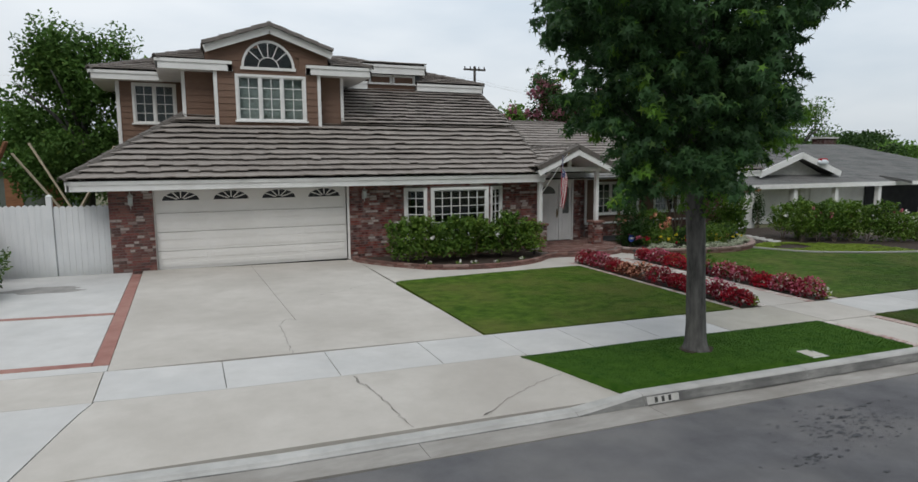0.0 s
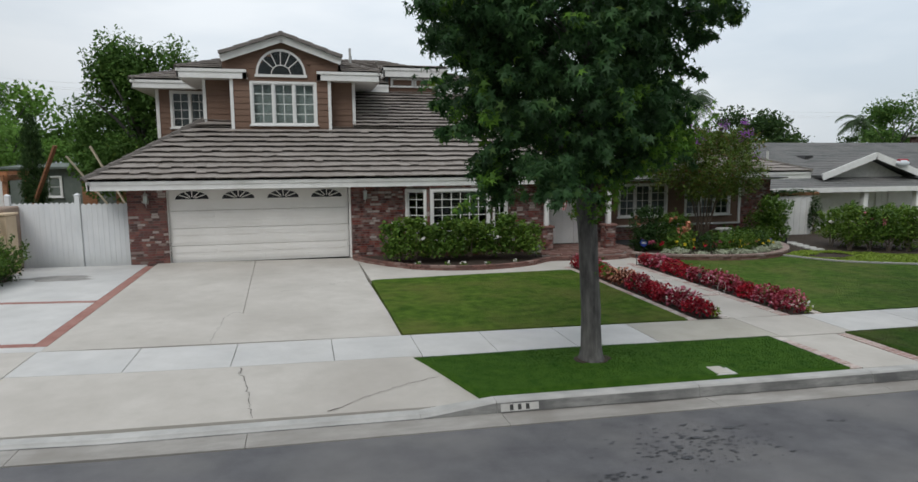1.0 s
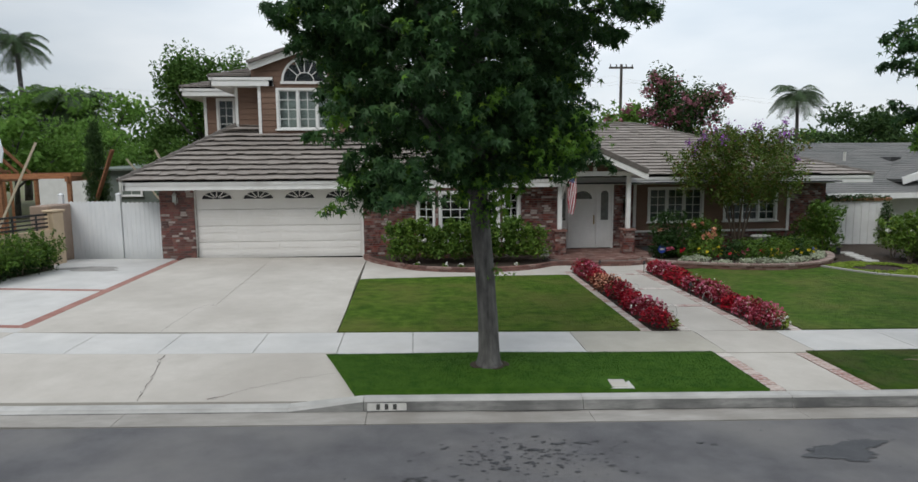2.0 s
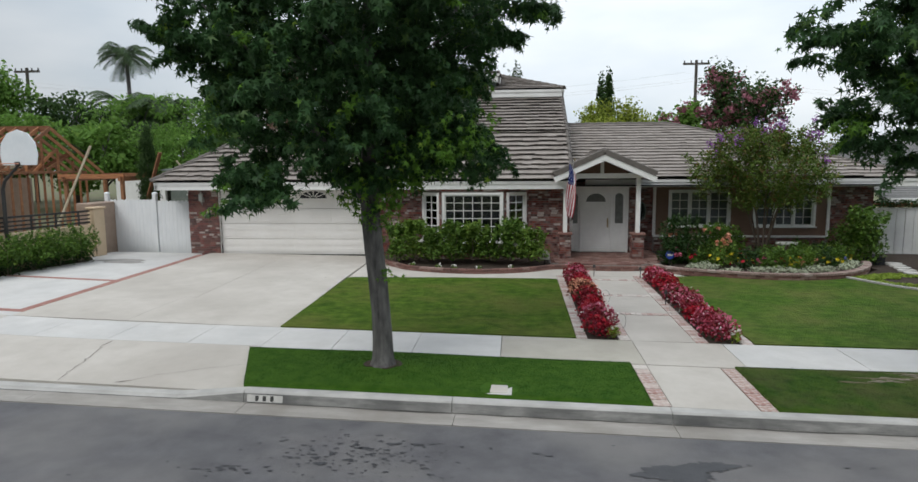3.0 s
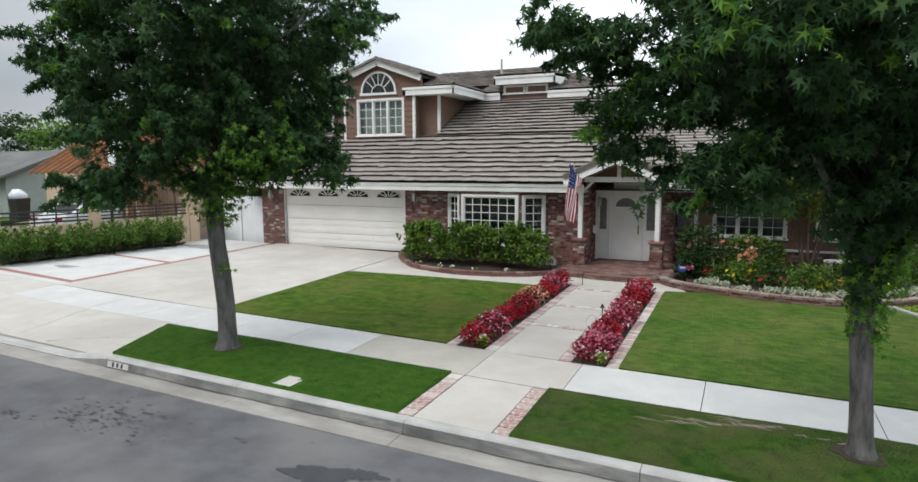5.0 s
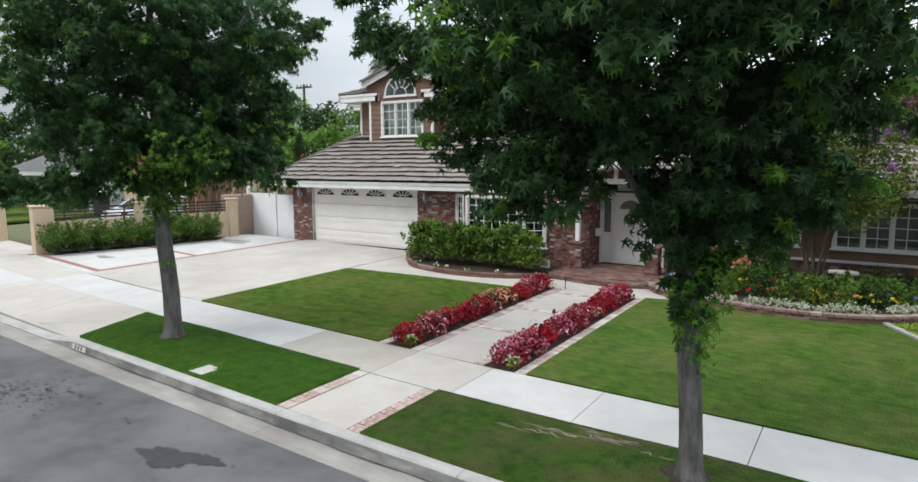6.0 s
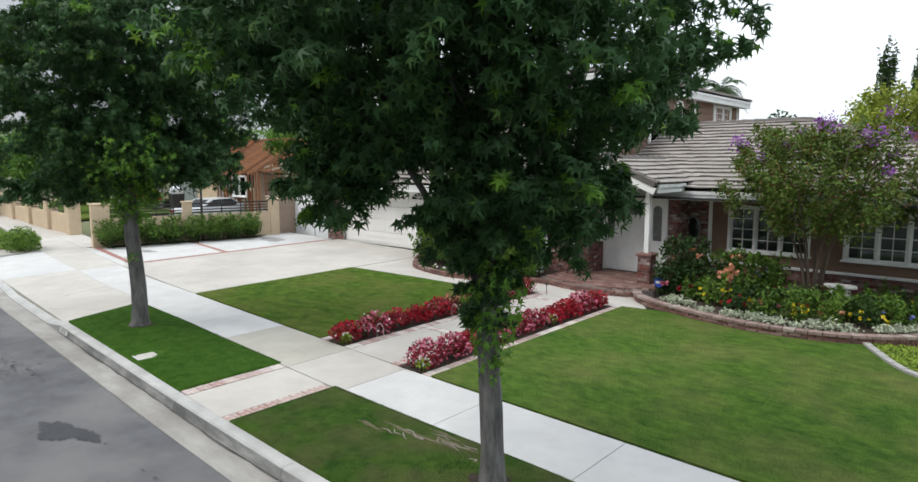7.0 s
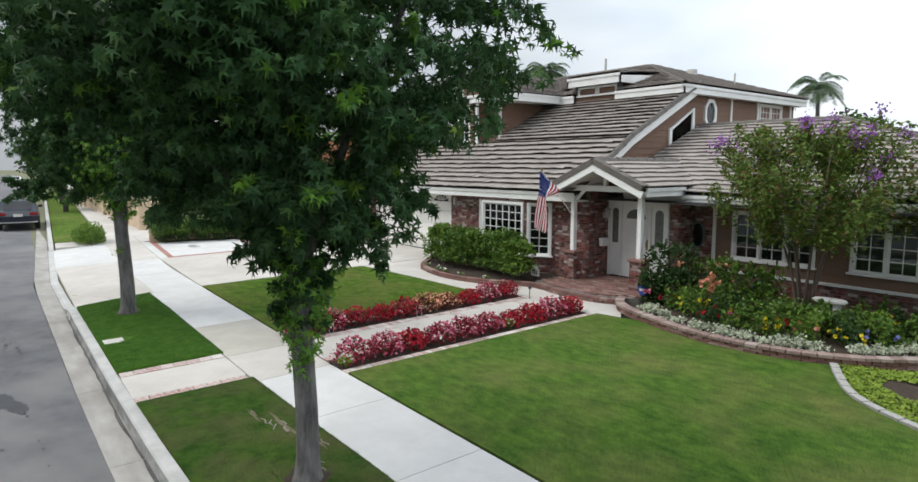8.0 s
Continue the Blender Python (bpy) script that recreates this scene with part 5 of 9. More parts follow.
part("roof", Geo().box(-3.42, 9.98, EY + 0.06, FY + 0.1, EZ - 0.26, EZ - 0.22), M_WHITE, house, "grey-brown concrete tile roof with white eaves")
fascia(house, (-3.5, EY + 0.03), (KX - 0.02, EY + 0.03), EZ - 0.26, EZ - 0.01)
fascia(house, (-3.47, 25.0), (-3.47, EY + 0.03), EZ - 0.26, EZ - 0.01)
part("soffit", Geo().box(-3.42, -2.5, EY + 0.1, 25, EZ - 0.26, EZ - 0.22), M_WHITE, house)
S1, YK = 0.66, 20.2
ZK = EZ + S1 * (YK - EY)
S2 = 0.51
roof_face(house, [(-3.52, EY, EZ), (KX, EY, EZ), (KX, YK, ZK), (-3.52 + (YK - EY), YK, ZK)], 1, singles=150, label="lower front roof slope of staggered grey tiles")
roof_face(house, [(-1.07, YK, ZK), (0.2, YK, ZK), (0.2, YK + 0.35, ZK + S1 * 0.35), (-0.72, YK + 0.35, ZK + S1 * 0.35)], 2)
YT = 23.75
roof_face(house, [(3.9, YK, ZK), (KX, YK, ZK), (KX, YT, ZK + S2 * (YT - YK)), (3.9, YT, ZK + S2 * (YT - YK))], 3, singles=120, label="upper front roof slope of staggered grey tiles")
roof_face(house, [(-3.52, 25.2, EZ), (-3.52, EY, EZ), (-0.72, EY + 2.8, EZ + S1 * 2.8), (-0.72, 25.2, EZ + S1 * 2.8)], 4)
ridge_caps(house, (-3.55, EY - 0.03, EZ + 0.02), (-0.74, EY + 2.78, EZ + S1 * 2.8 + 0.02), 5)
# rake on the right-hand gable end
rk = Geo()
rk.beam((KX + 0.02, EY + 1.2, EZ + S1 * 1.2 - 0.16), (KX + 0.02, YK, ZK - 0.16), 0.05, 0.26).beam((KX + 0.02, YK, ZK - 0.16), (KX + 0.02, YT - 0.05, ZK + S2 * (YT - YK) - 0.19), 0.05, 0.26)
part("rake_board", rk, M_WHITE, house, "white rake board under the tile edge")
ridge_caps(house, (KX + 0.03, EY + 0.2, EZ + S1 * 0.2), (KX + 0.03, YK, ZK), 6, 0.2, name="rake_tiles")
ridge_caps(house, (KX + 0.03, YK, ZK), (KX + 0.03, YT, ZK + S2 * (YT - YK)), 7, 0.2, name="rake_tiles")

# gable-end and second-storey right wall
SX = 9.78


def rake_z(u):
    y = 18.6 + u
    return (EZ + S1 * (y - EY) if y < YK else ZK + S2 * (y - YK)) - 0.2


gable_wall = part("gable_wall", Geo().slab([(SX, 18.6, 2.5), (SX, 23.4, 2.5), (SX, 23.4, rake_z(4.8)), (SX, YK, rake_z(YK - 18.6)), (SX, 18.6, rake_z(0))], (1, 0, 0), 0.14), M_SIDING, house, "brown lap siding gable end")
siding(gable_wall, (SX, 18.6), (SX, 23.4), 2.6, 5.75, (), top=rake_z)
side_wall = part("side_wall", Geo().box(SX - 0.15, SX, 23.4, 31.0, 2.5, 6.0), M_SIDING, house, "brown lap siding side wall of the upper storey")
siding(side_wall, (SX, 23.4), (SX, 30.9), 3.6, 5.95, [(4.8, 6.5, 5.1, 5.9)])
for y in (26.1, 28.0, 30.6):
    part("corner_board", Geo().box(SX + 0.02, SX + 0.06, y, y + 0.1, 4.2, 5.92), M_WHITE, house)
window(house, (SX + 0.01, 28.2), (0, 1), 5.05, 5.88, 1.75, 2, 3, 3, M_BLIND)
# trapezoid window
x0 = SX + 0.055
tp = [(22.45, 4.02), (23.72, 4.62), (23.72, 5.42), (22.45, 4.72)]
tg = ring_frame(tp, lambda a, b, d: (d, a, b), 0.08, -0.08, x0 + 0.03, x0 - 0.03)
tw = part("window", tg, M_WHITE, house, "white framed trapezoid window following the roof slope")
part("pane", Geo().slab([(x0 - 0.004, a, b) for a, b in tp], (1, 0, 0), 0.006), M_GLASS, tw)
# grey sheet just under the glass: the pane's grey-blue reflection as colour
part("curtain", Geo().slab([(x0 - 0.014, a, b) for a, b in tp], (1, 0, 0), 0.002), M_SIDEPANE, tw)
# octagonal window
oc = [(24.76 + 0.34 * math.cos(radians(22.5 + 45 * k)), 5.33 + 0.47 * math.sin(radians(22.5 + 45 * k))) for k in range(8)]
og = ring_frame(oc, lambda a, b, d: (d, a, b), 0.06, -0.06, x0 + 0.035, x0 - 0.035)
ow = part("window", og, M_WHITE, house, "white octagonal window in brown siding")
part("pane", Geo().slab([(x0 - 0.004, a, b) for a, b in oc], (1, 0, 0), 0.006), M_GLASS, ow)
part("curtain", Geo().slab([(x0 - 0.014, a, b) for a, b in oc], (1, 0, 0), 0.002), M_BLIND, ow)

# --- second storey: front dormer ---
DY, DSY = 19.99, 20.42
DX0, DX1, DX2, DX3 = -0.72, 0.15, 3.15, 3.95
dorm = wall("dormer_wall", (DX1, DY), (DX2, DY), 4.0, 6.1, [(0.62, 2.52, 4.55, 5.8)], M_SIDING, thick=0.12, label="brown lap siding front of the dormer")
siding(dorm, (DX1, DY), (DX2, DY), 4.05, 6.06, [(0.56, 2.58, 4.47, 5.88)])


def gable_top(u):
    return 7.22 - abs(DX1 + u - 1.71) * 0.345


g = Geo().slab([(DX1 - 0.25, DY + 0.02, 6.0), (DX2 + 0.3, DY + 0.02, 6.0), (DX2 + 0.3, DY + 0.02, 6.62), (1.71, DY + 0.02, 7.2), (DX1 - 0.25, DY + 0.02, 6.62)], (0, -1, 0), 0.1)
gablew = part("gable_wall", g, M_SIDING, house, "brown siding gable above the dormer window")
siding(gablew, (DX1 - 0.2, DY), (DX2 + 0.28, DY), 6.06, 7.2, [(1.0, 2.62, 6.0, 6.42), (1.15, 2.5, 6.42, 6.62), (1.45, 2.2, 6.62, 6.84)], top=lambda u: gable_top(u - 0.2) - 0.06)
window(house, (0.7, DY), (1, 0), 4.47, 5.87, 2.04, 3, 2, 4, M_BLIND, label="white three-part dormer window with pale blinds", back=0.2)
# fan-light over the dormer window
cx, zc, ra, rb = 1.66, 6.08, 0.7, 0.72
n = 20
arc_o = [(cx + (ra + 0.07) * math.cos(math.pi * k / n), zc - 0.02 + (rb + 0.09) * math.sin(math.pi * k / n)) for k in range(n + 1)]
arc_i = [(cx + ra * math.cos(math.pi * k / n), zc + rb * math.sin(math.pi * k / n)) for k in range(n + 1)]
g = Geo()
m_ = n + 1
g.add([(x, DY - 0.06, z) for x, z in arc_o] + [(x, DY - 0.06, z) for x, z in arc_i] + [(x, DY + 0.01, z) for x, z in arc_o] + [(x, DY + 0.01, z) for x, z in arc_i],
      [(k, k + 1, m_ + k + 1, m_ + k) for k in range(n)] + [(k, 2 * m_ + k, 2 * m_ + k + 1, k + 1) for k in range(n)] + [(m_ + k + 1, 3 * m_ + k + 1, 3 * m_ + k, m_ + k) for k in range(n)])
g.box(cx - ra - 0.1, cx + ra + 0.1, DY - 0.07, DY + 0.01, zc - 0.08, zc + 0.004)
fw = part("fan_window", g, M_WHITE, house, "white half-round fan window in the gable")
for a in (40, 65, 90, 115, 140):
    part("fan_bar", Geo().beam((cx + 0.28 * math.cos(radians(a)), DY - 0.03, zc + 0.28 * math.sin(radians(a))), (cx + ra * math.cos(radians(a)), DY - 0.03, zc + rb * math.sin(radians(a))), 0.025, 0.025, (0, 1, 0)), M_WHITE, fw)
g = Geo()
for k in range(10):
    a, b = math.pi * k / 10, math.pi * (k + 1) / 10
    g.beam((cx + 0.3 * math.cos(a), DY - 0.03, zc + 0.3 * math.sin(a)), (cx + 0.3 * math.cos(b), DY - 0.03, zc + 0.3 * math.sin(b)), 0.025, 0.025, (0, 1, 0))
part("fan_arc", g, M_WHITE, fw)
part("fan_pane", Geo().slab([(x, DY - 0.015, z) for x, z in arc_i], (0, -1, 0), 0.004), M_GLASS, fw)
part("curtain", Geo().slab([(x, DY - 0.006, z) for x, z in arc_i], (0, -1, 0), 0.002), M_DARK, fw)
for a, b, sd in ((DX0, DX1, 1), (DX2, DX3, 2)):
    bw = part("dormer_side", Geo().box(a, b, DSY, DSY + 0.1, 4.2, 6.1), M_SIDING, house, "brown siding beside the dormer")
    siding(bw, (a, DSY), (b, DSY), 4.3, 6.05)
for x, s in ((DX0, -1), (DX3, 1)):
    ck = part("dormer_cheek", Geo().box(min(x, x - s * 0.1), max(x, x - s * 0.1), DSY, 23.4, 4.1, 6.1), M_SIDING, house, "brown siding side of the dormer")
    if s < 0:
        siding(ck, (x, 23.3), (x, DSY), 4.1, 6.05)
    else:
        siding(ck, (x, DSY), (x, 23.3), 4.3, 6.05)
for x0 in (DX1, DX2 - 0.1):
    part("dormer_return", Geo().box(x0, x0 + 0.1, DY + 0.02, DSY, 4.1, 6.1), M_SIDING, house)
for x, y in ((DX0 - 0.045, DSY - 0.05), (DX1 - 0.05, DY - 0.05), (DX2 - 0.05, DY - 0.05), (DX3 - 0.045, DSY - 0.05)):
    part("corner_post", Geo().box(x, x + 0.1, y, y + 0.09, EZ + S1 * (y - EY) - 0.05, 6.0), M_WHITE, house, "white corner board", bevel=0.006)
# wing wall
WYY = 23.26
wing = wall("wing_wall", (-2.66, WYY), (DX0, WYY), 3.2, 6.1, [(0.48, 1.66, 4.6, 5.8)], M_SIDING, thick=0.12, label="brown lap siding wing wall")
siding(wing, (-2.66, WYY), (DX0, WYY), 3.4, 6.06, [(0.42, 1.72, 4.53, 5.88)])
window(house, (-2.24, WYY), (1, 0), 4.53, 5.87, 1.3, 2, 2, 4, M_GREYBACK, label="white two-part window with dark panes")
part("corner_post", Geo().box(-2.71, -2.6, WYY - 0.05, WYY + 0.06, 3.3, 6.0), M_WHITE, house, bevel=0.006)
part("wing_side", Geo().box(-2.66, -2.56, WYY + 0.06, 31, 3.2, 6.1), M_SIDING, house)
part("upper_wall", Geo().box(DX3, SX - 0.15, 23.3, 23.4, 5.3, 6.1).box(-2.56, SX - 0.15, 30.8, 31.0, 2.5, 6.1), M_SIDING, house)

# dormer roof
AX, AZ, SL = 1.71, 7.28, 0.34
AL, AR, AZE, AY = -1.4, 4.8, 6.2, 19.84
GL, GR, GYY = -0.12, 3.54, 19.76
zl = AZE + SL * (GL - AL)
roof_face(house, [(AL, 25.3, AZE), (AL, AY, AZE), (GL, AY + (GL - AL), zl), (GL, 25.3, zl)], 11)
roof_face(house, [(GL, 26.0, zl), (GL, GYY, zl), (AX, GYY, AZ), (AX, 26.0, AZ)], 12)
roof_face(house, [(AR, AY, AZE), (AR, 25.3, AZE), (GR, 25.3, zl), (GR, AY + (AR - GR), zl)], 13)
roof_face(house, [(GR, GYY, zl), (GR, 26.0, zl), (AX, 26.0, AZ), (AX, GYY, AZ)], 14)
roof_face(house, [(AL, AY, AZE), (GL, AY, AZE), (GL, AY + (GL - AL), zl)], 15)
roof_face(house, [(GR, AY, AZE), (AR, AY, AZE), (GR, AY + (AR - GR), zl)], 16)
ridge_caps(house, (AX, GYY, AZ), (AX, 26.0, AZ), 8)
for p, q in (((GL, GYY - 0.02, zl), (AX, GYY - 0.02, AZ)), ((GR, GYY - 0.02, zl), (AX, GYY - 0.02, AZ))):
    ridge_caps(house, p, q, 9, 0.2, name="rake_tiles")
for p, q in (((AL, AY, AZE), (GL, AY + (GL - AL), zl)), ((AR, AY, AZE), (GR, AY + (AR - GR), zl))):
    ridge_caps(house, p, q, 10, 0.22)
g = Geo()
for sx in (GL, GR):
    g.beam((sx, GYY + 0.02, zl - 0.13), (AX, GYY + 0.02, AZ - 0.13), 0.05, 0.2, (0, 0, 1))
    g.beam((sx, GYY + 0.0, zl - 0.06), (AX, GYY + 0.0, AZ - 0.06), 0.06, 0.07, (0, 0, 1))
part("rake_board", g, M_WHITE, house, "white gable rake boards")
fascia(house, (AL, AY), (0.62, AY), 5.92, 6.2)
fascia(house, (2.76, AY), (AR, AY), 5.92, 6.2)
fascia(house, (AL, 22.6), (AL, AY), 5.92, 6.2)
fascia(house, (AR, AY), (AR, 22.9), 5.92, 6.2)
for x0, x1 in ((AL + 0.04, DX1 + 0.5), (2.76, AR - 0.04)):
    part("soffit", Geo().box(x0, x1, AY + 0.04, 23.3, 5.93, 5.96), M_WHITE, house)
for x0 in (0.5, 2.76):
    part("gable_return", Geo().box(x0, x0 + 0.12, AY, DY, 5.92, 6.19), M_WHITE, house)

# main hip roof
HX0, HX1, HY0, HY1, HZ = -3.37, 10.1, 22.75, 31.4, 6.19
HR = (HY1 - HY0) / 2
HRZ, HS = 7.62, (7.62 - 6.19) / HR
RX0, RX1, RYY = HX0 + HR, HX1 - HR, HY0 + HR


def hz(y):
    return HZ + HS * (y - HY0)


CL, CR = 5.45, 7.36
roof_face(house, [(HX0, HY0, HZ), (-1.3, HY0, HZ), (-1.3, HY0 + 2.07, hz(HY0 + 2.07))], 21)
roof_face(house, [(4.6, HY0, HZ), (CL, HY0, HZ), (CL, RYY, HRZ), (4.6, RYY, HRZ)], 22)
roof_face(house, [(-1.3, 24.0, hz(24.0)), (4.6, 24.0, hz(24.0)), (4.6, RYY, HRZ), (RX0, RYY, HRZ), (-1.3, HY0 + 2.07, hz(HY0 + 2.07))], 23)
roof_face(house, [(CL, 23.4, hz(23.4)), (CR, 23.4, hz(23.4)), (CR, HY0 + HX1 - CR, hz(HY0 + HX1 - CR)), (RX1, RYY, HRZ), (CL, RYY, HRZ)], 24)
roof_face(house, [(CR, HY0, HZ), (HX1, HY0, HZ), (CR, HY0 + HX1 - CR, hz(HY0 + HX1 - CR))], 25)
roof_face(house, [(HX1, HY0, HZ), (HX1, HY1, HZ), (RX1, RYY, HRZ)], 26)
roof_face(house, [(HX0, HY1, HZ), (HX0, HY0, HZ), (RX0, RYY, HRZ)], 27)
roof_face(house, [(HX1, HY1, HZ), (HX0, HY1, HZ), (RX0, RYY, HRZ), (RX1, RYY, HRZ)], 28)
ridge_caps(house, (HX1, HY0, HZ), (RX1, RYY, HRZ), 31)
ridge_caps(house, (HX1, HY1, HZ), (RX1, RYY, HRZ), 32)
ridge_caps(house, (HX0, HY0, HZ), (RX0, RYY, HRZ), 33)
ridge_caps(house, (RX0, RYY, HRZ), (RX1, RYY, HRZ), 34)
fascia(house, (HX0, HY0), (AL, HY0), 5.9, 6.17)
fascia(house, (AR - 0.2, HY0), (CL, HY0), 5.9, 6.17)
fascia(house, (CR, HY0), (HX1, HY0), 5.9, 6.17)
fascia(house, (HX1, HY0), (HX1, HY1), 5.9, 6.17)
fascia(house, (HX0, HY1), (HX0, HY0), 5.9, 6.17)
for x0, x1, y0, y1 in ((HX0 + 0.04, -1.3, HY0 + 0.04, 23.3), (CR, HX1 - 0.04, HY0 + 0.04, 23.4), (SX, HX1 - 0.04, 23.4, HY1 - 0.1), (HX0 + 0.04, -2.6, 23.3, HY1 - 0.1)):
    part("soffit", Geo().box(x0, x1, y0, y1, 5.91, 5.94), M_WHITE, house)
# clerestory pop-up
part("clerestory_wall", Geo().box(CL + 0.02, CR - 0.02, 22.92, 23.0, 5.75, 6.46), M_SIDING, house, "low clerestory wall in the roof")
for k in range(2):
    a = 5.56 + k * 0.9
    window(house, (a, 22.92), (1, 0), 6.1, 6.46, 0.86, 1, 1, 1, M_GREYBACK, casing=0.045, label="low clerestory window", back=0.04)
fascia(house, (5.25, 22.62), (7.68, 22.62), 6.46, 6.78)
roof_face(house, [(5.25, 22.6, 6.8), (7.68, 22.6, 6.8), (7.68, 25.0, 6.98), (5.25, 25.0, 6.98)], 29)
g = Geo().slab([(7.68, 22.62, 6.46), (7.68, 22.62, 6.8), (7.68, 24.9, 6.95), (7.68, 23.6, 6.46)], (1, 0, 0), 0.06)
g.slab([(5.31, 22.62, 6.46), (5.31, 22.62, 6.8), (5.31, 24.9, 6.95), (5.31, 23.6, 6.46)], (1, 0, 0), 0.06)
part("cheek_board", g, M_WHITE, house)
for x, y, z, h, r_ in ((4.3, 26.0, 7.25, 0.75, 0.05), (8.6, 28.5, 6.65, 0.5, 0.03)):
    part("vent_pipe", Geo().tube([(x, y, z), (x, y, z + h)], r_, 10), M_LANTERN, house, "grey metal vent pipe")
part("attic_vent", Geo().tube([(7.3, 27.6, 7.05), (7.3, 27.6, 7.35)], [0.2, 0.2], 12), M_STONE, house, "low round attic vent")

# --- right-hand single-storey wing ---
RWY, RWX0, RWX1 = 19.9, 12.05, 20.0
W1, W2 = (13.46, 15.48), (16.22, 18.2)
rw = wall("wing_front_wall", (RWX0, RWY), (RWX1, RWY), 0.2, 2.7, [(W1[0] - RWX0 + 0.05, W1[1] - RWX0 - 0.05, 1.25, 2.4), (W2[0] - RWX0 + 0.05, W2[1] - RWX0 - 0.05, 1.25, 2.4)], M_MORTAR, label="wing wall of brown siding over a brick base")
siding(rw, (13.0, RWY), (18.55, RWY), 0.93, 2.62, [(W1[0] - 13.0, W1[1] - 13.0, 1.19, 2.46), (W2[0] - 13.0, W2[1] - 13.0, 1.19, 2.46)])
brick_face(rw, (13.0, RWY), (18.55, RWY), 0.25, 0.86, (), 41)
brick_face(rw, (12.05, RWY), (12.95, RWY), 0.3, 2.6, (), 42)
brick_face(rw, (18.65, RWY), (20.0, RWY), 0.25, 2.6, (), 43)
part("water_table", Geo().box(12.95, 18.65, RWY - 0.07, RWY, 0.86, 0.93), M_WHITE, house, "white trim band over the brick base", bevel=0.008)
for x in (12.93, 18.55):
    part("corner_post", Geo().box(x, x + 0.1, RWY - 0.06, RWY, 0.93, 2.6), M_WHITE, house, bevel=0.006)
# the grey backing stands in for reflections in these panes
window(house, (W1[0], RWY), (1, 0), 1.19, 2.46, W1[1] - W1[0], 3, 2, 4, M_GREYBACK, label="white three-part window with small panes")
window(house, (W2[0], RWY), (1, 0), 1.19, 2.46, W2[1] - W2[0], 3, 2, 4, M_GREYBACK, label="white three-part window with small panes")
# blinds of thin slats behind the wing windows
for a, b, zt in ((W1[0], W1[1], 1.9), (W2[0], W2[1], 2.0)):
    g = Geo()
    for k in range(int((zt - 1.24) / 0.045)):
        g.box(a + 0.1, b - 0.1, RWY + 0.1, RWY + 0.135, 1.25 + k * 0.045, 1.254 + k * 0.045)
    bl = part("blind", g, M_GREYBACK, house, "grey slatted blind behind the window")
part("corner_wall", Geo().box(19.82, 20.0, RWY + 0.18, 28.6, 0.1, 2.7), M_SIDING, house)
# oval window in the recess
ov = [(12.5 + 0.2 * math.cos(2 * math.pi * k / 16), 1.75 + 0.33 * math.sin(2 * math.pi * k / 16)) for k in range(16)]
g = ring_frame(ov, lambda a, b, d: (a, d, b), 0.022, -0.022, RWY - 0.065, RWY - 0.015)
ovw = part("window", g, M_GREYGREEN, house, "small oval window in the brick recess")
part("pane", Geo().slab([(a, RWY - 0.045, b) for a, b in ov], (0, -1, 0), 0.005), M_GLASS, ovw)
part("curtain", Geo().slab([(a, RWY - 0.035, b) for a, b in ov], (0, -1, 0), 0.002), M_DARK, ovw)
RE, REZ, RRY, RRZ, RRX = 19.15, 2.85, 24.0, 4.88, 14.3
RXR = 21.2
roof_face(house, [(9.9, RE, REZ), (RXR, RE, REZ), (RRX, RRY, RRZ), (9.9, RRY, RRZ)], 51, singles=30, label="single-storey roof slope of pale weathered tiles")
roof_face(house, [(RXR, RE, REZ), (RXR, 2 * RRY - RE, REZ), (RRX, RRY, RRZ)], 52)
roof_face(house, [(RXR, 2 * RRY - RE, REZ), (9.9, 2 * RRY - RE, REZ), (9.9, RRY, RRZ), (RRX, RRY, RRZ)], 53)
ridge_caps(house, (9.9, RRY, RRZ), (RRX, RRY, RRZ), 54)
ridge_caps(house, (RXR, RE, REZ), (RRX, RRY, RRZ), 55)
fascia(house, (10.6, RE + 0.02), (RXR, RE + 0.02), 2.58, 2.83)
fascia(house, (RXR - 0.02, RE), (RXR - 0.02, 28.8), 2.58, 2.83)
part("soffit", Geo().box(10.1, RXR - 0.05, RE + 0.06, RWY, 2.6, 2.63), M_WHITE, house)

# --- entry ---
EDY = 19.28
ent = wall("entry_wall", (9.4, EDY + 0.02), (12.35, EDY + 0.02), 0.2, 2.95, [(0.63, 2.62, 0.2, 2.6)], M_MORTAR, label="brick entry wall")
brick_face(ent, (12.02, EDY + 0.02), (12.35, EDY + 0.02), 0.42, 2.9, (), 61)
brick_face(ent, (9.4, EDY + 0.02), (12.02, EDY + 0.02), 2.62, 2.95, (), 62)
ret = part("entry_return", Geo().box(12.25, 12.37, EDY + 0.02, RWY, 0.2, 2.9), M_MORTAR, house)
brick_face(ret, (12.37, EDY + 0.02), (12.37, RWY), 0.42, 2.9, (), 63)
ret2 = part("entry_return", Geo().box(9.9, 10.02, FY, EDY + 0.1, 0.2, 2.9), M_MORTAR, house)
brick_face(ret2, (10.02, FY), (10.02, EDY), 0.42, 2.9, (), 64)
g = Geo()
g.box(10.03, 10.09, EDY - 0.06, EDY + 0.08, 0.4, 2.62).box(11.96, 12.02, EDY - 0.06, EDY + 0.08, 0.4, 2.62).box(10.09, 11.96, EDY - 0.06, EDY + 0.08, 2.46, 2.62)
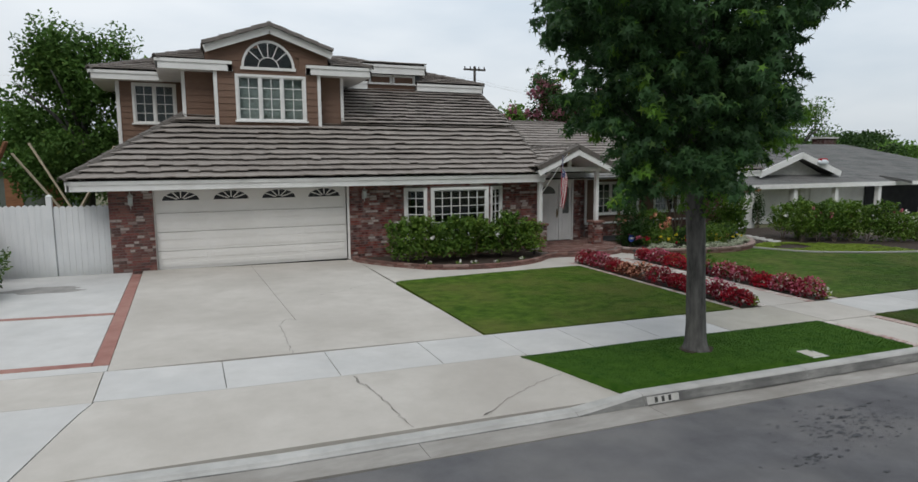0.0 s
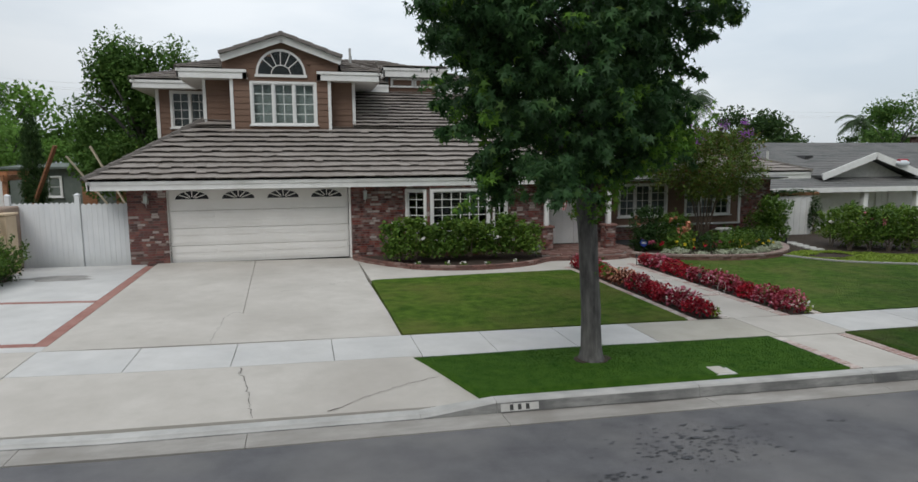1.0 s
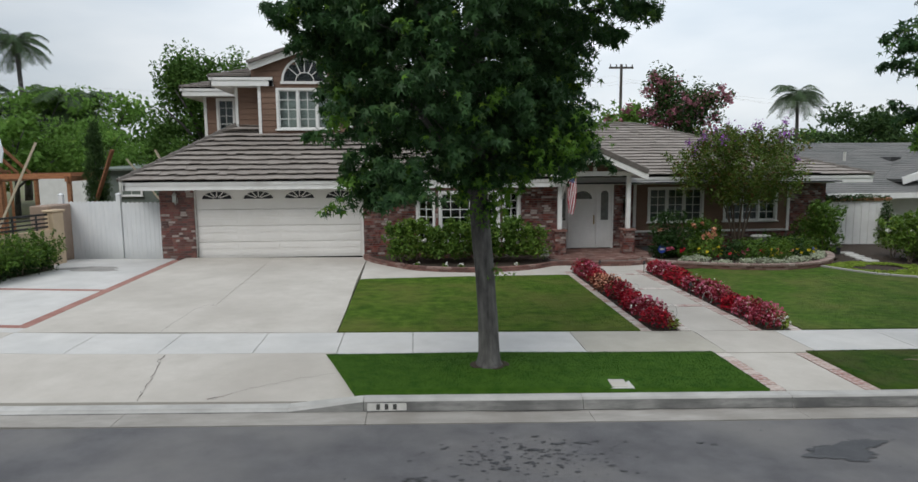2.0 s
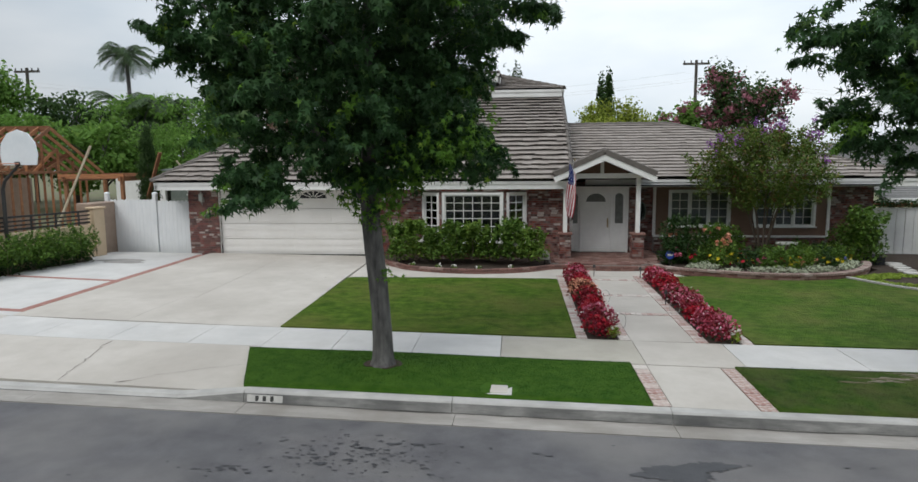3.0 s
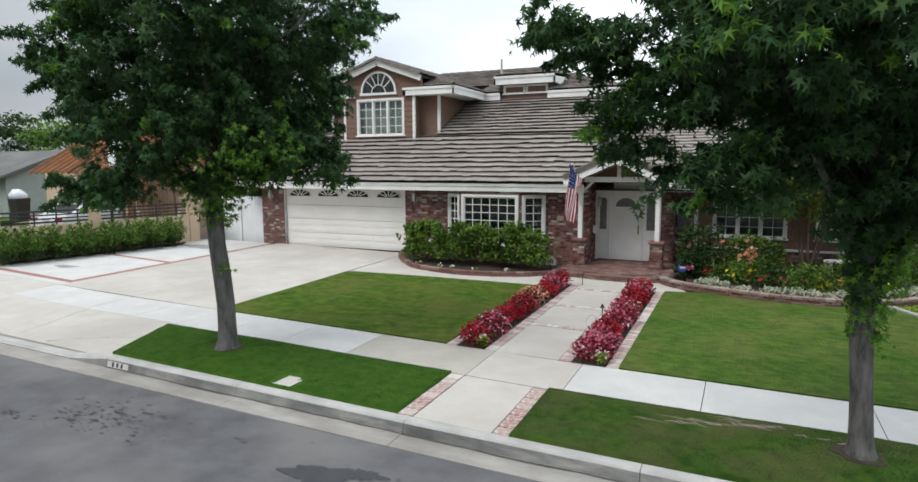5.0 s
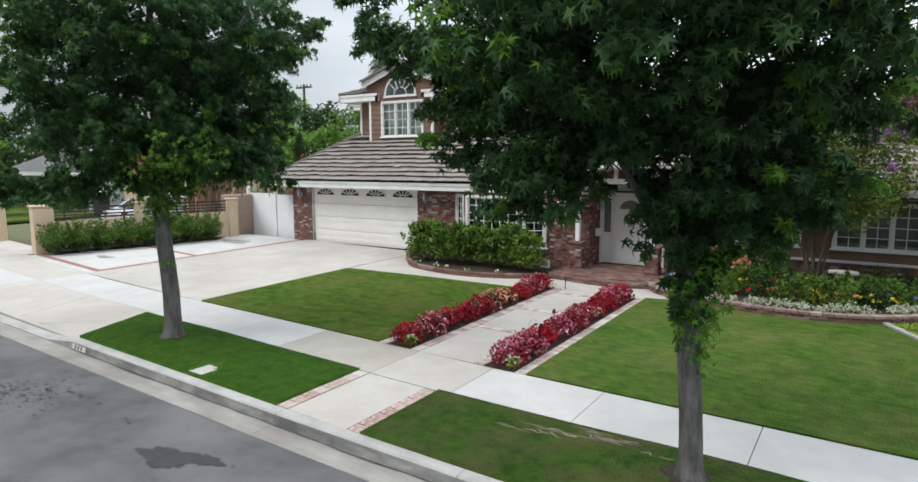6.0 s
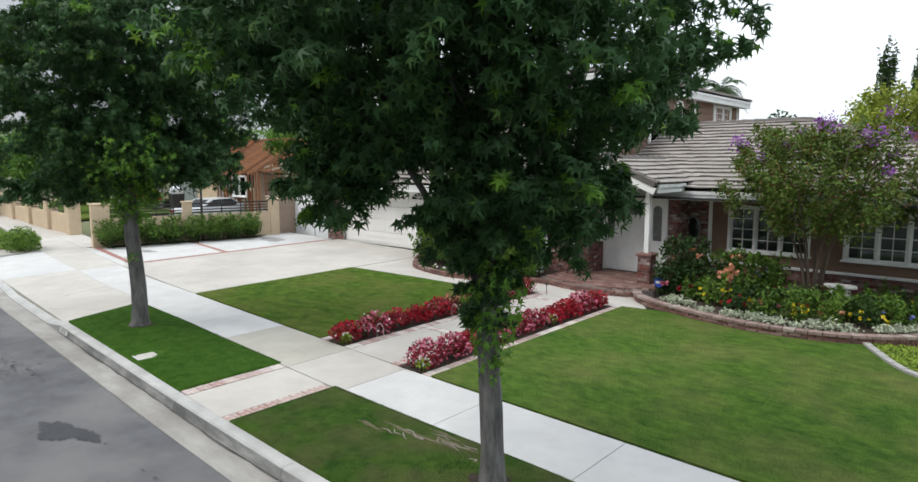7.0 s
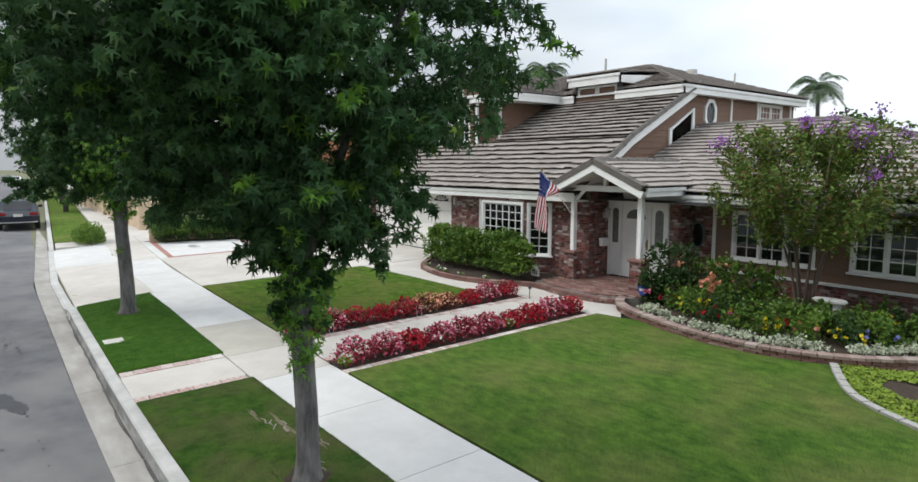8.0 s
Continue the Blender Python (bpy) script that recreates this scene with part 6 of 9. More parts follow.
g.box(10.44, 10.5, EDY - 0.05, EDY + 0.08, 0.42, 2.46).box(11.42, 11.48, EDY - 0.05, EDY + 0.08, 0.42, 2.46)
part("door_surround", g, M_WHITE, house, "white timber door surround", bevel=0.006)


def panelled(name, x0, x1, label, recess):
    d = part(name, Geo().box(x0, x1, EDY - 0.01, EDY + 0.03, 0.43, 2.46), M_WHITE, house, label, bevel=0.004)
    for a, b, c, e in recess:
        gg = Geo().box(a, b, EDY - 0.022, EDY - 0.01, c, c + 0.02).box(a, b, EDY - 0.022, EDY - 0.01, e - 0.02, e).box(a, a + 0.02, EDY - 0.022, EDY - 0.01, c + 0.02, e - 0.02).box(b - 0.02, b, EDY - 0.022, EDY - 0.01, c + 0.02, e - 0.02)
        part("moulding", gg, M_WHITE, d)
    return d


fd = panelled("front_door", 10.5, 11.42, "white panelled front door with a fan light", [(10.58, 10.93, 0.55, 1.0), (10.99, 11.34, 0.55, 1.0), (10.58, 10.93, 1.1, 1.95), (10.99, 11.34, 1.1, 1.95)])
sl = panelled("sidelight", 10.09, 10.44, "white sidelight with a tall arched pane", [(10.15, 10.38, 0.55, 1.2)])
sr = panelled("sidelight", 11.48, 11.96, "white sidelight with a tall arched pane", [(11.58, 11.86, 0.55, 1.2)])
def arch_pts(cx, w, z0, z1, n=12):
    return [(cx - w, z0), (cx + w, z0)] + [(cx + w * math.cos(math.pi * k / n), z1 - w + w * math.sin(math.pi * k / n)) for k in range(n + 1)]
for par, cx, w in ((sl, 10.265, 0.105), (sr, 11.72, 0.13)):
    part("pane", Geo().slab([(x, EDY - 0.016, z) for x, z in arch_pts(cx, w, 1.38, 2.38)], (0, -1, 0), 0.004), M_SIDEPANE, par, "grey leaded arched pane")
part("fan_pane", Geo().slab([(10.96 + 0.32 * math.cos(math.pi * k / 14), EDY - 0.016, 2.1 + 0.27 * math.sin(math.pi * k / 14)) for k in range(15)], (0, -1, 0), 0.004), M_SIDEPANE, fd, "grey half-round pane")
part("handle", Geo().box(11.33, 11.37, EDY - 0.03, EDY - 0.01, 1.25, 1.55).tube([(11.35, EDY - 0.03, 1.5), (11.35, EDY - 0.07, 1.46), (11.35, EDY - 0.07, 1.34), (11.35, EDY - 0.03, 1.3)], 0.012, 6), M_BRASS, fd, "brass handle set")
mb = thing("mailbox", (10.09, 18.98, 1.4), "white wall mailbox beside the front door", "mailbox")
part("box", Geo().box(10.035, 10.17, 18.82, 19.12, 1.28, 1.48), M_WHITE, mb, bevel=0.02)
part("lid", Geo().box(10.035, 10.18, 18.81, 19.13, 1.48, 1.51), M_WHITE, mb, bevel=0.005)

# porch floor, piers, posts and gable
PZ = 0.42
porch_pts = [(9.35, 16.95), (10.4, 16.62), (11.3, 16.6), (12.1, 16.78), (12.65, 17.2), (12.95, 17.7), (12.95, 19.88), (12.4, 19.88), (12.35, 19.26), (10.03, 19.26), (10.03, 18.38), (9.35, 18.38)]
porch = part("porch_floor", Geo().prism(porch_pts, 0.1, PZ - 0.04), M_MORTAR, house, "porch floor of red brick pavers")
pav_me = Geo().box(-0.5, 0.5, -0.5, 0.5, -0.5, 0.5).mesh("porch_paver", M_PAVER_RED)
r = random.Random(8)
gp = Geo()
row = 0
y = 16.6
while y < 19.9:
    x = 9.3 - (0.105 if row % 2 else 0)
    while x < 13.0:
        if all(inside(x + dx, y + dy, porch_pts) for dx, dy in ((0.0, 0.0), (0.2, 0.0), (0.2, 0.1), (0.0, 0.1))):
            if y < 18.0 and row < 16:
                piece("porch_paver", pav_me, Matrix.Translation((x + 0.1, y + 0.05, PZ - 0.03 + r.uniform(-0.002, 0.002))) @ Matrix.Diagonal((0.2, 0.098, 0.06, 1)), porch)
            else:
                gp.box(x, x + 0.2, y, y + 0.098, PZ - 0.06, PZ + r.uniform(-0.002, 0.002))
        x += 0.21
    y += 0.108
    row += 1
part("porch_pavers", gp, M_PAVER_RED, porch, kind="stuff")
for px in (9.86, 12.08):
    pr = part("porch_pier", Geo().box(px - 0.17, px + 0.17, 17.76, 18.10, 0.3, 1.16), M_MORTAR, house, "square red brick pier")
    for a, b in (((px - 0.17, 17.76), (px + 0.17, 17.76)), ((px + 0.17, 17.76), (px + 0.17, 18.10)), ((px + 0.17, 18.10), (px - 0.17, 18.10)), ((px - 0.17, 18.10), (px - 0.17, 17.76))):
        brick_face(pr, a, b, PZ, 1.15, (), int(px * 10 + a[0]), bl=0.17)
    part("pier_cap", Geo().box(px - 0.22, px + 0.22, 17.71, 18.15, 1.15, 1.22), M_PAVER_RED, pr, bevel=0.01)
    part("porch_post", Geo().box(px - 0.065, px + 0.065, 17.86, 17.99, 1.22, 2.92), M_WHITE, house, "white square porch post", bevel=0.008)
PGY, PL, PR_, PAX, PAZ, PEZ = 17.5, 9.48, 12.5, 10.97, 3.7, 3.04
roof_face(house, [(PR_, PGY, PEZ), (PR_, 20.0, PEZ), (PAX, 21.3, PAZ), (PAX, PGY, PAZ)], 71)
roof_face(house, [(PL, 18.6, PEZ), (PL, PGY, PEZ), (PAX, PGY, PAZ), (PAX, 21.0, PAZ)], 72)
ridge_caps(house, (PAX, PGY, PAZ), (PAX, 21.2, PAZ), 73)
for sx in (PL, PR_):
    ridge_caps(house, (sx, PGY - 0.02, PEZ), (PAX, PGY - 0.02, PAZ), 74, 0.27, name="rake_tiles")
g = Geo()
for sx in (PL, PR_):
    g.beam((sx, PGY - 0.13, PEZ - 0.17), (PAX, PGY - 0.13, PAZ - 0.17), 0.05, 0.17)
    part("rake_tiles", Geo().beam((sx, PGY - 0.145, PEZ + 0.0), (PAX, PGY - 0.145, PAZ + 0.0), 0.06, 0.15), M_TILE_EDGE, house, "dark verge tiles along the porch gable")
g.box(PAX - 0.1, PAX + 0.1, PGY - 0.158, PGY - 0.102, PAZ - 0.27, PAZ - 0.08)
g.box(PL + 0.3, PR_ - 0.3, 17.84, 17.98, 2.9, 3.05)
g.box(PAX - 0.05, PAX + 0.05, 17.86, 17.96, 3.05, 3.55)
g.beam((PL + 0.37, 17.93, 2.55), (PL + 0.75, 17.93, 2.92), 0.07, 0.07)
part("porch_gable_frame", g, M_WHITE, house, "white open porch gable frame")
fascia(house, (PR_, PGY + 0.05), (PR_, 19.2), 2.82, 3.04)
for x0 in (9.8, 12.0):
    part("porch_beam", Geo().box(x0, x0 + 0.12, 17.98, 19.2, 2.9, 3.05), M_WHITE, house)
part("porch_ceiling", Geo().slab([(PL + 0.05, PGY + 0.06, PEZ - 0.13), (PAX, PGY + 0.06, PAZ - 0.13), (PAX, 19.6, PAZ - 0.13), (PL + 0.05, 19.6, PEZ - 0.13)], (0, 0, 1), 0.03).slab([(PAX, PGY + 0.06, PAZ - 0.13), (PR_ - 0.05, PGY + 0.06, PEZ - 0.13), (PR_ - 0.05, 19.6, PEZ - 0.13), (PAX, 19.6, PAZ - 0.13)], (0, 0, 1), 0.03), M_WHITE, house)
part("porch_back", Geo().slab([(9.75, 19.18, 2.955), (12.3, 19.18, 2.955), (12.3, 19.18, 2.98), (PAX, 19.18, 3.54), (9.75, 19.18, 3.0)], (0, -1, 0), 0.05), M_SIDING, house, "brown siding above the front door")


# ---- plants ----
STAR = np.array([(math.sin(2 * math.pi * k / 10) * (1.0 if k % 2 == 0 else 0.3) * (1.0 if k in (0,) else 0.9), math.cos(2 * math.pi * k / 10) * (1.0 if k % 2 == 0 else 0.3)) for k in range(10)])
OVAL = np.array([(0, -1), (0.42, -0.35), (0.4, 0.35), (0, 1.0), (-0.4, 0.35), (-0.42, -0.35)])
BLADE = np.array([(0, -1), (0.13, 0.0), (0, 1.0), (-0.13, 0.0)])
PETAL = np.array([(math.sin(2 * math.pi * k / 5), math.cos(2 * math.pi * k / 5)) for k in range(5)])


def scatter(name, pts, shape, size, material, parent, rg, droop=0.5, up=0.6, cup=0.2, label="", kind="stuff", outward=None):
    """One mesh of many separate leaves: pts (N, 3), each leaf a flat outline with a droop."""
    n, k = len(pts), len(shape)
    if n == 0:
        return None
    nrm = rg.normal(size=(n, 3))
    nrm[:, 2] = np.abs(nrm[:, 2]) * 0.6 + up
    if outward is not None:
        nrm += outward
    nrm /= np.linalg.norm(nrm, axis=1, keepdims=True)
    tip = rg.normal(size=(n, 3))
    tip[:, 2] -= droop * 2
    tip -= nrm * np.sum(tip * nrm, axis=1, keepdims=True)
    tip /= np.linalg.norm(tip, axis=1, keepdims=True) + 1e-9
    side = np.cross(nrm, tip)
    s = rg.uniform(size[0], size[1], size=(n, 1, 1))
    r2 = (shape ** 2).sum(1)
    V = pts[:, None, :] + s * (side[:, None, :] * shape[None, :, 0, None] + tip[:, None, :] * shape[None, :, 1, None] - nrm[:, None, :] * (cup * r2)[None, :, None])
    me = bpy.data.meshes.new(name)
    me.vertices.add(n * k)
    me.vertices.foreach_set("co", V.astype(np.float32).ravel())
    me.loops.add(n * k)
    me.loops.foreach_set("vertex_index", np.arange(n * k, dtype=np.int32))
    me.polygons.add(n)
    me.polygons.foreach_set("loop_start", np.arange(n, dtype=np.int32) * k)
    me.update(calc_edges=True)
    me.materials.append(material)
    return part(name, me, material, parent, label, kind=kind)


def lumpy(rg, n, c, rad, shell=0.45, lumps=9, amp=0.22, zmin=None):
    """Points in a lumpy ellipsoid, thicker towards its skin."""
    d = rg.normal(size=(n, 3))
    d /= np.linalg.norm(d, axis=1, keepdims=True)
    ld = rg.normal(size=(lumps, 3))
    ld /= np.linalg.norm(ld, axis=1, keepdims=True)
    bump = np.max(d @ ld.T, axis=1)
    rr = (1 - amp) + amp * (np.clip(bump, 0.4, 1) - 0.4) / 0.3 * 0.7
    q = rg.uniform(0, 1, n) ** shell
    p = d * (rr * q)[:, None] * np.array(rad) + np.array(c)
    if zmin is not None:
        p = p[p[:, 2] > zmin + rg.uniform(0, 0.12, len(p))]
    return p


def crown_points(rg, n, c, prof, twigs, per, spread, lean=(0, 0), oval=(1, 1)):
    """Leaf places for a tree crown given by (height, radius) rows: twigs near the skin, leaves hanging round each."""
    zs, rs = np.array([a for a, _ in prof]), np.array([b for _, b in prof])
    w = rs / rs.sum()
    out = []
    z = rg.uniform(zs[0], zs[-1], twigs * 3)
    r_at = np.interp(z, zs, rs)
    keep = rg.uniform(0, rs.max(), twigs * 3) < r_at
    z, r_at = z[keep][:twigs], r_at[keep][:twigs]
    th = rg.uniform(0, 2 * np.pi, len(z))
    ph = rg.uniform(0, 6.28, 6)
    wob = 1 + 0.1 * np.sin(3 * th + ph[0] + z * 1.3) + 0.09 * np.sin(5 * th + ph[1] - z * 2.1) + 0.08 * np.sin(8 * th + z * 3.3 + ph[2])
    q = rg.uniform(0, 1, len(z)) ** 0.42
    r = r_at * wob * q
    tw = np.stack([c[0] + lean[0] * (z - zs[0]) + r * oval[0] * np.cos(th), c[1] + lean[1] * (z - zs[0]) + r * oval[1] * np.sin(th), c[2] + z + rg.normal(0, 0.06, len(z))], axis=1)
    pts = np.repeat(tw, per, axis=0)
    pts = pts + rg.normal(0, spread, pts.shape) * np.array([1, 1, 0.8])
    return tw, pts


def sweetgum(at, habit, tufts, per, trunk_r, height, seed, label, lean=(0.0, 0.0), sprouts=0, skirt=(1.6, 2.6), flare=0.26, thin=(0.3, 1.5, 4.4), boughs=(), droops=0, lee=(0.0, 6.28), forks=(), lop=0.0, flush=None):
    """Street tree; habit: rows (height, crown reach towards 0, 60, 120, 180, 240 and 300 degrees), leafy twigs that point outwards and hang."""
    rg = np.random.default_rng(seed)
    x, y = at
    z = gz(x, y) + swell(x, y)
    t = thing("street_tree", (x, y, z), label, "tree", "street trees")

    def stem(h):
        """Axis of the trunk at a height: it leans, then straightens."""
        k = min(1.0, h / 2.4)
        k = k * k * (3 - 2 * k)
        return Vector((x + lean[0] * k + 0.02 * math.sin(1.9 * h + seed), y + lean[1] * k + 0.02 * math.sin(2.3 * h), z + h))

    g = Geo()
    hs = [-0.12, 0.0, 0.07, 0.18, 0.4, 0.8, 1.3, 1.8, 2.3, 2.9, 3.6, 4.4, 5.4, 6.5, height]
    rad = [1.6, 1.45, 1.22, 1.08, 1.0, 0.97, 0.95, 0.93, 0.95, 0.78, 0.66, 0.54, 0.4, 0.26, 0.1]
    g.tube([stem(h) for h in hs], [trunk_r * q for q in rad], 18, 0.045, random.Random(seed))
    part("trunk", g, M_BARK, t, "grey furrowed trunk", smooth=True)
    for az, h0, rows, w in forks:
        pts_ = [stem(h0)] + [Vector((x + lean[0] + r_ * math.cos(radians(az)), y + lean[1] + r_ * math.sin(radians(az)), z + h_)) for r_, h_ in rows]
        part("limb", Geo().tube(pts_, [w * (1 - 0.8 * q / len(rows)) for q in range(len(pts_))], 9, 0.05, random.Random(int(az))), M_BARK, t, "forking limb", smooth=True)
    hz_ = np.array([h[0] for h in habit])
    table = np.array([list(h[1:]) + [h[1]] for h in habit])

    def reach(zz, th):
        """Crown radius at a height above the ground, towards an angle."""
        k = np.clip(np.searchsorted(hz_, zz) - 1, 0, len(hz_) - 2)
        f = np.clip((zz - hz_[k]) / (hz_[k + 1] - hz_[k]), 0, 1)
        a = (th % (2 * np.pi)) / (np.pi / 3)
        i = np.floor(a).astype(int) % 6
        q = a - np.floor(a)
        q = q * q * (3 - 2 * q)
        lo = table[k, i] * (1 - q) + table[k, i + 1] * q
        hi = table[k + 1, i] * (1 - q) + table[k + 1, i + 1] * q
        return lo * (1 - f) + hi * f

    zz = rg.uniform(hz_[0], hz_[-1], tufts * 4)
    th = rg.uniform(0, 2 * np.pi, tufts * 4)
    R = reach(zz, th)
    keep = rg.uniform(0, table.max(), tufts * 4) < R
    zz, th, R = zz[keep][:tufts], th[keep][:tufts], R[keep][:tufts]
    # one side of the upper crown is thinner and lets the sky through
    drop = (th > thin[0]) & (th < thin[1]) & (zz > thin[2]) & (rg.uniform(0, 1, len(zz)) < 0.62)
    drop |= (zz > 6.6) & (rg.uniform(0, 1, len(zz)) < 0.55)
    zz, th, R = zz[~drop], th[~drop], R[~drop]
    size = rg.uniform(0.18, 0.36, len(zz)) * np.clip(R / 1.3, 0.5, 1.0)
    r = np.maximum(0.04, (R - size * 1.45)) * rg.uniform(0, 1, len(zz)) ** 0.36
    # long boughs that reach out past the rest, and tips that hang below it
    for az, r0, r1, z0, z1, n in boughs:
        q = rg.uniform(0, 1, n)
        th = np.concatenate([th, radians(az) + rg.normal(0, 0.1, n)])
        r = np.concatenate([r, r0 + (r1 - r0) * q])
        R = np.concatenate([R, np.full(n, r1)])
        zz = np.concatenate([zz, z0 + (z1 - z0) * q + rg.normal(0, 0.2, n)])
        size = np.concatenate([size, rg.uniform(0.14, 0.26, n)])
    if droops:
        a, zl = rg.uniform(lee[0], lee[1], droops), rg.uniform(hz_[3] + 0.1, hz_[3] + 0.7, droops)
        Rl = reach(zl, a)
        th, r, R = np.concatenate([th, a]), np.concatenate([r, Rl * rg.uniform(0.7, 0.95, droops)]), np.concatenate([R, Rl])
        zz, size = np.concatenate([zz, zl - rg.uniform(0.2, 0.5, droops)]), np.concatenate([size, rg.uniform(0.12, 0.18, droops)])
    c = np.stack([x + lean[0] + r * np.cos(th), y + lean[1] + r * np.sin(th), z + zz], axis=1)
    # limbs run from the stem to the outer tufts
    g = Geo()
    order = [i for i in np.argsort(-r) if zz[i] > 3.4 and r[i] < 2.4][:90]
    for i in order[::4]:
        s0 = max(2.6, zz[i] - r[i] * 0.6)
        a = stem(min(s0, height * 0.9))
        b = Vector(c[i])
        m1, m2 = a.lerp(b, 0.35) + Vector((0, 0, 0.1 * r[i])), a.lerp(b, 0.7) + Vector((0.05, -0.04, 0.12 * r[i]))
        w = 0.3 * trunk_r * (0.3 + 0.06 * r[i]) * (1 - 0.5 * zz[i] / height)
        g.tube([a, m1, m2, b], [w, w * 0.7, w * 0.42, w * 0.14], 6)
    part("branchwork", g, M_BARK, t, smooth=True, kind="stuff")
    # each tuft is a twig that points outwards; its leaves hang along it
    n = len(c) * per
    rad_ = np.stack([np.cos(th), np.sin(th), 0 * th], axis=1)
    way = rad_ * 0.75 + rg.normal(0, 0.5, c.shape)
    way[:, 2] = way[:, 2] * 0.55 + 0.12
    way /= np.linalg.norm(way, axis=1, keepdims=True)
    f = rg.uniform(-1, 1, n)
    d = rg.normal(size=(n, 3))
    d /= np.linalg.norm(d, axis=1, keepdims=True)
    half = np.repeat(size, per)
    along = np.repeat(way, per, axis=0) * (f * half * 1.35)[:, None]
    fat = (0.62 - 0.3 * f) * half * rg.uniform(0.2, 1, n) ** 0.6
    pts = np.repeat(c, per, axis=0) + along + d * fat[:, None] * np.array([1.0, 1.0, 0.85])
    pts[:, 2] -= 0.22 * half * (f + 0.4) ** 2
    out = d.copy()
    out[:, 2] *= 0.4
    out = out * 0.4 + np.repeat(rad_, per, axis=0) * 0.5
    outer = np.repeat(r > R * 0.62, per)
    fresh = np.repeat(rg.uniform(0, 1, len(c)), per)
    young = outer & (((fresh < 0.15) & (f > 0.1) & (rg.uniform(0, 1, n) < 0.75)) | (rg.uniform(0, 1, n) < 0.012))
    scatter("crown", pts[~young], STAR, (0.06, 0.1), M_LEAF, t, rg, 1.5, 0.25, 0.6, "dense dark green crown of star-shaped leaves", outward=out[~young])
    scatter("young_leaves", pts[young], STAR, (0.06, 0.1), M_LEAF_YOUNG, t, rg, 1.2, 0.35, 0.5, "light green young leaves", outward=out[young])
    if flush:
        # fresh growth on one side of the lower crown
        a0, a1, z0, z1, m = flush
        a, zl = rg.uniform(a0, a1, m), rg.uniform(z0, z1, m)
        w = reach(zl, a) * rg.uniform(0.85, 1.08, m)
        p = np.repeat(np.stack([x + lean[0] + w * np.cos(a), y + lean[1] + w * np.sin(a), z + zl], axis=1), 11, axis=0) + rg.normal(0, 0.09, (m * 11, 3))
        scatter("fresh_growth", p, STAR, (0.055, 0.09), M_LEAF_YOUNG, t, rg, 1.2, 0.3, 0.5, "lime-green fresh leaves low in the crown", outward=np.repeat(np.stack([np.cos(a), np.sin(a), 0 * a], axis=1), 11, axis=0) * 0.5)
    if sprouts:
        zz = rg.uniform(skirt[0], skirt[1], sprouts)
        a = rg.uniform(0, 6.28, sprouts)
        w = (trunk_r + 0.02 + flare * ((zz - skirt[0]) / (skirt[1] - skirt[0])) ** 0.8) * rg.uniform(0.55, 1.15, sprouts)
        p = np.stack([x + lean[0] * 0.7 + lop * (zz - skirt[0]) / (skirt[1] - skirt[0]) + w * np.cos(a), y + lean[1] * 0.7 + w * np.sin(a), z + zz], axis=1)
        scatter("trunk_foliage", p, STAR, (0.05, 0.085), M_LEAF_YOUNG, t, rg, 1.0, 0.3, 0.4, "yellow-green sprouts growing from the trunk", outward=np.stack([np.cos(a), np.sin(a), 0 * a], axis=1) * 0.5)
    return t


HABIT_A = [(2.4, 0.25, 0.3, 0.25, 0.25, 0.25, 0.3), (2.75, 0.5, 0.65, 0.45, 0.4, 0.45, 0.6), (3.05, 1.4, 2.1, 1.2, 1.9, 1.5, 1.0), (3.5, 1.8, 2.5, 2.0, 2.5, 2.3, 1.2), (4.0, 1.8, 2.6, 2.3, 2.4, 2.4, 1.35), (4.6, 1.9, 2.7, 2.4, 2.5, 2.6, 1.55), (5.0, 2.3, 2.7, 2.4, 2.7, 2.7, 1.75), (5.5, 2.8, 2.8, 2.4, 2.7, 2.7, 2.0), (6.1, 2.7, 2.8, 2.3, 2.6, 2.5, 2.0), (6.8, 2.3, 2.3, 2.0, 2.2, 2.2, 1.8), (7.8, 1.3, 1.3, 1.3, 1.4, 1.3, 1.2), (8.5, 0.3, 0.3, 0.3, 0.3, 0.3, 0.3)]
HABIT_B = [(1.75, 0.15, 0.15, 0.1, 0.1, 0.2, 0.15), (2.1, 0.4, 0.4, 0.2, 0.2, 0.5, 0.35), (2.5, 0.6, 0.65, 0.35, 0.35, 0.85, 0.5), (2.9, 1.0, 0.9, 0.6, 0.55, 1.15, 0.7), (3.3, 1.5, 1.4, 1.0, 0.9, 1.1, 0.9), (3.75, 1.9, 2.1, 1.7, 2.1, 2.1, 1.5), (4.3, 2.1, 2.9, 1.8, 2.4, 3.1, 2.3), (4.8, 2.1, 3.2, 1.8, 2.6, 3.3, 2.6), (5.4, 2.1, 3.4, 1.8, 2.7, 3.3, 2.8), (6.4, 2.2, 3.1, 2.0, 2.8, 3.0, 2.8), (7.6, 2.0, 2.4, 1.6, 2.2, 2.5, 2.3), (8.8, 1.1, 1.2, 0.9, 1.2, 1.2, 1.2), (9.3, 0.3, 0.3, 0.3, 0.3, 0.3, 0.3)]
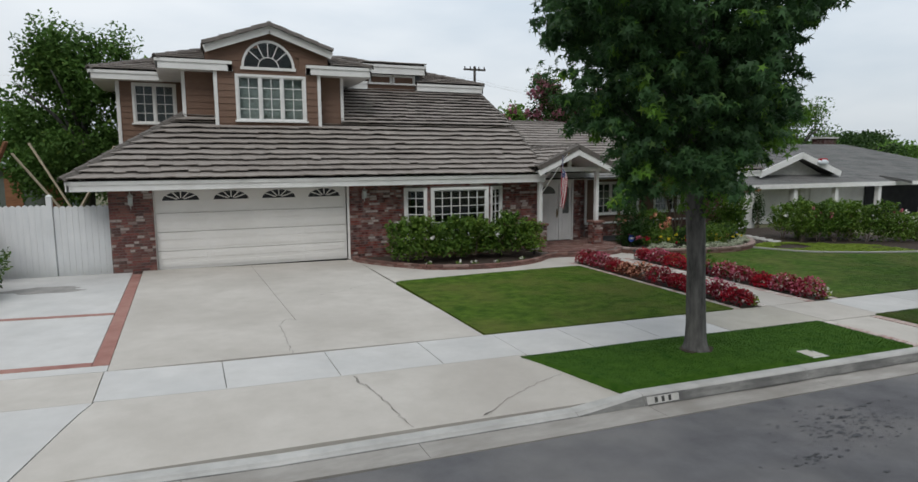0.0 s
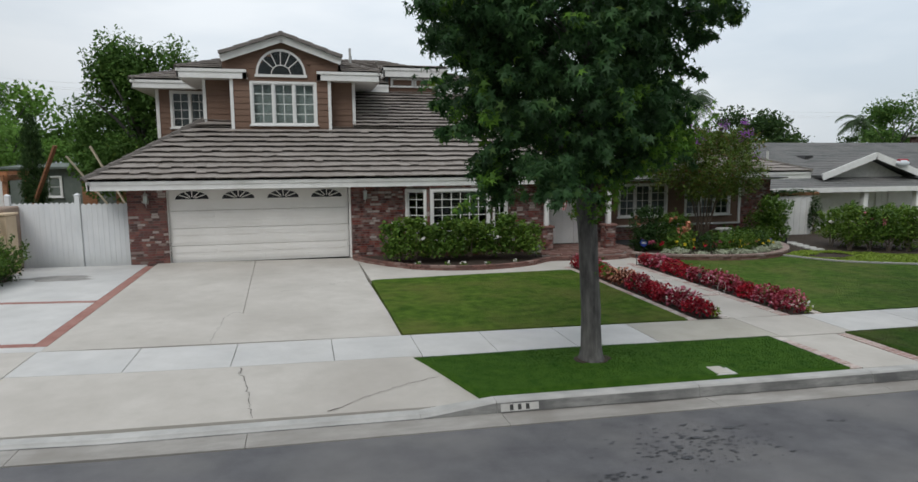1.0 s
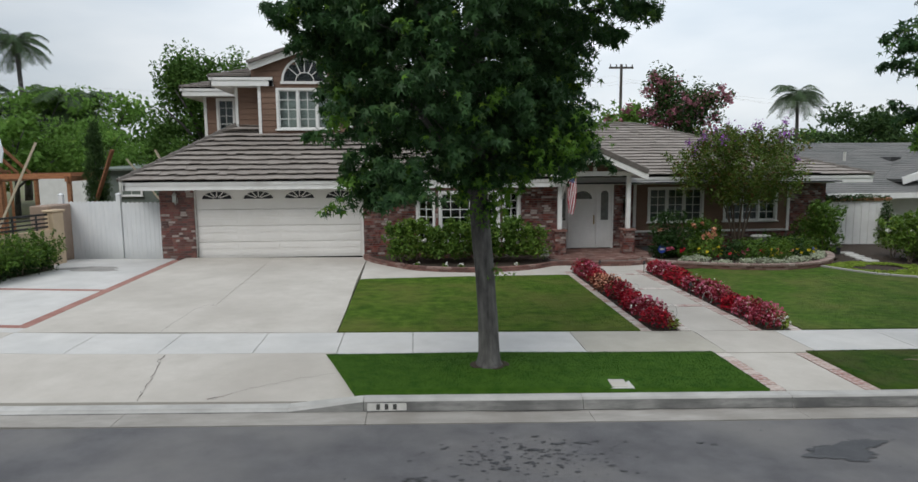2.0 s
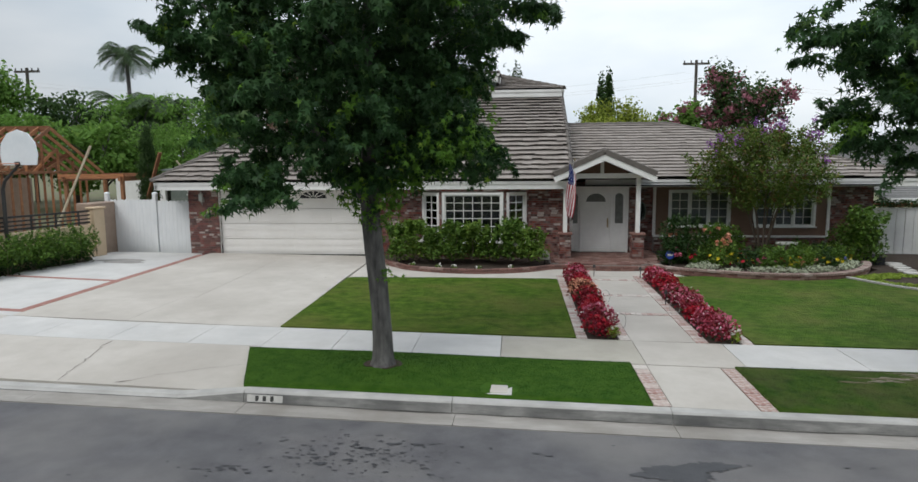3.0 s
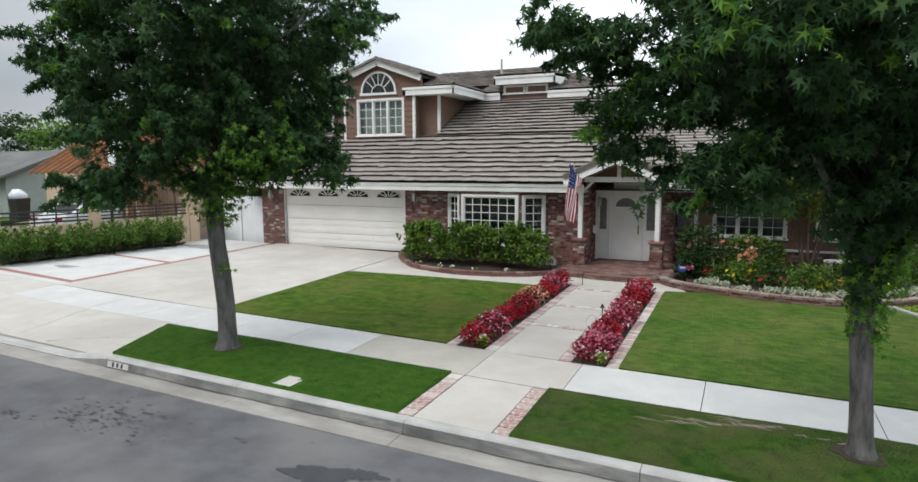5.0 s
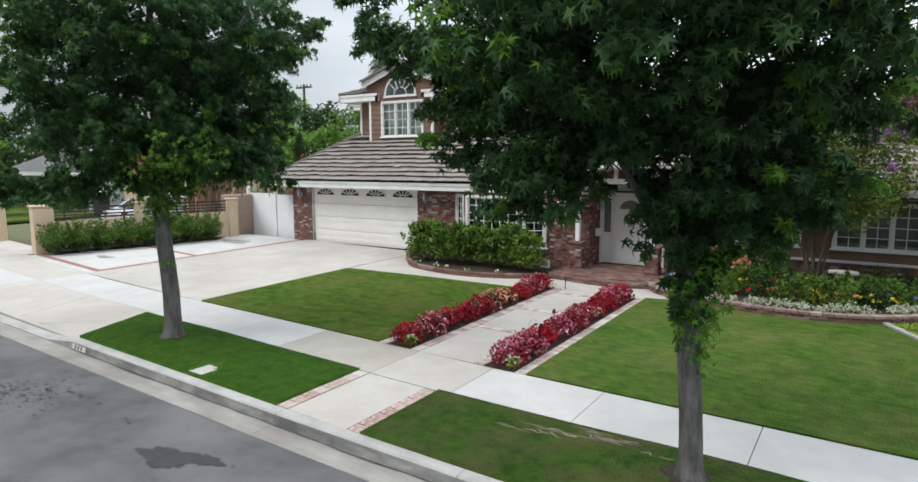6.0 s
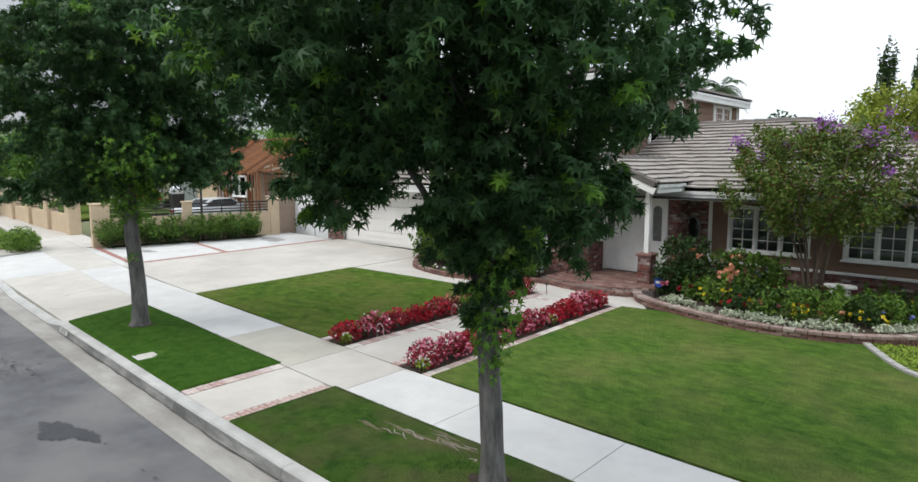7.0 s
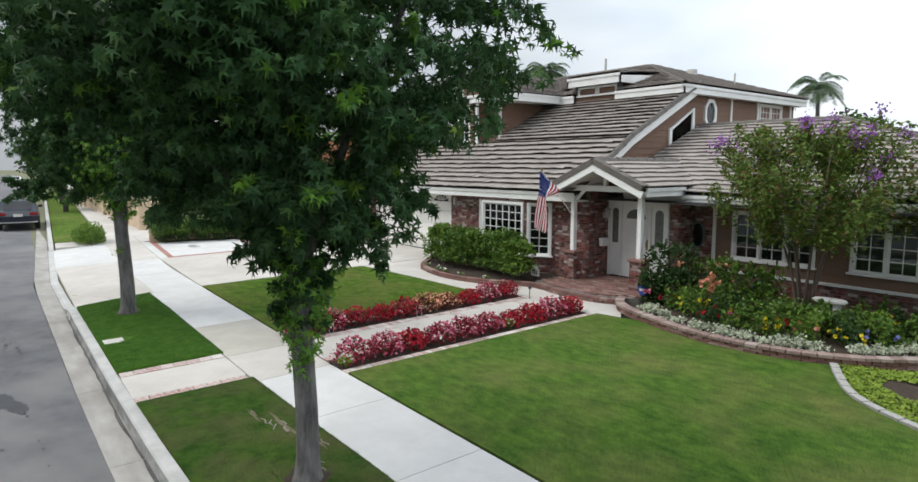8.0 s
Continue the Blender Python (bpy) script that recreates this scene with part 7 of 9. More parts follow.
sweetgum(TREE_A, HABIT_A, 820, 62, 0.148, 7.6, 5, "young sweetgum street tree with dense dark crown", lean=(-0.16, 0.0), sprouts=420, skirt=(2.1, 3.5), flare=0.85, flush=(-0.95, 0.2, 2.5, 3.7, 26), thin=(0.0, 0.9, 5.2), droops=16, boughs=((200, 1.4, 2.0, 3.0, 2.6, 13), (232, 1.5, 2.3, 2.95, 2.75, 13), (208, 1.9, 2.9, 4.4, 4.9, 20), (12, 1.8, 2.9, 4.9, 5.4, 14), (55, 1.9, 3.0, 5.3, 5.8, 14), (30, 1.5, 2.2, 3.4, 3.0, 14), (140, 1.8, 2.4, 5.0, 5.4, 8)), forks=((200, 2.35, ((0.3, 2.9), (0.9, 3.7), (1.6, 4.6), (2.2, 5.2)), 0.07), (30, 2.5, ((0.25, 3.1), (0.7, 4.1), (1.3, 5.2), (1.9, 6.0)), 0.075)))
sweetgum(TREE_B, HABIT_B, 1150, 62, 0.122, 8.0, 8, "large sweetgum street tree with drooping dense crown", lean=(-0.05, 0.02), sprouts=300, skirt=(1.35, 2.5), flare=0.24, lop=0.13, boughs=((194, 1.9, 3.7, 4.1, 4.9, 40), (184, 1.6, 3.0, 3.35, 3.75, 22), (210, 1.2, 2.1, 3.3, 3.15, 14), (226, 1.1, 1.9, 3.25, 3.1, 10), (40, 0.6, 1.0, 2.7, 2.5, 6)), droops=20, lee=(-1.2, 0.9), forks=((222, 2.05, ((0.25, 2.45), (0.6, 3.0), (1.1, 3.8), (1.7, 4.8)), 0.06), (40, 2.2, ((0.2, 2.8), (0.6, 3.8), (1.2, 5.0), (1.9, 5.9)), 0.07)))
rg = np.random.default_rng(3)
for (tx, ty), hh in ((TREE_A, 1.55), (TREE_B, 1.45)):
    tw = thing("trunk_sprout", (tx + 0.02, ty, gz(tx, ty) + hh), "small leafy sprout growing on the trunk", "sprout", "trunk sprouts")
    p = np.array([tx + 0.1, ty - 0.12, gz(tx, ty) + hh]) + rg.normal(0, 0.07, (22, 3))
    scatter("leaves", p, STAR, (0.04, 0.065), M_LEAF_YOUNG, tw, rg, 0.6, 0.4, 0.3)


def bush(name, label, category, c, rad, n, size, material, seed, shape=OVAL, zmin=None, group="", droop=0.2, stems=True, shell=0.45, amp=0.22, flowers=(), up=0.6, shoots=0):
    """Leafy shrub; flowers: (material, count, petals, radius, petal size, top share)."""
    rg = np.random.default_rng(seed)
    base = gz(c[0], c[1]) if zmin is None else zmin
    t = thing(name, (c[0], c[1], base), label, category, group)
    if stems:
        for k in range(4):
            a = k * 1.57 + seed
            g = Geo().tube([(c[0] + 0.04 * math.cos(a), c[1] + 0.04 * math.sin(a), base - 0.03), (c[0] + rad[0] * 0.3 * math.cos(a), c[1] + rad[1] * 0.3 * math.sin(a), c[2]), (c[0] + rad[0] * 0.6 * math.cos(a), c[1] + rad[1] * 0.6 * math.sin(a), c[2] + rad[2] * 0.5)], [0.016, 0.011, 0.004], 5)
            part("stem", g, M_TWIG, t)
    p = lumpy(rg, n, c, rad, shell, amp=amp, zmin=base)
    for k in range(shoots):
        a, q = rg.uniform(0, 6.283), rg.uniform(0, 0.85)
        foot = np.array([c[0] + rad[0] * q * math.cos(a), c[1] + rad[1] * q * math.sin(a), c[2] + rad[2] * math.sqrt(1 - q * q) * 0.8])
        f = rg.uniform(0, 1, 26)[:, None]
        p = np.concatenate([p, foot + f * np.array([0.12 * math.cos(a), 0.12 * math.sin(a), rg.uniform(0.16, 0.36)]) + rg.normal(0, 0.03, (26, 3))])
    scatter("leaves", p, shape, size, material, t, rg, droop, up, 0.15)
    for fm, cnt, pet, fr, ps, top in flowers:
        q = lumpy(rg, cnt * 6, c, [a * 1.02 for a in rad], 0.12, amp=amp, zmin=base)
        q = q[q[:, 2] > c[2] + rad[2] * (top - 0.5)][:cnt]
        pp = np.repeat(q, pet, axis=0) + rg.normal(0, fr * 0.5, (len(q) * pet, 3))
        scatter("blossom", pp, PETAL, (ps * 0.7, ps * 1.2), fm, t, rg, 0.0, 0.4, 0.2)
    return t


# bay hedge with white roses
for k in range(8):
    x = 4.72 + k * 0.58
    bush("rose_bush", "leafy green rose bush with a few white blooms", "bush", (x, 16.95 - 0.12 * math.sin(k * 1.1) - 0.12 * (k in (3, 4, 5)), 0.88 + 0.07 * math.sin(k * 2.3)), (0.52 + 0.1 * math.sin(k * 1.7), 0.56, 0.52 + 0.1 * math.sin(k * 2.3) - 0.05 * (k in (0, 7))), 1350, (0.035, 0.07), M_SHRUB if k % 3 == 1 else M_ROSELEAF, 40 + k, amp=0.8, shell=0.65, shoots=34, group="roses under the bay", zmin=0.5, flowers=((M_WHITEP, 1 + k % 2, 9, 0.05, 0.045, 0.75),))
for x, y in ((4.45, 16.75), (4.6, 16.95)):
    bush("tall_rose_stem", "tall rose stem with white bloom", "bush", (x + 0.35, y + 0.2, 1.45), (0.14, 0.14, 0.3), 60, (0.03, 0.05), M_SHRUB, 60, group="tall roses", zmin=0.9, stems=False, flowers=((M_WHITEP, 2, 9, 0.05, 0.045, 0.7),))
flat("planter_soil", [(3.75, 18.3), (3.85, 17.7), (4.8, 16.5), (5.4, 16.0), (6.3, 15.75), (7.1, 15.68), (8.0, 15.85), (8.7, 16.17), (9.3, 16.75), (9.3, 18.35)], 0.06, M_SOIL, "dark mulch in the planter under the bay window", "soil")
for x, y in ((5.3, 16.15), (6.1, 15.95), (6.55, 15.9), (7.3, 15.92), (8.2, 16.1)):
    bush("small_flower", "tiny white flower at the planter edge", "flower", (x, y, gz(x, y) + 0.13), (0.1, 0.1, 0.07), 60, (0.02, 0.035), M_SHRUB, int(x * 10), group="planter flowers", stems=False, flowers=((M_WHITEP, 2, 6, 0.03, 0.03, 0.5),))


# curved brick edgings
def curve_pts(pts, step):
    """Even steps along a smooth curve through plan points."""
    fine = []
    P = [Vector((*p, 0)) for p in pts]
    for i in range(len(P) - 1):
        a, b, c, d = P[max(0, i - 1)], P[i], P[i + 1], P[min(len(P) - 1, i + 2)]
        for k in range(24):
            t = k / 24
            fine.append(0.5 * ((2 * b) + (c - a) * t + (2 * a - 5 * b + 4 * c - d) * t * t + (-a + 3 * b - 3 * c + d) * t ** 3))
    fine.append(P[-1])
    out, acc = [fine[0]], 0.0
    for p, q in zip(fine, fine[1:]):
        acc += (q - p).length
        if acc >= step:
            out.append(q)
            acc = 0.0
    return out


cap_me = Geo().box(-0.5, 0.5, -0.5, 0.5, -0.5, 0.5).mesh("cap_brick", M_CAPBRICK, bevel=0.04)
edge_me = Geo().box(-0.5, 0.5, -0.5, 0.5, -0.5, 0.5).mesh("edging_brick", M_PAVER_RED, bevel=0.04)


def curb_wall(name, label, pts, courses, h, width, cap, step=0.21, dz=0.0):
    st = thing(name, (*pts[len(pts) // 2], gz(*pts[0])), label, "wall", kind="structure")
    c = curve_pts(pts, step)
    r = random.Random(4)
    for k in range(courses):
        for i in range(len(c) - 1):
            p, q = (c[i], c[i + 1]) if k % 2 == 0 or i + 2 >= len(c) else ((c[i] + c[i + 1]) / 2, (c[i + 1] + c[i + 2]) / 2)
            d = q - p
            z = gz(p.x, p.y) + dz + h * (k + 0.5)
            m = Matrix.Translation(((p.x + q.x) / 2, (p.y + q.y) / 2, z)) @ Matrix.Rotation(math.atan2(d.y, d.x) + r.uniform(-0.02, 0.02), 4, "Z")
            last = cap and k == courses - 1
            piece("edging_brick", cap_me if last else edge_me, m @ Matrix.Diagonal((d.length - 0.01, width + (0.05 if last else r.uniform(-0.012, 0.012)), h - 0.008, 1)), st)
    return st


curb_wall("planter_edging", "low curved red brick edging of the planter", [(3.7, 18.3), (3.72, 17.9), (4.1, 17.2), (4.75, 16.45), (5.3, 15.95), (6.2, 15.68), (7.1, 15.6), (8.0, 15.78), (8.75, 16.12), (9.35, 16.6), (9.95, 16.68), (10.5, 16.56), (11.3, 16.54), (12.0, 16.7), (12.45, 16.95)], 2, 0.07, 0.15, False)
curb_wall("bed_wall", "curved red brick retaining wall of the flower bed", BEDWALL, 3, 0.066, 0.16, True)
stone_me = Geo().box(-0.5, 0.5, -0.5, 0.5, -0.5, 0.5).mesh("edging_stone", M_EDGESTONE, bevel=0.05)
st = thing("lawn_edging", (18.2, 14.9, 0.1), "curved pale stone lawn edging", "edging", kind="structure")
cp = curve_pts(EDGE, 0.3)
for i in range(len(cp) - 1):
    d = cp[i + 1] - cp[i]
    piece("edging_stone", stone_me, Matrix.Translation(((cp[i].x + cp[i + 1].x) / 2, (cp[i].y + cp[i + 1].y) / 2, gz(cp[i].x, cp[i].y) + 0.02)) @ Matrix.Rotation(math.atan2(d.y, d.x), 4, "Z") @ Matrix.Diagonal((d.length - 0.012, 0.13, 0.1, 1)), st)
BED = [(x + 0.02, y + 0.1) for x, y in BEDWALL[2:]] + [(19.0, 19.85), (12.98, 19.85), (12.98, 17.7)]
flat("bed_soil", BED, 0.14, M_SOIL, "dark mulch of the raised front bed", "soil", thick=0.2)
flat("side_soil", [(19.1, 17.0), (21.8, 16.6), (26, 15.8), (26, 21.2), (19.1, 21.2)], 0.0, M_SOIL, "dark soil beside the house", "soil")
flat("groundcover_soil", EDGE + [(26, 16.0), (21.8, 16.8), (19.0, 17.6), (18.3, 16.9), (17.75, 16.4)], 0.005, M_SOIL, "soil under the groundcover", "soil", thick=0.05)

# begonia rows
BEG = {"burgundy": (M_BEGLEAF, M_RED, "burgundy begonia clump with red flowers"), "red": (M_RED, M_BEGLEAF, "bright red begonia clump"), "pink": (M_PINK, M_BEGLEAF, "pink and white speckled begonia clump"), "bronze": (M_BRONZE, M_ORANGE, "bronze-leaved begonia clump with reddish flowers")}
LEFT = ["burgundy", "pink", "burgundy", "red", "burgundy", "bronze", "bronze", "red", "pink", "burgundy"]
RIGHT = ["pink", "pink", "red", "pink", "pink", "pink", "red", "red", "pink", "burgundy"]


def begonia(kind_, x, y, seed, s=1.0):
    rg = np.random.default_rng(seed)
    la, lb, lab = BEG[kind_]
    z = gz(x, y)
    t = thing("begonia", (x, y, z), lab + " beside the path", "flower", "begonias along the path")
    c, rad = (x, y, z + 0.13 * s), (0.34 * s, 0.38 * s, 0.3 * s)
    p = lumpy(rg, 620, c, rad, 0.3, amp=0.3, zmin=z)
    scatter("leaves", p, OVAL, (0.028, 0.05), la if kind_ != "pink" else M_BEGLEAF, t, rg, 0.1, 0.6, 0.2)
    scatter("blossom", lumpy(rg, 330, c, [a * 1.06 for a in rad], 0.15, amp=0.3, zmin=z + 0.05), PETAL, (0.016, 0.034), lb if kind_ != "pink" else M_PINK, t, rg, 0, 0.5, 0.2)
    if kind_ in ("pink", "burgundy"):
        scatter("pale_blossom", lumpy(rg, 38 if kind_ == "pink" else 30, c, [a * 1.08 for a in rad], 0.1, amp=0.3, zmin=z + 0.05), PETAL, (0.014, 0.028), M_WHITEP if kind_ == "pink" else M_PINK, t, rg, 0, 0.5, 0.2)
    scatter("green_leaves", lumpy(rg, 60, c, rad, 0.5, zmin=z), OVAL, (0.03, 0.05), M_SHRUB_DARK, t, rg, 0.1, 0.5, 0.2)


for row, (x, kinds) in enumerate(((9.94, LEFT), (12.08, RIGHT))):
    for k, kd in enumerate(kinds):
        begonia(kd, x + 0.03 * math.sin(k * 2.1), 9.72 + k * 0.62, 100 + row * 20 + k, 0.92 + 0.1 * math.sin(k * 1.7 + row))
for x, y in ((10.12, 9.5), (12.25, 9.46), (12.2, 13.3)):
    bush("white_begonia", "small pale green begonia with white flowers", "flower", (x, y, gz(x, y) + 0.12), (0.14, 0.13, 0.13), 150, (0.025, 0.04), M_LIME, int(x * 7), group="begonias along the path", stems=False, flowers=((M_WHITEP, 12, 4, 0.02, 0.02, 0.5),))
# small wire hoops and stake lights by the path
for x, y in ((10.36, 10.15), (10.36, 12.3), (11.68, 11.4)):
    z = gz(x, y)
    solo("wire_hoop", Geo().tube([(x + 0.11 * math.cos(a), y, z + 0.16 + 0.16 * math.sin(a)) for a in (-1.2, -0.6, 0.0, 0.5, 1.0, 1.57, 2.14, 2.64, 3.14, 3.74, 4.34)], 0.005, 5), M_LANTERN, "thin wire hoop at the edge of the path", "hoop", "path hoops")
for x, y in ((11.7, 12.3), (10.5, 15.6), (11.72, 15.4)):
    solo("garden_light", Geo().tube([(x, y, gz(x, y) - 0.02), (x, y, gz(x, y) + 0.3)], 0.01, 6).tube([(x, y, gz(x, y) + 0.26), (x, y, gz(x, y) + 0.34)], [0.05, 0.02], 8), M_IRON, "small dark path light on a stake", "garden light", "path lights")

# raised bed planting
cb = curve_pts(BEDWALL, 0.33)
k = 0
for p, q in zip(cb[4:-3], cb[5:-2]):
    d = (q - p).normalized()
    inw = Vector((-d.y, d.x, 0))
    c = p + inw * 0.32
    if k % 9 != 4:
        w = 0.215 + 0.06 * math.sin(k * 2.7)
        bush("dusty_miller", "silvery white dusty miller at the bed edge", "plant", (c.x + 0.05 * math.sin(k * 5.1), c.y + 0.06 * math.cos(k * 3.3), gz(c.x, c.y) + 0.2 + 0.03 * math.sin(k * 1.9)), (w, w * 0.95, 0.12 + 0.05 * math.sin(k * 1.3)), int(1350 * w), (0.02, 0.045), M_DUSTY, 300 + k, group="dusty miller row", zmin=gz(c.x, c.y) + 0.13, stems=False, amp=0.5)
    k += 1
BLO = [M_RED, M_YELLOW, M_RED, M_PINK, M_YELLOW, M_ORANGE, M_RED, M_BLUEP, M_YELLOW]
spots_ = [(13.7, 17.0), (14.3, 16.85), (14.9, 16.6), (15.5, 16.5), (16.1, 16.55), (16.7, 16.75), (17.3, 17.05), (17.8, 17.5), (18.2, 17.95), (14.6, 17.4), (15.3, 17.25), (16.0, 17.3), (16.7, 17.5), (17.3, 17.9), (17.8, 18.4), (15.2, 18.0), (17.2, 18.7), (14.4, 18.1), (18.2, 18.9), (13.5, 17.6)]
for k, (x, y) in enumerate(spots_):
    z = gz(x, y) + 0.14
    col = M_YELLOW if (x > 16.6 and k % 2 == 0) else BLO[k % len(BLO)]
    bush("flowering_plant", "green bedding plant with " + {M_RED: "red", M_YELLOW: "yellow", M_PINK: "pink", M_ORANGE: "coral", M_BLUEP: "blue"}[col] + " flowers in the raised bed", "plant", (x, y, z + 0.14 + 0.04 * math.sin(k * 2.3)), (0.34, 0.32, 0.22 + 0.06 * math.sin(k * 1.7)), 520, (0.025, 0.055), (M_ROSELEAF, M_SHRUB, M_SHRUB_DARK, M_ROSELEAF)[k % 4], 400 + k, amp=0.6, shell=0.7, shoots=9, group="bedding plants", zmin=z, flowers=((col, 6 if col == M_YELLOW else 5, 7, 0.035, 0.036, 0.62),))
for k, (x, y, zc, rx_, ry_, rz_, fl) in enumerate(((13.35, 17.55, 0.95, 0.75, 0.65, 0.72, M_ORANGE), (14.3, 17.75, 0.85, 0.6, 0.6, 0.55, M_ORANGE), (13.0, 17.25, 0.6, 0.4, 0.35, 0.32, M_PINK), (14.95, 18.5, 0.75, 0.5, 0.5, 0.45, M_BLUEP))):
    bush("rose_bush", "dark leafy rose bush with coral blooms" if fl == M_ORANGE else "leafy bush with a few blooms in the raised bed", "bush", (x, y, zc), (rx_, ry_, rz_), int(2600 * rx_), (0.035, 0.06), M_ROSELEAF if k % 2 else M_SHRUB_DARK, 450 + k, shoots=20, amp=0.65, shell=0.65, group="roses in the raised bed", zmin=0.3, flowers=((fl, 5, 11, 0.045, 0.042, 0.6),))
rz = thing("rose_cluster", (14.5, 17.15, 0.5), "cluster of coral roses above the bed", "flower")
rg = np.random.default_rng(5)
q = np.array([(14.5 + a, 17.15 + b, 1.0 + c) for a, b, c in ((0, 0, 0), (0.12, 0.02, 0.08), (-0.1, 0, 0.1), (0.05, -0.05, 0.2), (-0.05, 0.04, -0.1))])
scatter("blossom", np.repeat(q, 16, axis=0) + rg.normal(0, 0.035, (80, 3)), PETAL, (0.03, 0.055), M_ORANGE, rz, rg)
part("stem", Geo().tube([(14.5, 17.2, 0.35), (14.5, 17.15, 1.0)], [0.012, 0.006], 5), M_TWIG, rz)
bush("corner_shrub", "tall leafy green shrub at the house corner", "bush", (19.0, 18.6, 1.05), (0.85, 0.7, 0.82), 3000, (0.04, 0.085), M_ROSELEAF, 470, zmin=0.15, shoots=22, amp=0.55, shell=0.55)
for k, (x, y) in enumerate(((16.25, 17.45), (16.7, 17.35), (17.1, 17.55), (15.9, 17.6), (17.5, 17.75))):
    bush("leafy_perennial", "tall green leafy perennial in the raised bed", "plant", (x, y, 0.58), (0.36, 0.28, 0.32), 560, (0.025, 0.06), M_ROSELEAF if k % 2 else M_SHRUB, 480 + k, group="tall perennials", zmin=gz(x, y) + 0.14, amp=0.35)
# pale stone garden seat
seat = thing("stone_bench", (16.65, 18.0, 0.35), "pale stone garden bench half hidden by flowers", "bench")
part("seat_slab", Geo().prism([(16.58 + 0.32 * math.cos(2 * math.pi * k / 20) * (1 + 0.06 * math.sin(3 * k)), 18.0 + 0.19 * math.sin(2 * math.pi * k / 20)) for k in range(20)], 0.86, 0.93), M_STONE, seat, "pale oval stone top", bevel=0.015)
for x in (16.44, 16.72):
    part("leg", Geo().box(x - 0.05, x + 0.05, 17.9, 18.1, 0.36, 0.86), M_STONE, seat, bevel=0.015)

# crape myrtle by the wing
rg = np.random.default_rng(91)
my = thing("crape_myrtle", (15.95, 18.3, 0.4), "multi-stemmed crape myrtle with purple blooms", "tree")
for k in range(9):
    a = k * 0.7 + 0.3
    L = 0.7 + 0.35 * ((k * 37) % 5) / 5
    part("stem", Geo().tube([(15.95 + 0.07 * math.cos(a), 18.3 + 0.07 * math.sin(a), 0.3), (15.95 + 0.2 * math.cos(a), 18.3 + 0.2 * math.sin(a), 1.0), (15.95 + 0.5 * L * math.cos(a), 18.3 + 0.4 * L * math.sin(a), 1.8), (15.95 + 1.2 * L * math.cos(a), 18.3 + 0.9 * L * math.sin(a), 2.9), (15.95 + 1.7 * L * math.cos(a), 18.3 + 1.2 * L * math.sin(a), 4.0)], [0.034, 0.027, 0.021, 0.014, 0.005], 7), M_MYRTLEBARK, my, "smooth slender brown stem", smooth=True)

tips = []
pts = []
for k in range(215):
    a, f = rg.uniform(0, 6.283), rg.uniform(0, 1)
    zc = 2.1 + 2.05 * f
    rr = float(np.interp(zc, [2.0, 2.4, 2.9, 3.35, 3.8, 4.2], [0.8, 1.55, 2.0, 2.0, 1.6, 0.95])) * rg.uniform(0, 1) ** 0.4 * (1 + 0.2 * math.sin(3 * a + 2 * zc) + 0.16 * math.sin(5 * a - 3 * zc))
    cc = np.array([15.95 + rr * math.cos(a), 18.25 + 0.75 * rr * math.sin(a), zc])
    up_ = np.array([math.cos(a) * rr * 0.16, math.sin(a) * rr * 0.13, rg.uniform(0.2, 0.5)])
    q = rg.uniform(-0.6, 1, 88)
    pts.append(cc + q[:, None] * up_ + rg.normal(0, 1, (88, 3)) * np.array([0.11, 0.11, 0.07]) * (1.15 - 0.6 * np.clip(q, 0, 1))[:, None])
    if (rr > 1.3 or zc > 3.3) and zc > 2.6:
        tips.append(cc + up_ * 1.15)
pts = np.concatenate(pts)
br = rg.uniform(0, 1, len(pts)) < 0.1
scatter("crown", pts[~br], OVAL, (0.032, 0.064), M_MYRTLE, my, rg, 0.3, 0.5, 0.15, "green crown flushed with bronze")
scatter("bronze_growth", pts[br], OVAL, (0.034, 0.06), M_BRONZELEAF, my, rg, 0.2, 0.5, 0.15, "bronze young shoots")
tips = np.array([p for p in tips if p[2] > 3.85 - 0.35 * abs(p[0] - 15.9)])[::3][:24]
pp = np.repeat(tips, 60, axis=0) + rg.normal(0, 1, (len(tips) * 60, 3)) * np.array([0.065, 0.065, 0.085])
scatter("blossom", pp, PETAL, (0.014, 0.03), M_PURPLE, my, rg, 0, 0.5, 0.2, "purple flower panicles")

# lime groundcover and the neighbour's rose hedge
gc = thing("groundcover", (19.5, 15.5, 0.1), "bright lime-green creeping groundcover", "plant", kind="stuff")
rg = np.random.default_rng(15)
PG = EDGE[:7] + [(22.5, 15.2), (20.5, 16.3), (19.2, 17.1), (18.4, 16.8), (17.85, 16.3)]
q = rg.uniform((17.4, 13.2), (22.6, 17.2), (30000, 2))
q = np.array([(a, b) for a, b in q if inside(a, b, PG) and math.sin(a * 2.3 + 1.1 * b) + math.sin(b * 3.1 - a) + 0.6 * math.sin(5 * a + 4 * b) > -0.75 - 0.9 * (b < 15.2)])
z = np.array([gz(a, b) + 0.02 + 0.06 * abs(math.sin(a * 3.1) * math.cos(b * 2.7)) * rg.uniform(0.3, 1) for a, b in q])
scatter("groundcover_leaves", np.column_stack([q, z]), OVAL, (0.022, 0.042), M_LIME, gc, rg, 0, 0.9, 0.1)
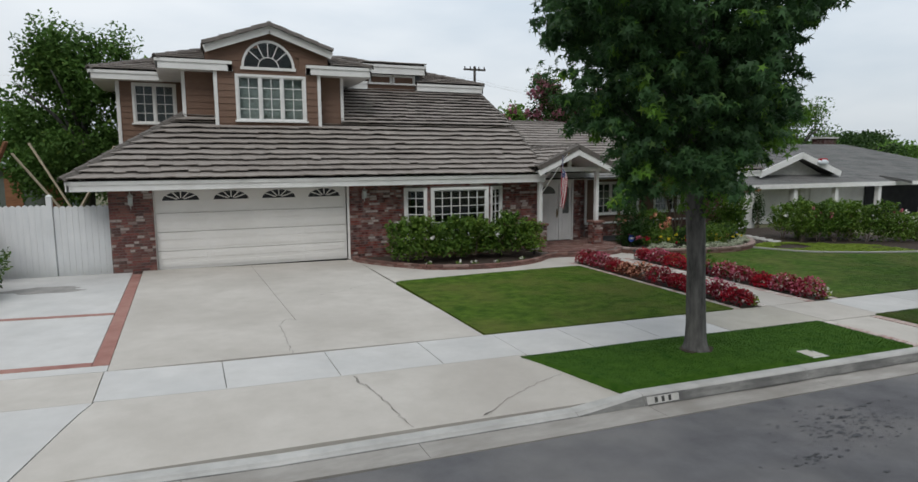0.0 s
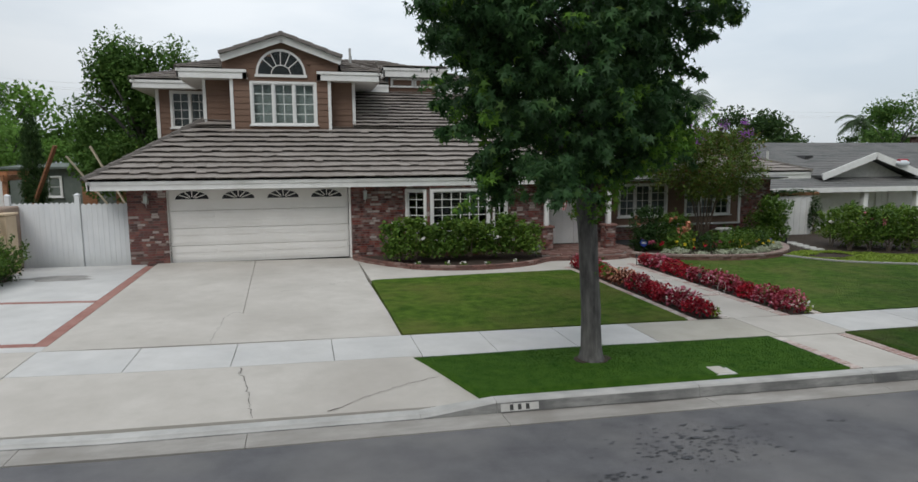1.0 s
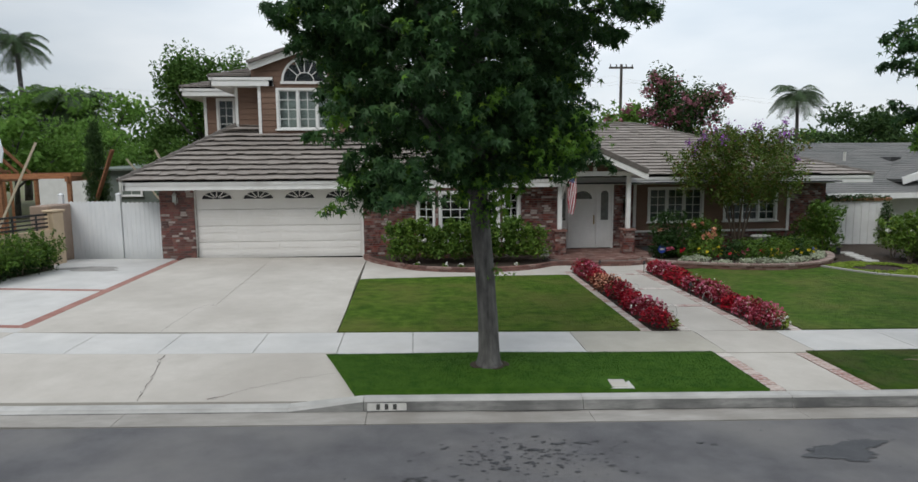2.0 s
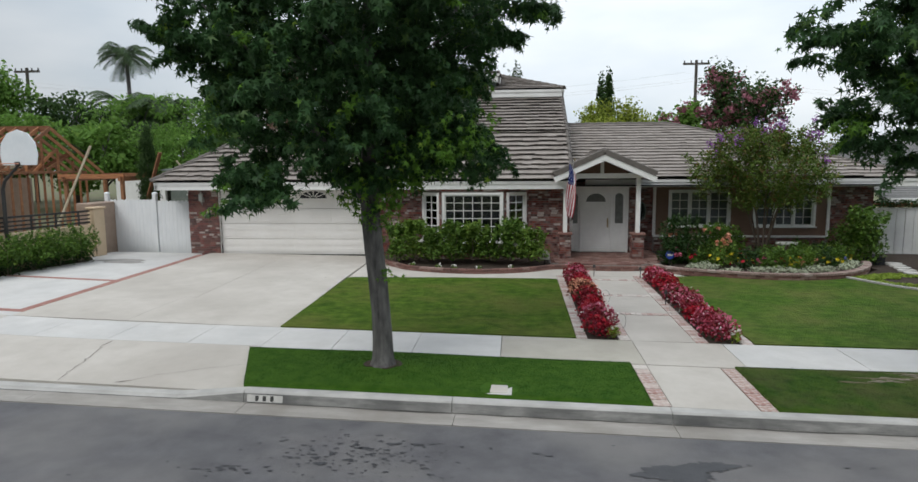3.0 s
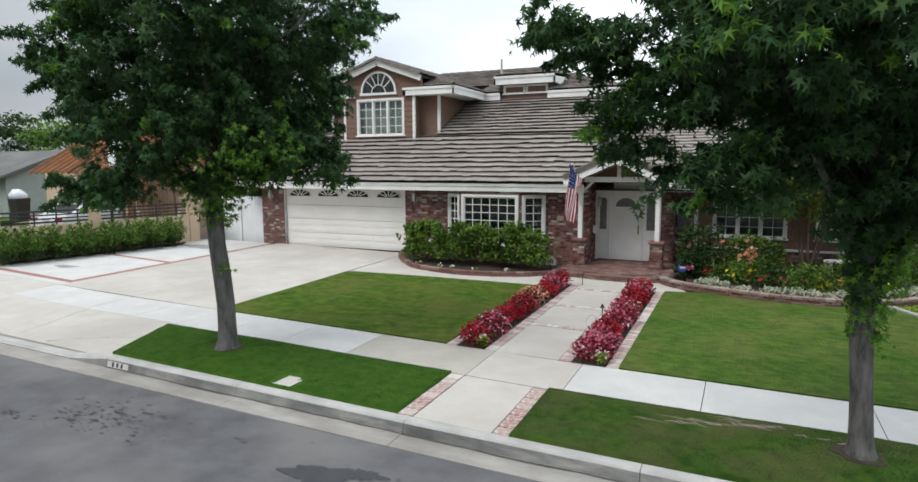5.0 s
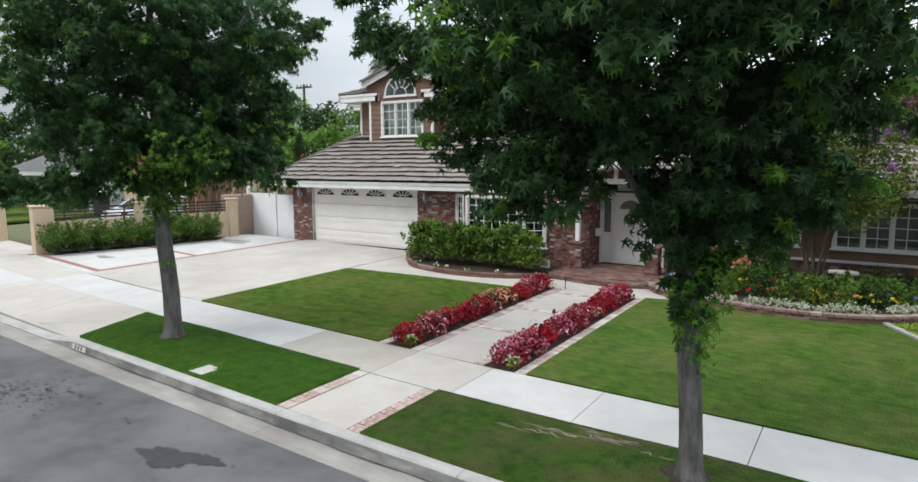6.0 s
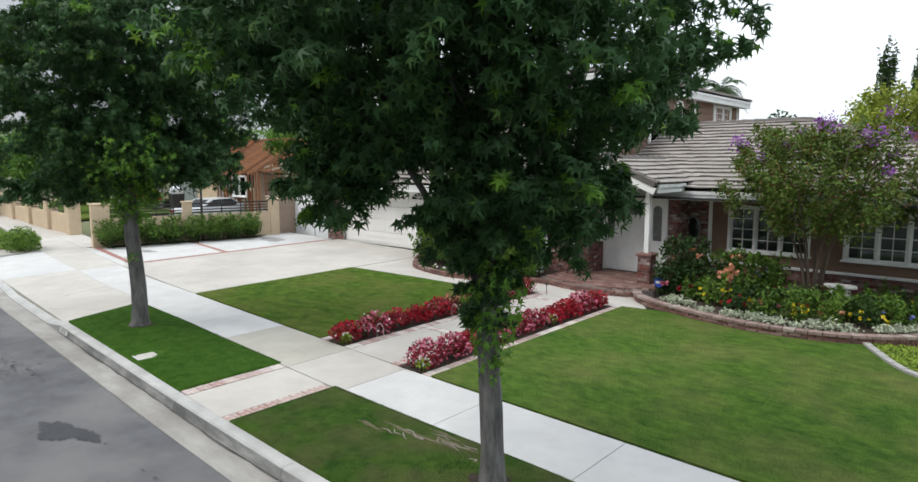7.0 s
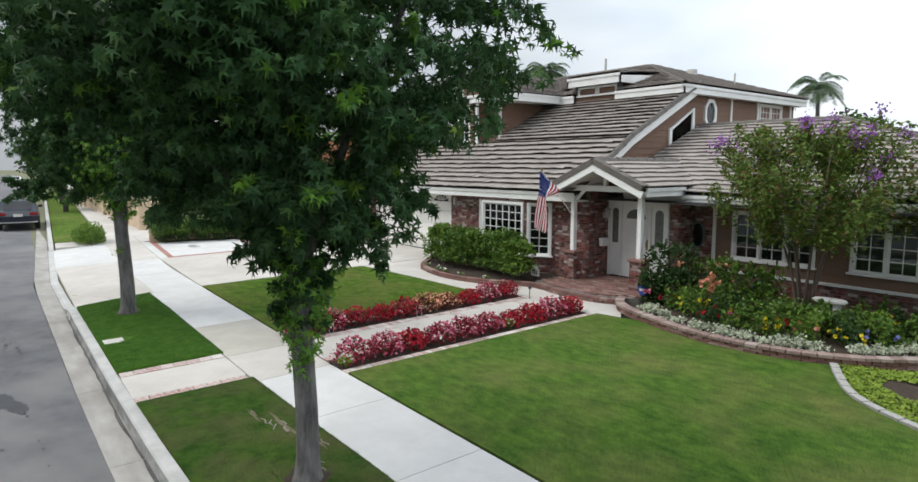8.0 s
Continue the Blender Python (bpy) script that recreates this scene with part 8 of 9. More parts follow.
for k in range(11):
    x, y = 20.9 + 0.62 * (k % 6) + 0.3 * (k // 6), 16.9 - 0.22 * (k % 6) + 1.1 * (k // 6)
    bush("neighbour_rose", "tall leafy rose bush with pink blooms", "bush", (x, y, gz(x, y) + 0.75), (0.56 + 0.1 * math.sin(k * 1.7), 0.55, 0.6 + 0.14 * math.sin(k * 2.9)), 1500, (0.035, 0.07), M_ROSELEAF if k % 3 else M_SHRUB, 500 + k, amp=0.6, shell=0.6, shoots=18, group="neighbour's rose hedge", flowers=((M_PINK if k % 3 else M_WHITEP, 2, 12, 0.06, 0.05, 0.8),))
for k in range(6):
    x, y = 24.6 + 0.9 * k, 15.6 - 0.2 * k
    bush("neighbour_rose", "leafy rose bush with white blooms beside the next drive", "bush", (x, y, gz(x, y) + 0.6), (0.6, 0.5, 0.6), 1400, (0.04, 0.07), M_SHRUB, 530 + k, group="neighbour's rose hedge", flowers=((M_WHITEP, 3, 12, 0.06, 0.05, 0.8),))
for k in range(5):
    x, y = 19.75 + 0.1 * k, 17.15 + 0.42 * k
    solo("stepping_stone", Geo().prism(blot(x, y, 0.26, 0.15, 50 + k, 12, 0.12), lambda a, b: gz(a, b) - 0.02, lambda a, b: gz(a, b) + 0.05), M_STONE, "flat pale stepping stone towards the side gate", "stone", "stepping stones", bevel=0.012)


# ---- flag and small things at the front ----
fl = thing("flag", (9.95, 17.5, 2.4), "striped flag with blue canton hanging from a pole", "flag")
part("pole", Geo().tube([(9.88, 17.85, 2.2), (9.98, 16.5, 3.45)], 0.014, 8), M_WHITE, fl, "slanting white pole")
part("finial", Geo().tube([(10.0, 16.5, 3.44), (10.005, 16.45, 3.5)], [0.025, 0.012], 8), M_BRASS, fl)


def cloth(u, v):
    """Hanging cloth: u along the pole from its tip, v down the fly; it gathers into folds below the pole."""
    g_ = min(1.0, v / 0.4)
    g_ = g_ * g_ * (3 - 2 * g_)
    turn = 2.7 * (u - 0.5) - 2.2 * (v - 0.55) * g_
    x = 9.98 - 0.06 * g_ + (0.12 + 0.02 * g_) * math.sin(turn) + 0.018 * math.sin(u * 10 + v * 5) * g_
    y = 16.55 + 0.5 * u * (1 - g_) + g_ * (0.1 * u + 0.1 * math.cos(turn) - 0.05)
    return (x, y, 3.45 - 0.5 * u * (1 - 0.65 * g_) - 1.5 * v)


NS = 13
for k in range(NS):
    g = Geo()
    vs, fs = [], []
    v0 = 0.42 if k < 7 else 0.0
    rows = 14
    for i in range(rows + 1):
        v = v0 + (1 - v0) * i / rows
        vs += [cloth(k / NS, v), cloth((k + 1) / NS, v)]
    fs = [(2 * i, 2 * i + 1, 2 * i + 3, 2 * i + 2) for i in range(rows)]
    part("stripe", g.add(vs, fs), M_FLAGRED if k % 2 == 0 else M_FLAGWHITE, fl)
g = Geo()
n = 8
vs = [cloth(7 / NS * i / n, 0.42 * j / n) for j in range(n + 1) for i in range(n + 1)]
part("canton", g.add(vs, [(j * (n + 1) + i, j * (n + 1) + i + 1, (j + 1) * (n + 1) + i + 1, (j + 1) * (n + 1) + i) for j in range(n) for i in range(n)]), M_FLAGBLUE, fl, "blue canton")
g = Geo()
for j in range(6):
    for i in range(5):
        p = Vector(cloth(7 / NS * (i + 0.5) / 5, 0.42 * (j + 0.5) / 6))
        for s in (0.006, -0.006):
            g.add([p + Vector((0.014 * math.sin(2 * math.pi * k / 5), s, 0.014 * math.cos(2 * math.pi * k / 5))) for k in range(5)], [(0, 1, 2, 3, 4)])
part("stars", g, M_FLAGWHITE, fl, kind="stuff")

yard_sign = thing("yard_sign", (12.87, 17.0, 0.4), "small blue octagonal security sign on a stake", "sign")
part("plate", Geo().disc((12.87, 16.98, 0.66), 0.13, (0, -1, 0), 8, 0.012), M_SIGNBLUE, yard_sign)
part("plain_bar", Geo().box(12.79, 12.95, 16.972, 16.978, 0.63, 0.69), M_FLAGWHITE, yard_sign)
part("stake", Geo().tube([(12.87, 17.0, 0.3), (12.87, 17.0, 0.62)], 0.01, 6), M_IRON, yard_sign)
number_sign = thing("garden_plaque", (9.2, 17.1, 0.35), "white arched plaque with dark bars in the planter", "plaque")
part("plate", Geo().slab([(9.05 + dx, 17.08, 0.48 + dz) for dx, dz in ((0, 0), (0.3, 0), (0.3, 0.17), (0.25, 0.24), (0.15, 0.28), (0.05, 0.24), (0, 0.17))], (0, -1, 0), 0.03), M_STONE, number_sign)
for k in range(3):
    part("bar", Geo().box(9.11 + 0.065 * k, 9.145 + 0.065 * k, 17.074, 17.079, 0.53, 0.64), M_PAINTBLACK, number_sign)
part("stake", Geo().box(9.18, 9.22, 17.1, 17.13, 0.3, 0.5), M_IRON, number_sign)

# ---- white vinyl side gate and fence ----
fence = thing("vinyl_fence", (-4.2, 18.6, 0.32), "white scalloped vinyl gate and fence panel", "fence")
FYY = 18.58


def picket(x0, x1, zt):
    g = Geo()
    n = 6
    top = [(x0 + (x1 - x0) * k / n, zt + 0.045 * math.sin(math.pi * k / n)) for k in range(n + 1)]
    pts = [(x0, 0.33), (x1, 0.33)] + top[::-1]
    g.slab([(x, FYY, z) for x, z in pts], (0, -1, 0), 0.025)
    part("picket", g, M_VINYL, fence)


for x0, x1, cnt, zt in ((-5.63, -4.06, 12, 2.2), (-3.92, -2.68, 9, 2.16)):
    w = (x1 - x0) / cnt
    for k in range(cnt):
        picket(x0 + k * w + 0.002, x0 + (k + 1) * w - 0.002, zt)
    part("rail", Geo().box(x0, x1, FYY + 0.03, FYY + 0.08, 0.5, 0.62).box(x0, x1, FYY + 0.03, FYY + 0.08, 1.8, 1.92), M_VINYL, fence)
for x in (-5.72, -3.99):
    part("post", Geo().box(x - 0.065, x + 0.065, FYY - 0.05, FYY + 0.08, 0.25, 2.45), M_VINYL, fence, bevel=0.008)
    part("post_cap", Geo().add([(x - 0.08, FYY - 0.065, 2.45), (x + 0.08, FYY - 0.065, 2.45), (x + 0.08, FYY + 0.095, 2.45), (x - 0.08, FYY + 0.095, 2.45), (x, FYY + 0.015, 2.51)], [(3, 2, 1, 0), (0, 1, 4), (1, 2, 4), (2, 3, 4), (3, 0, 4)]), M_VINYL, fence)
side_gate = thing("side_gate", (21.8, 21.3, 0.1), "tall white plank gate under a vine-covered beam", "gate")
for k in range(10):
    part("plank", Geo().box(20.35 + 0.3 * k, 20.63 + 0.3 * k, 21.3, 21.34, 0.05, 1.75), M_WHITE, side_gate, bevel=0.004)
part("beam", Geo().box(19.95, 23.6, 21.25, 21.4, 1.8, 1.92), M_LUMBER, side_gate)
vine = lumpy(np.random.default_rng(33), 1500, (21.7, 21.3, 1.9), (1.9, 0.2, 0.16), 0.5)
scatter("vine_leaves", vine, OVAL, (0.03, 0.06), M_SHRUB_DARK, side_gate, np.random.default_rng(34), 0.3)
bush("gate_vine", "dark vine hanging beside the side gate", "vine", (23.3, 21.1, 1.0), (0.3, 0.3, 0.85), 900, (0.03, 0.06), M_SHRUB_DARK, 555)

# ---- left boundary: stucco wall with iron rails, hedge, hoop ----
lw = thing("boundary_wall", (-6.0, 14.0, 0.4), "tan stucco garden wall with black iron rail panels", "wall")
A, B = Vector((-6.95, 10.65, 0)), Vector((-5.35, 17.3, 0))
D = (B - A).normalized()
NN = Vector((D.y, -D.x, 0))
LB = (B - A).length


def wbox(g, s0, s1, th, z0, z1):
    q = [A + D * s0 + NN * th / 2, A + D * s1 + NN * th / 2, A + D * s1 - NN * th / 2, A + D * s0 - NN * th / 2]
    return g.add([(*v.xy, z0) for v in q] + [(*v.xy, z1) for v in q], [(0, 1, 2, 3), (7, 6, 5, 4), (0, 4, 5, 1), (1, 5, 6, 2), (2, 6, 7, 3), (3, 7, 4, 0)])


part("wall_body", wbox(Geo(), 0.3, LB, 0.2, 0.2, 1.5), M_STUCCO, lw)
for s, w, zt in ((0.0, 0.62, 2.02), (3.15, 0.34, 2.0), (LB - 0.1, 0.4, 2.0)):
    part("pillar", wbox(Geo(), s - w / 2 + 0.2, s + w / 2 + 0.2, 0.62 if s == 0 else 0.3, 0.2, zt), M_STUCCO, lw, "tan stucco pillar", bevel=0.02)
    part("pillar_cap", wbox(Geo(), s - w / 2 + 0.15, s + w / 2 + 0.25, 0.7 if s == 0 else 0.36, zt, zt + 0.07), M_STUCCO, lw, bevel=0.02)
for s0, s1 in ((0.55, 3.15), (3.55, LB - 0.15)):
    for z in (1.56, 1.68, 1.8, 1.92):
        part("rail", wbox(Geo(), s0, s1, 0.035, z, z + (0.06 if z > 1.9 or z < 1.6 else 0.045)), M_IRON, lw)
    nb_ = 4
    for k in range(nb_):
        s = s0 + (s1 - s0) * (k + 0.5) / nb_
        part("upright", wbox(Geo(), s - 0.02, s + 0.02, 0.04, 1.5, 1.97), M_IRON, lw)
solo("gate_pillar", Geo().box(-5.98, -5.45, 17.35, 18.6, 0.2, 2.18), M_STUCCO_BR, "brown stucco wall end beside the white gate", "wall", bevel=0.03)
lw2 = thing("street_wall", (-16.0, 11.6, 0.5), "tan stucco wall with iron panels along the pavement", "wall")
part("wall_body", Geo().box(-40, -12.1, 11.3, 11.5, 0.2, 1.35), M_STUCCO, lw2)
for k, x in enumerate((-12.0, -15.2, -18.4, -21.6, -25, -29)):
    part("pillar", Geo().box(x - 0.25, x + 0.25, 11.15, 11.65, 0.2, 1.95), M_STUCCO, lw2, "tan stucco pillar", bevel=0.02)
    for z in (1.45, 1.6, 1.78):
        part("rail", Geo().box(x - 2.9, x - 0.27, 11.38, 11.42, z, z + 0.04), M_IRON, lw2)
for k in range(8):
    t = k / 7
    p = A.lerp(B, 0.06 + 0.78 * t) + NN * 0.62
    hd = bush("hedge_shrub", "low green hedge before the tan wall, its bare underside coloured dark for shade", "hedge", (p.x, p.y, 1.0), (0.62, 0.5, 0.36 + 0.04 * math.sin(k * 2.1)), 1500, (0.03, 0.055), M_ROSELEAF, 600 + k, group="boundary hedge", zmin=0.4, amp=0.3, shoots=12)
    # shade inside and under the hedge is put into a darker leaf colour
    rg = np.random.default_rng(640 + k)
    scatter("inner_leaves", lumpy(rg, 520, (p.x, p.y, 0.7), (0.52, 0.4, 0.34), 0.6, amp=0.15, zmin=0.4), OVAL, (0.03, 0.055), M_SHRUB_DARK, hd, rg, 0.2, 0.5, 0.15, "sparse inner leaves coloured dark for shade")
flat("hedge_soil", [(-6.95, 10.3), (-4.85, 16.4), (-5.3, 17.0), (-7.0, 10.6)], 0.02, M_SOIL, "dark soil under the hedge", "soil")
for k in range(2):
    x = -7.75 - 0.75 * k
    bush("kerb_bush", "round green bush by the neighbouring drive", "bush", (x, 7.75 + skew(x) + 0.1, gz(x, 8) + 0.35), (0.75, 0.65, 0.5), 2200, (0.035, 0.06), M_SHRUB, 620 + k, group="kerb bushes")
hoop = thing("basketball_hoop", (-5.45, 14.3, 0.4), "white fan-shaped basketball backboard on a black pole", "hoop")
HXX, HYY = -5.25, 14.25
part("pole", Geo().tube([(HXX - 0.66, HYY + 0.15, 0.3), (HXX - 0.66, HYY + 0.15, 2.75), (HXX - 0.55, HYY + 0.12, 2.98), (HXX - 0.02, HYY + 0.06, 3.45)], [0.05, 0.05, 0.04, 0.035], 8), M_IRON, hoop)
brd = [(-0.52, 0), (0.58, 0), (0.64, 0.28), (0.58, 0.6), (0.36, 0.86), (0.03, 0.96), (-0.3, 0.86), (-0.52, 0.6), (-0.58, 0.28)]
wd, wn_ = Vector((0.93, -0.1, 0)).normalized(), Vector((0.1, 0.93, 0)).normalized()
part("backboard", Geo().slab([Vector((HXX, HYY, 3.42)) + wd * a + Vector((0, 0, b)) for a, b in brd], -wn_, 0.04), M_BOARD, hoop, "pale fan-shaped backboard", bevel=0.006)
ringc = Vector((HXX, HYY, 3.46)) - wn_ * 0.28
part("rim", Geo().tube([ringc + Vector((0.22 * math.cos(2 * math.pi * k / 14), 0.22 * math.sin(2 * math.pi * k / 14), 0)) for k in range(15)], 0.012, 6), M_ORANGE, hoop)
part("bracket", Geo().beam(ringc + wn_ * 0.22, ringc + wn_ * 0.4, 0.12, 0.1), M_IRON, hoop)

# ---- house under construction on the left ----
con = thing("framed_house", (-12, 22, 0.4), "timber-framed house under construction with bare rafters", "house")
CX0, CX1, CY0, CY1, CZ, CR_ = -18.2, -11.2, 20.1, 25.3, 3.1, 4.95
for k in range(19):
    x = CX0 + (CX1 - CX0) * k / 18
    part("stud", Geo().box(x - 0.02, x + 0.02, CY0, CY0 + 0.09, 0.4, CZ), M_LUMBER, con)
for k in range(13):
    y = CY0 + (CY1 - CY0) * k / 12
    part("stud", Geo().box(CX1 - 0.09, CX1, y - 0.02, y + 0.02, 0.4, CZ), M_LUMBER, con)
for k in range(17):
    x = CX0 - 0.4 + (CX1 - CX0 + 0.8) * k / 16
    ym = (CY0 + CY1) / 2
    part("rafter", Geo().beam((x, CY0 - 0.6, CZ - 0.05), (x, ym, CR_), 0.045, 0.14), M_LUMBER, con)
    part("rafter", Geo().beam((x, ym, CR_), (x, CY1 + 0.6, CZ - 0.05), 0.045, 0.14), M_LUMBER, con)
g = Geo().box(CX0, CX1, CY0 - 0.01, CY0 + 0.1, CZ, CZ + 0.1)
part("top_plate", g, M_LUMBER, con)
part("top_plate", Geo().box(CX1 - 0.1, CX1, CY0, CY1, CZ, CZ + 0.1), M_LUMBER, con)
part("ridge_beam", Geo().box(CX0, CX1 + 0.4, (CY0 + CY1) / 2 - 0.03, (CY0 + CY1) / 2 + 0.03, CR_ - 0.1, CR_ + 0.1), M_LUMBER, con)
for k in range(5):
    y = CY0 + 0.8 + 0.9 * k
    part("joist", Geo().beam((CX1 - 0.05, y, CZ), (CX1 - 0.05, y, min(CR_, CZ + 0.46 * min(y - CY0 + 0.6, CY1 - y + 0.6)) - 0.1), 0.04, 0.1, (1, 0, 0)), M_LUMBER, con)
part("sheathing", Geo().box(-13.0, -11.9, CY0 + 0.1, CY0 + 0.12, 0.4, 2.3), M_LUMBER_PALE, con, "pale sheathing boards")
part("stucco_corner", Geo().box(CX0, -15.8, CY0 - 0.07, CY0 - 0.012, 0.4, 3.05), M_STUCCO, con, "finished tan stucco corner")
part("inner_wall", Geo().box(CX0, CX1 - 1.5, CY0 + 3.6, CY0 + 3.7, 0.4, CZ - 0.2), M_STUCCO_BR, con)
for x in (-13.95,):
    window(con, (x, CY0 - 0.03), (1, 0), 1.75, 2.95, 1.5, 2, 1, 2, M_DARK, label="new white framed window")
part("roof_sheathing", Geo().slab([(CX0, CY0 + 0.4, CZ + 0.45), (-15.0, CY0 + 0.4, CZ + 0.45), (-15.0, CY0 + 2.5, CR_ - 0.1), (CX0, CY0 + 2.5, CR_ - 0.1)], (0, -0.52, 0.85), 0.02), M_LUMBER, con)
r = random.Random(12)
for k in range(26):
    x, y = r.uniform(-15.5, -11.3), r.uniform(CY0 + 0.4, CY1 - 0.9)
    zt = CZ + 0.46 * min(y - CY0, CY1 - y)
    dx, dy = r.choice(((1.4, 0.0), (0.0, 1.6), (0.9, 0.9)))
    part("brace_board", Geo().beam((x, y, CZ + r.uniform(0.0, 0.15)), (min(x + dx, CX1), min(y + dy, CY1), max(CZ + 0.1, zt - 0.15)), 0.04, 0.12), M_LUMBER if k % 4 else M_LUMBER_PALE, con)
for k in range(9):
    x = r.uniform(-15.0, -11.4)
    part("brace_board", Geo().beam((x, CY0 + 0.05, 0.5), (x + r.uniform(-1.4, 1.4), CY0 + 0.06, r.uniform(1.2, CZ)), 0.04, 0.12), M_LUMBER, con)
part("concrete_slab", Geo().box(CX0 - 0.2, CX1 + 0.2, CY0 - 0.2, CY1 + 0.2, 0.1, 0.42), M_CONC, con)
porch_f = thing("timber_frame", (-6.6, 22.5, 0.4), "open timber post frame beside the unfinished house", "frame")
for x, y in ((-9.0, 21.0), (-6.7, 21.0), (-7.4, 24.5), (-9.8, 24.5)):
    part("post", Geo().box(x - 0.06, x + 0.06, y - 0.06, y + 0.06, 0.3, 2.95), M_LUMBER, porch_f)
for p, q in (((-9.3, 21.0, 3.0), (-6.62, 21.0, 3.0)), ((-9.9, 24.5, 3.0), (-7.3, 24.5, 3.0)), ((-6.7, 20.8, 2.9), (-7.4, 24.7, 2.9)), ((-9.0, 20.8, 2.9), (-9.8, 24.7, 2.9))):
    part("beam", Geo().beam(p, q, 0.08, 0.18), M_LUMBER, porch_f)
for k, (p, q, mt) in enumerate((((-8.4, 19.0, 0.4), (-6.9, 19.6, 4.1), M_LUMBER_PALE), ((-7.15, 22.2, 0.1), (-5.4, 21.5, 3.9), M_LUMBER), ((-3.4, 23.8, 0.1), (-5.6, 23.0, 3.6), M_LUMBER_PALE), ((-3.8, 26, 0.1), (-5.7, 26, 4.0), M_LUMBER_PALE), ((-5.3, 26.9, 0.1), (-3.1, 26.2, 3.9), M_LUMBER_PALE))):
    solo("brace", Geo().beam(p, q, 0.14, 0.06), mt, "long timber brace leaning on the frame", "timber", "braces")
shed = thing("rear_building", (-6.0, 32.0, 0.4), "low grey-green building behind the fence", "building")
part("shed_wall", Geo().box(-10.5, -5.4, 31.0, 35.0, 0.1, 3.2), M_GREYGREEN, shed)
part("shed_roof", Geo().slab([(-10.8, 30.7, 3.21), (-5.2, 30.7, 3.21), (-5.2, 35.4, 3.4), (-10.8, 35.4, 3.4)], (0, 0, 1), 0.1), M_GREYGREEN, shed)
for x in (-7.3, -5.9):
    part("shed_board", Geo().box(x - 0.3, x + 0.3, 30.93, 30.99, 0.4, 3.15), M_LUMBER, shed, "bare brown timber panel")
window(shed, (-9.5, 30.98), (1, 0), 1.8, 2.8, 1.1, 1, 2, 2, M_DARK)
solo("garden_wall", Geo().box(-13.5, -10.7, 30.8, 31.0, 0.3, 2.8), M_WHITE, "white painted rear wall panel", "wall")
cyp = thing("cypress", (-6.3, 22.1, 0.4), "slim dark green Italian cypress", "tree")
rg = np.random.default_rng(44)
_, pts = crown_points(rg, 0, (-6.3, 22.1, 0), [(0.5, 0.22), (1.2, 0.36), (3.0, 0.36), (4.2, 0.26), (5.0, 0.06)], 900, 12, 0.05)
scatter("crown", pts, BLADE, (0.06, 0.11), M_FAR_DARK, cyp, rg, -0.8, 0.1, 0.0)
part("trunk", Geo().tube([(-6.3, 22.1, 0.3), (-6.3, 22.1, 4.3)], [0.06, 0.02], 6), M_BARK, cyp)

ph = thing("pale_house", (-28.0, 23.0, 0.3), "pale grey-green house with a dark open carport", "house")
part("front_wall", Geo().box(-34.0, -25.1, 20.6, 20.8, 0.1, 2.9).box(-25.1, -23.1, 20.6, 20.8, 2.55, 2.9).box(-23.1, -22.5, 20.6, 20.8, 0.1, 2.9), M_PALEHOUSE, ph, "pale grey-green front wall")
part("side_wall", Geo().box(-22.7, -22.5, 20.8, 27.0, 0.1, 2.9), M_PALEHOUSE, ph)
# the carport's shade is put into a near-black back sheet
part("carport_back", Geo().box(-25.6, -22.7, 24.0, 24.1, 0.1, 2.9), M_DARK, ph)
for x in (-25.1, -23.22):
    part("door_post", Geo().box(x, x + 0.12, 20.54, 20.596, 0.1, 2.55), M_WHITE, ph, bevel=0.006)
for yy, sgn in ((20.0, 1), (27.6, -1)):
    part("roof_slope", Geo().slab([(-34.6, yy, 2.86), (-21.9, yy, 2.86), (-21.9, 23.8, 4.3), (-34.6, 23.8, 4.3)], (0, -0.36 * sgn, 0.93), 0.12), M_SHINGLE, ph, "grey shingle roof slope")
part("fascia", Geo().box(-34.6, -21.9, 19.94, 19.99, 2.72, 2.95), M_WHITE, ph)
part("gable_end", Geo().slab([(-22.52, 20.8, 2.9), (-22.52, 26.9, 2.9), (-22.52, 23.8, 4.15)], (1, 0, 0), 0.1), M_PALEHOUSE, ph)
window(ph, (-28.6, 20.58), (1, 0), 1.2, 2.3, 1.5, 2, 2, 3, M_DARK)
flat("pale_house_lawn", [(-34.0, 12.2), (-19.0, 12.2), (-19.0, 19.2), (-34.0, 19.9)], 0.03, M_LAWN, "green lawn behind the street wall", "lawn")
for k, (x, y, rr, fl) in enumerate(((-21.4, 18.6, 0.7, M_RED), (-22.6, 19.1, 0.6, M_PINK), (-24.6, 18.4, 0.6, M_RED), (-26.6, 19.3, 0.75, M_WHITEP))):
    bush("garden_shrub", "leafy garden shrub before the pale house", "bush", (x, y, gz(x, y) + 0.6), (rr, rr, 0.6), 900, (0.05, 0.1), M_SHRUB if k % 2 else M_ROSELEAF, 660 + k, group="shrubs of the pale house", amp=0.4, flowers=((fl, 14, 8, 0.06, 0.06, 0.55),))
bn = thing("rubbish_bin", (-18.6, 18.9, 0.4), "dark wheeled rubbish bin heaped with a white bag", "bin")
zb_ = gz(-18.6, 18.9)
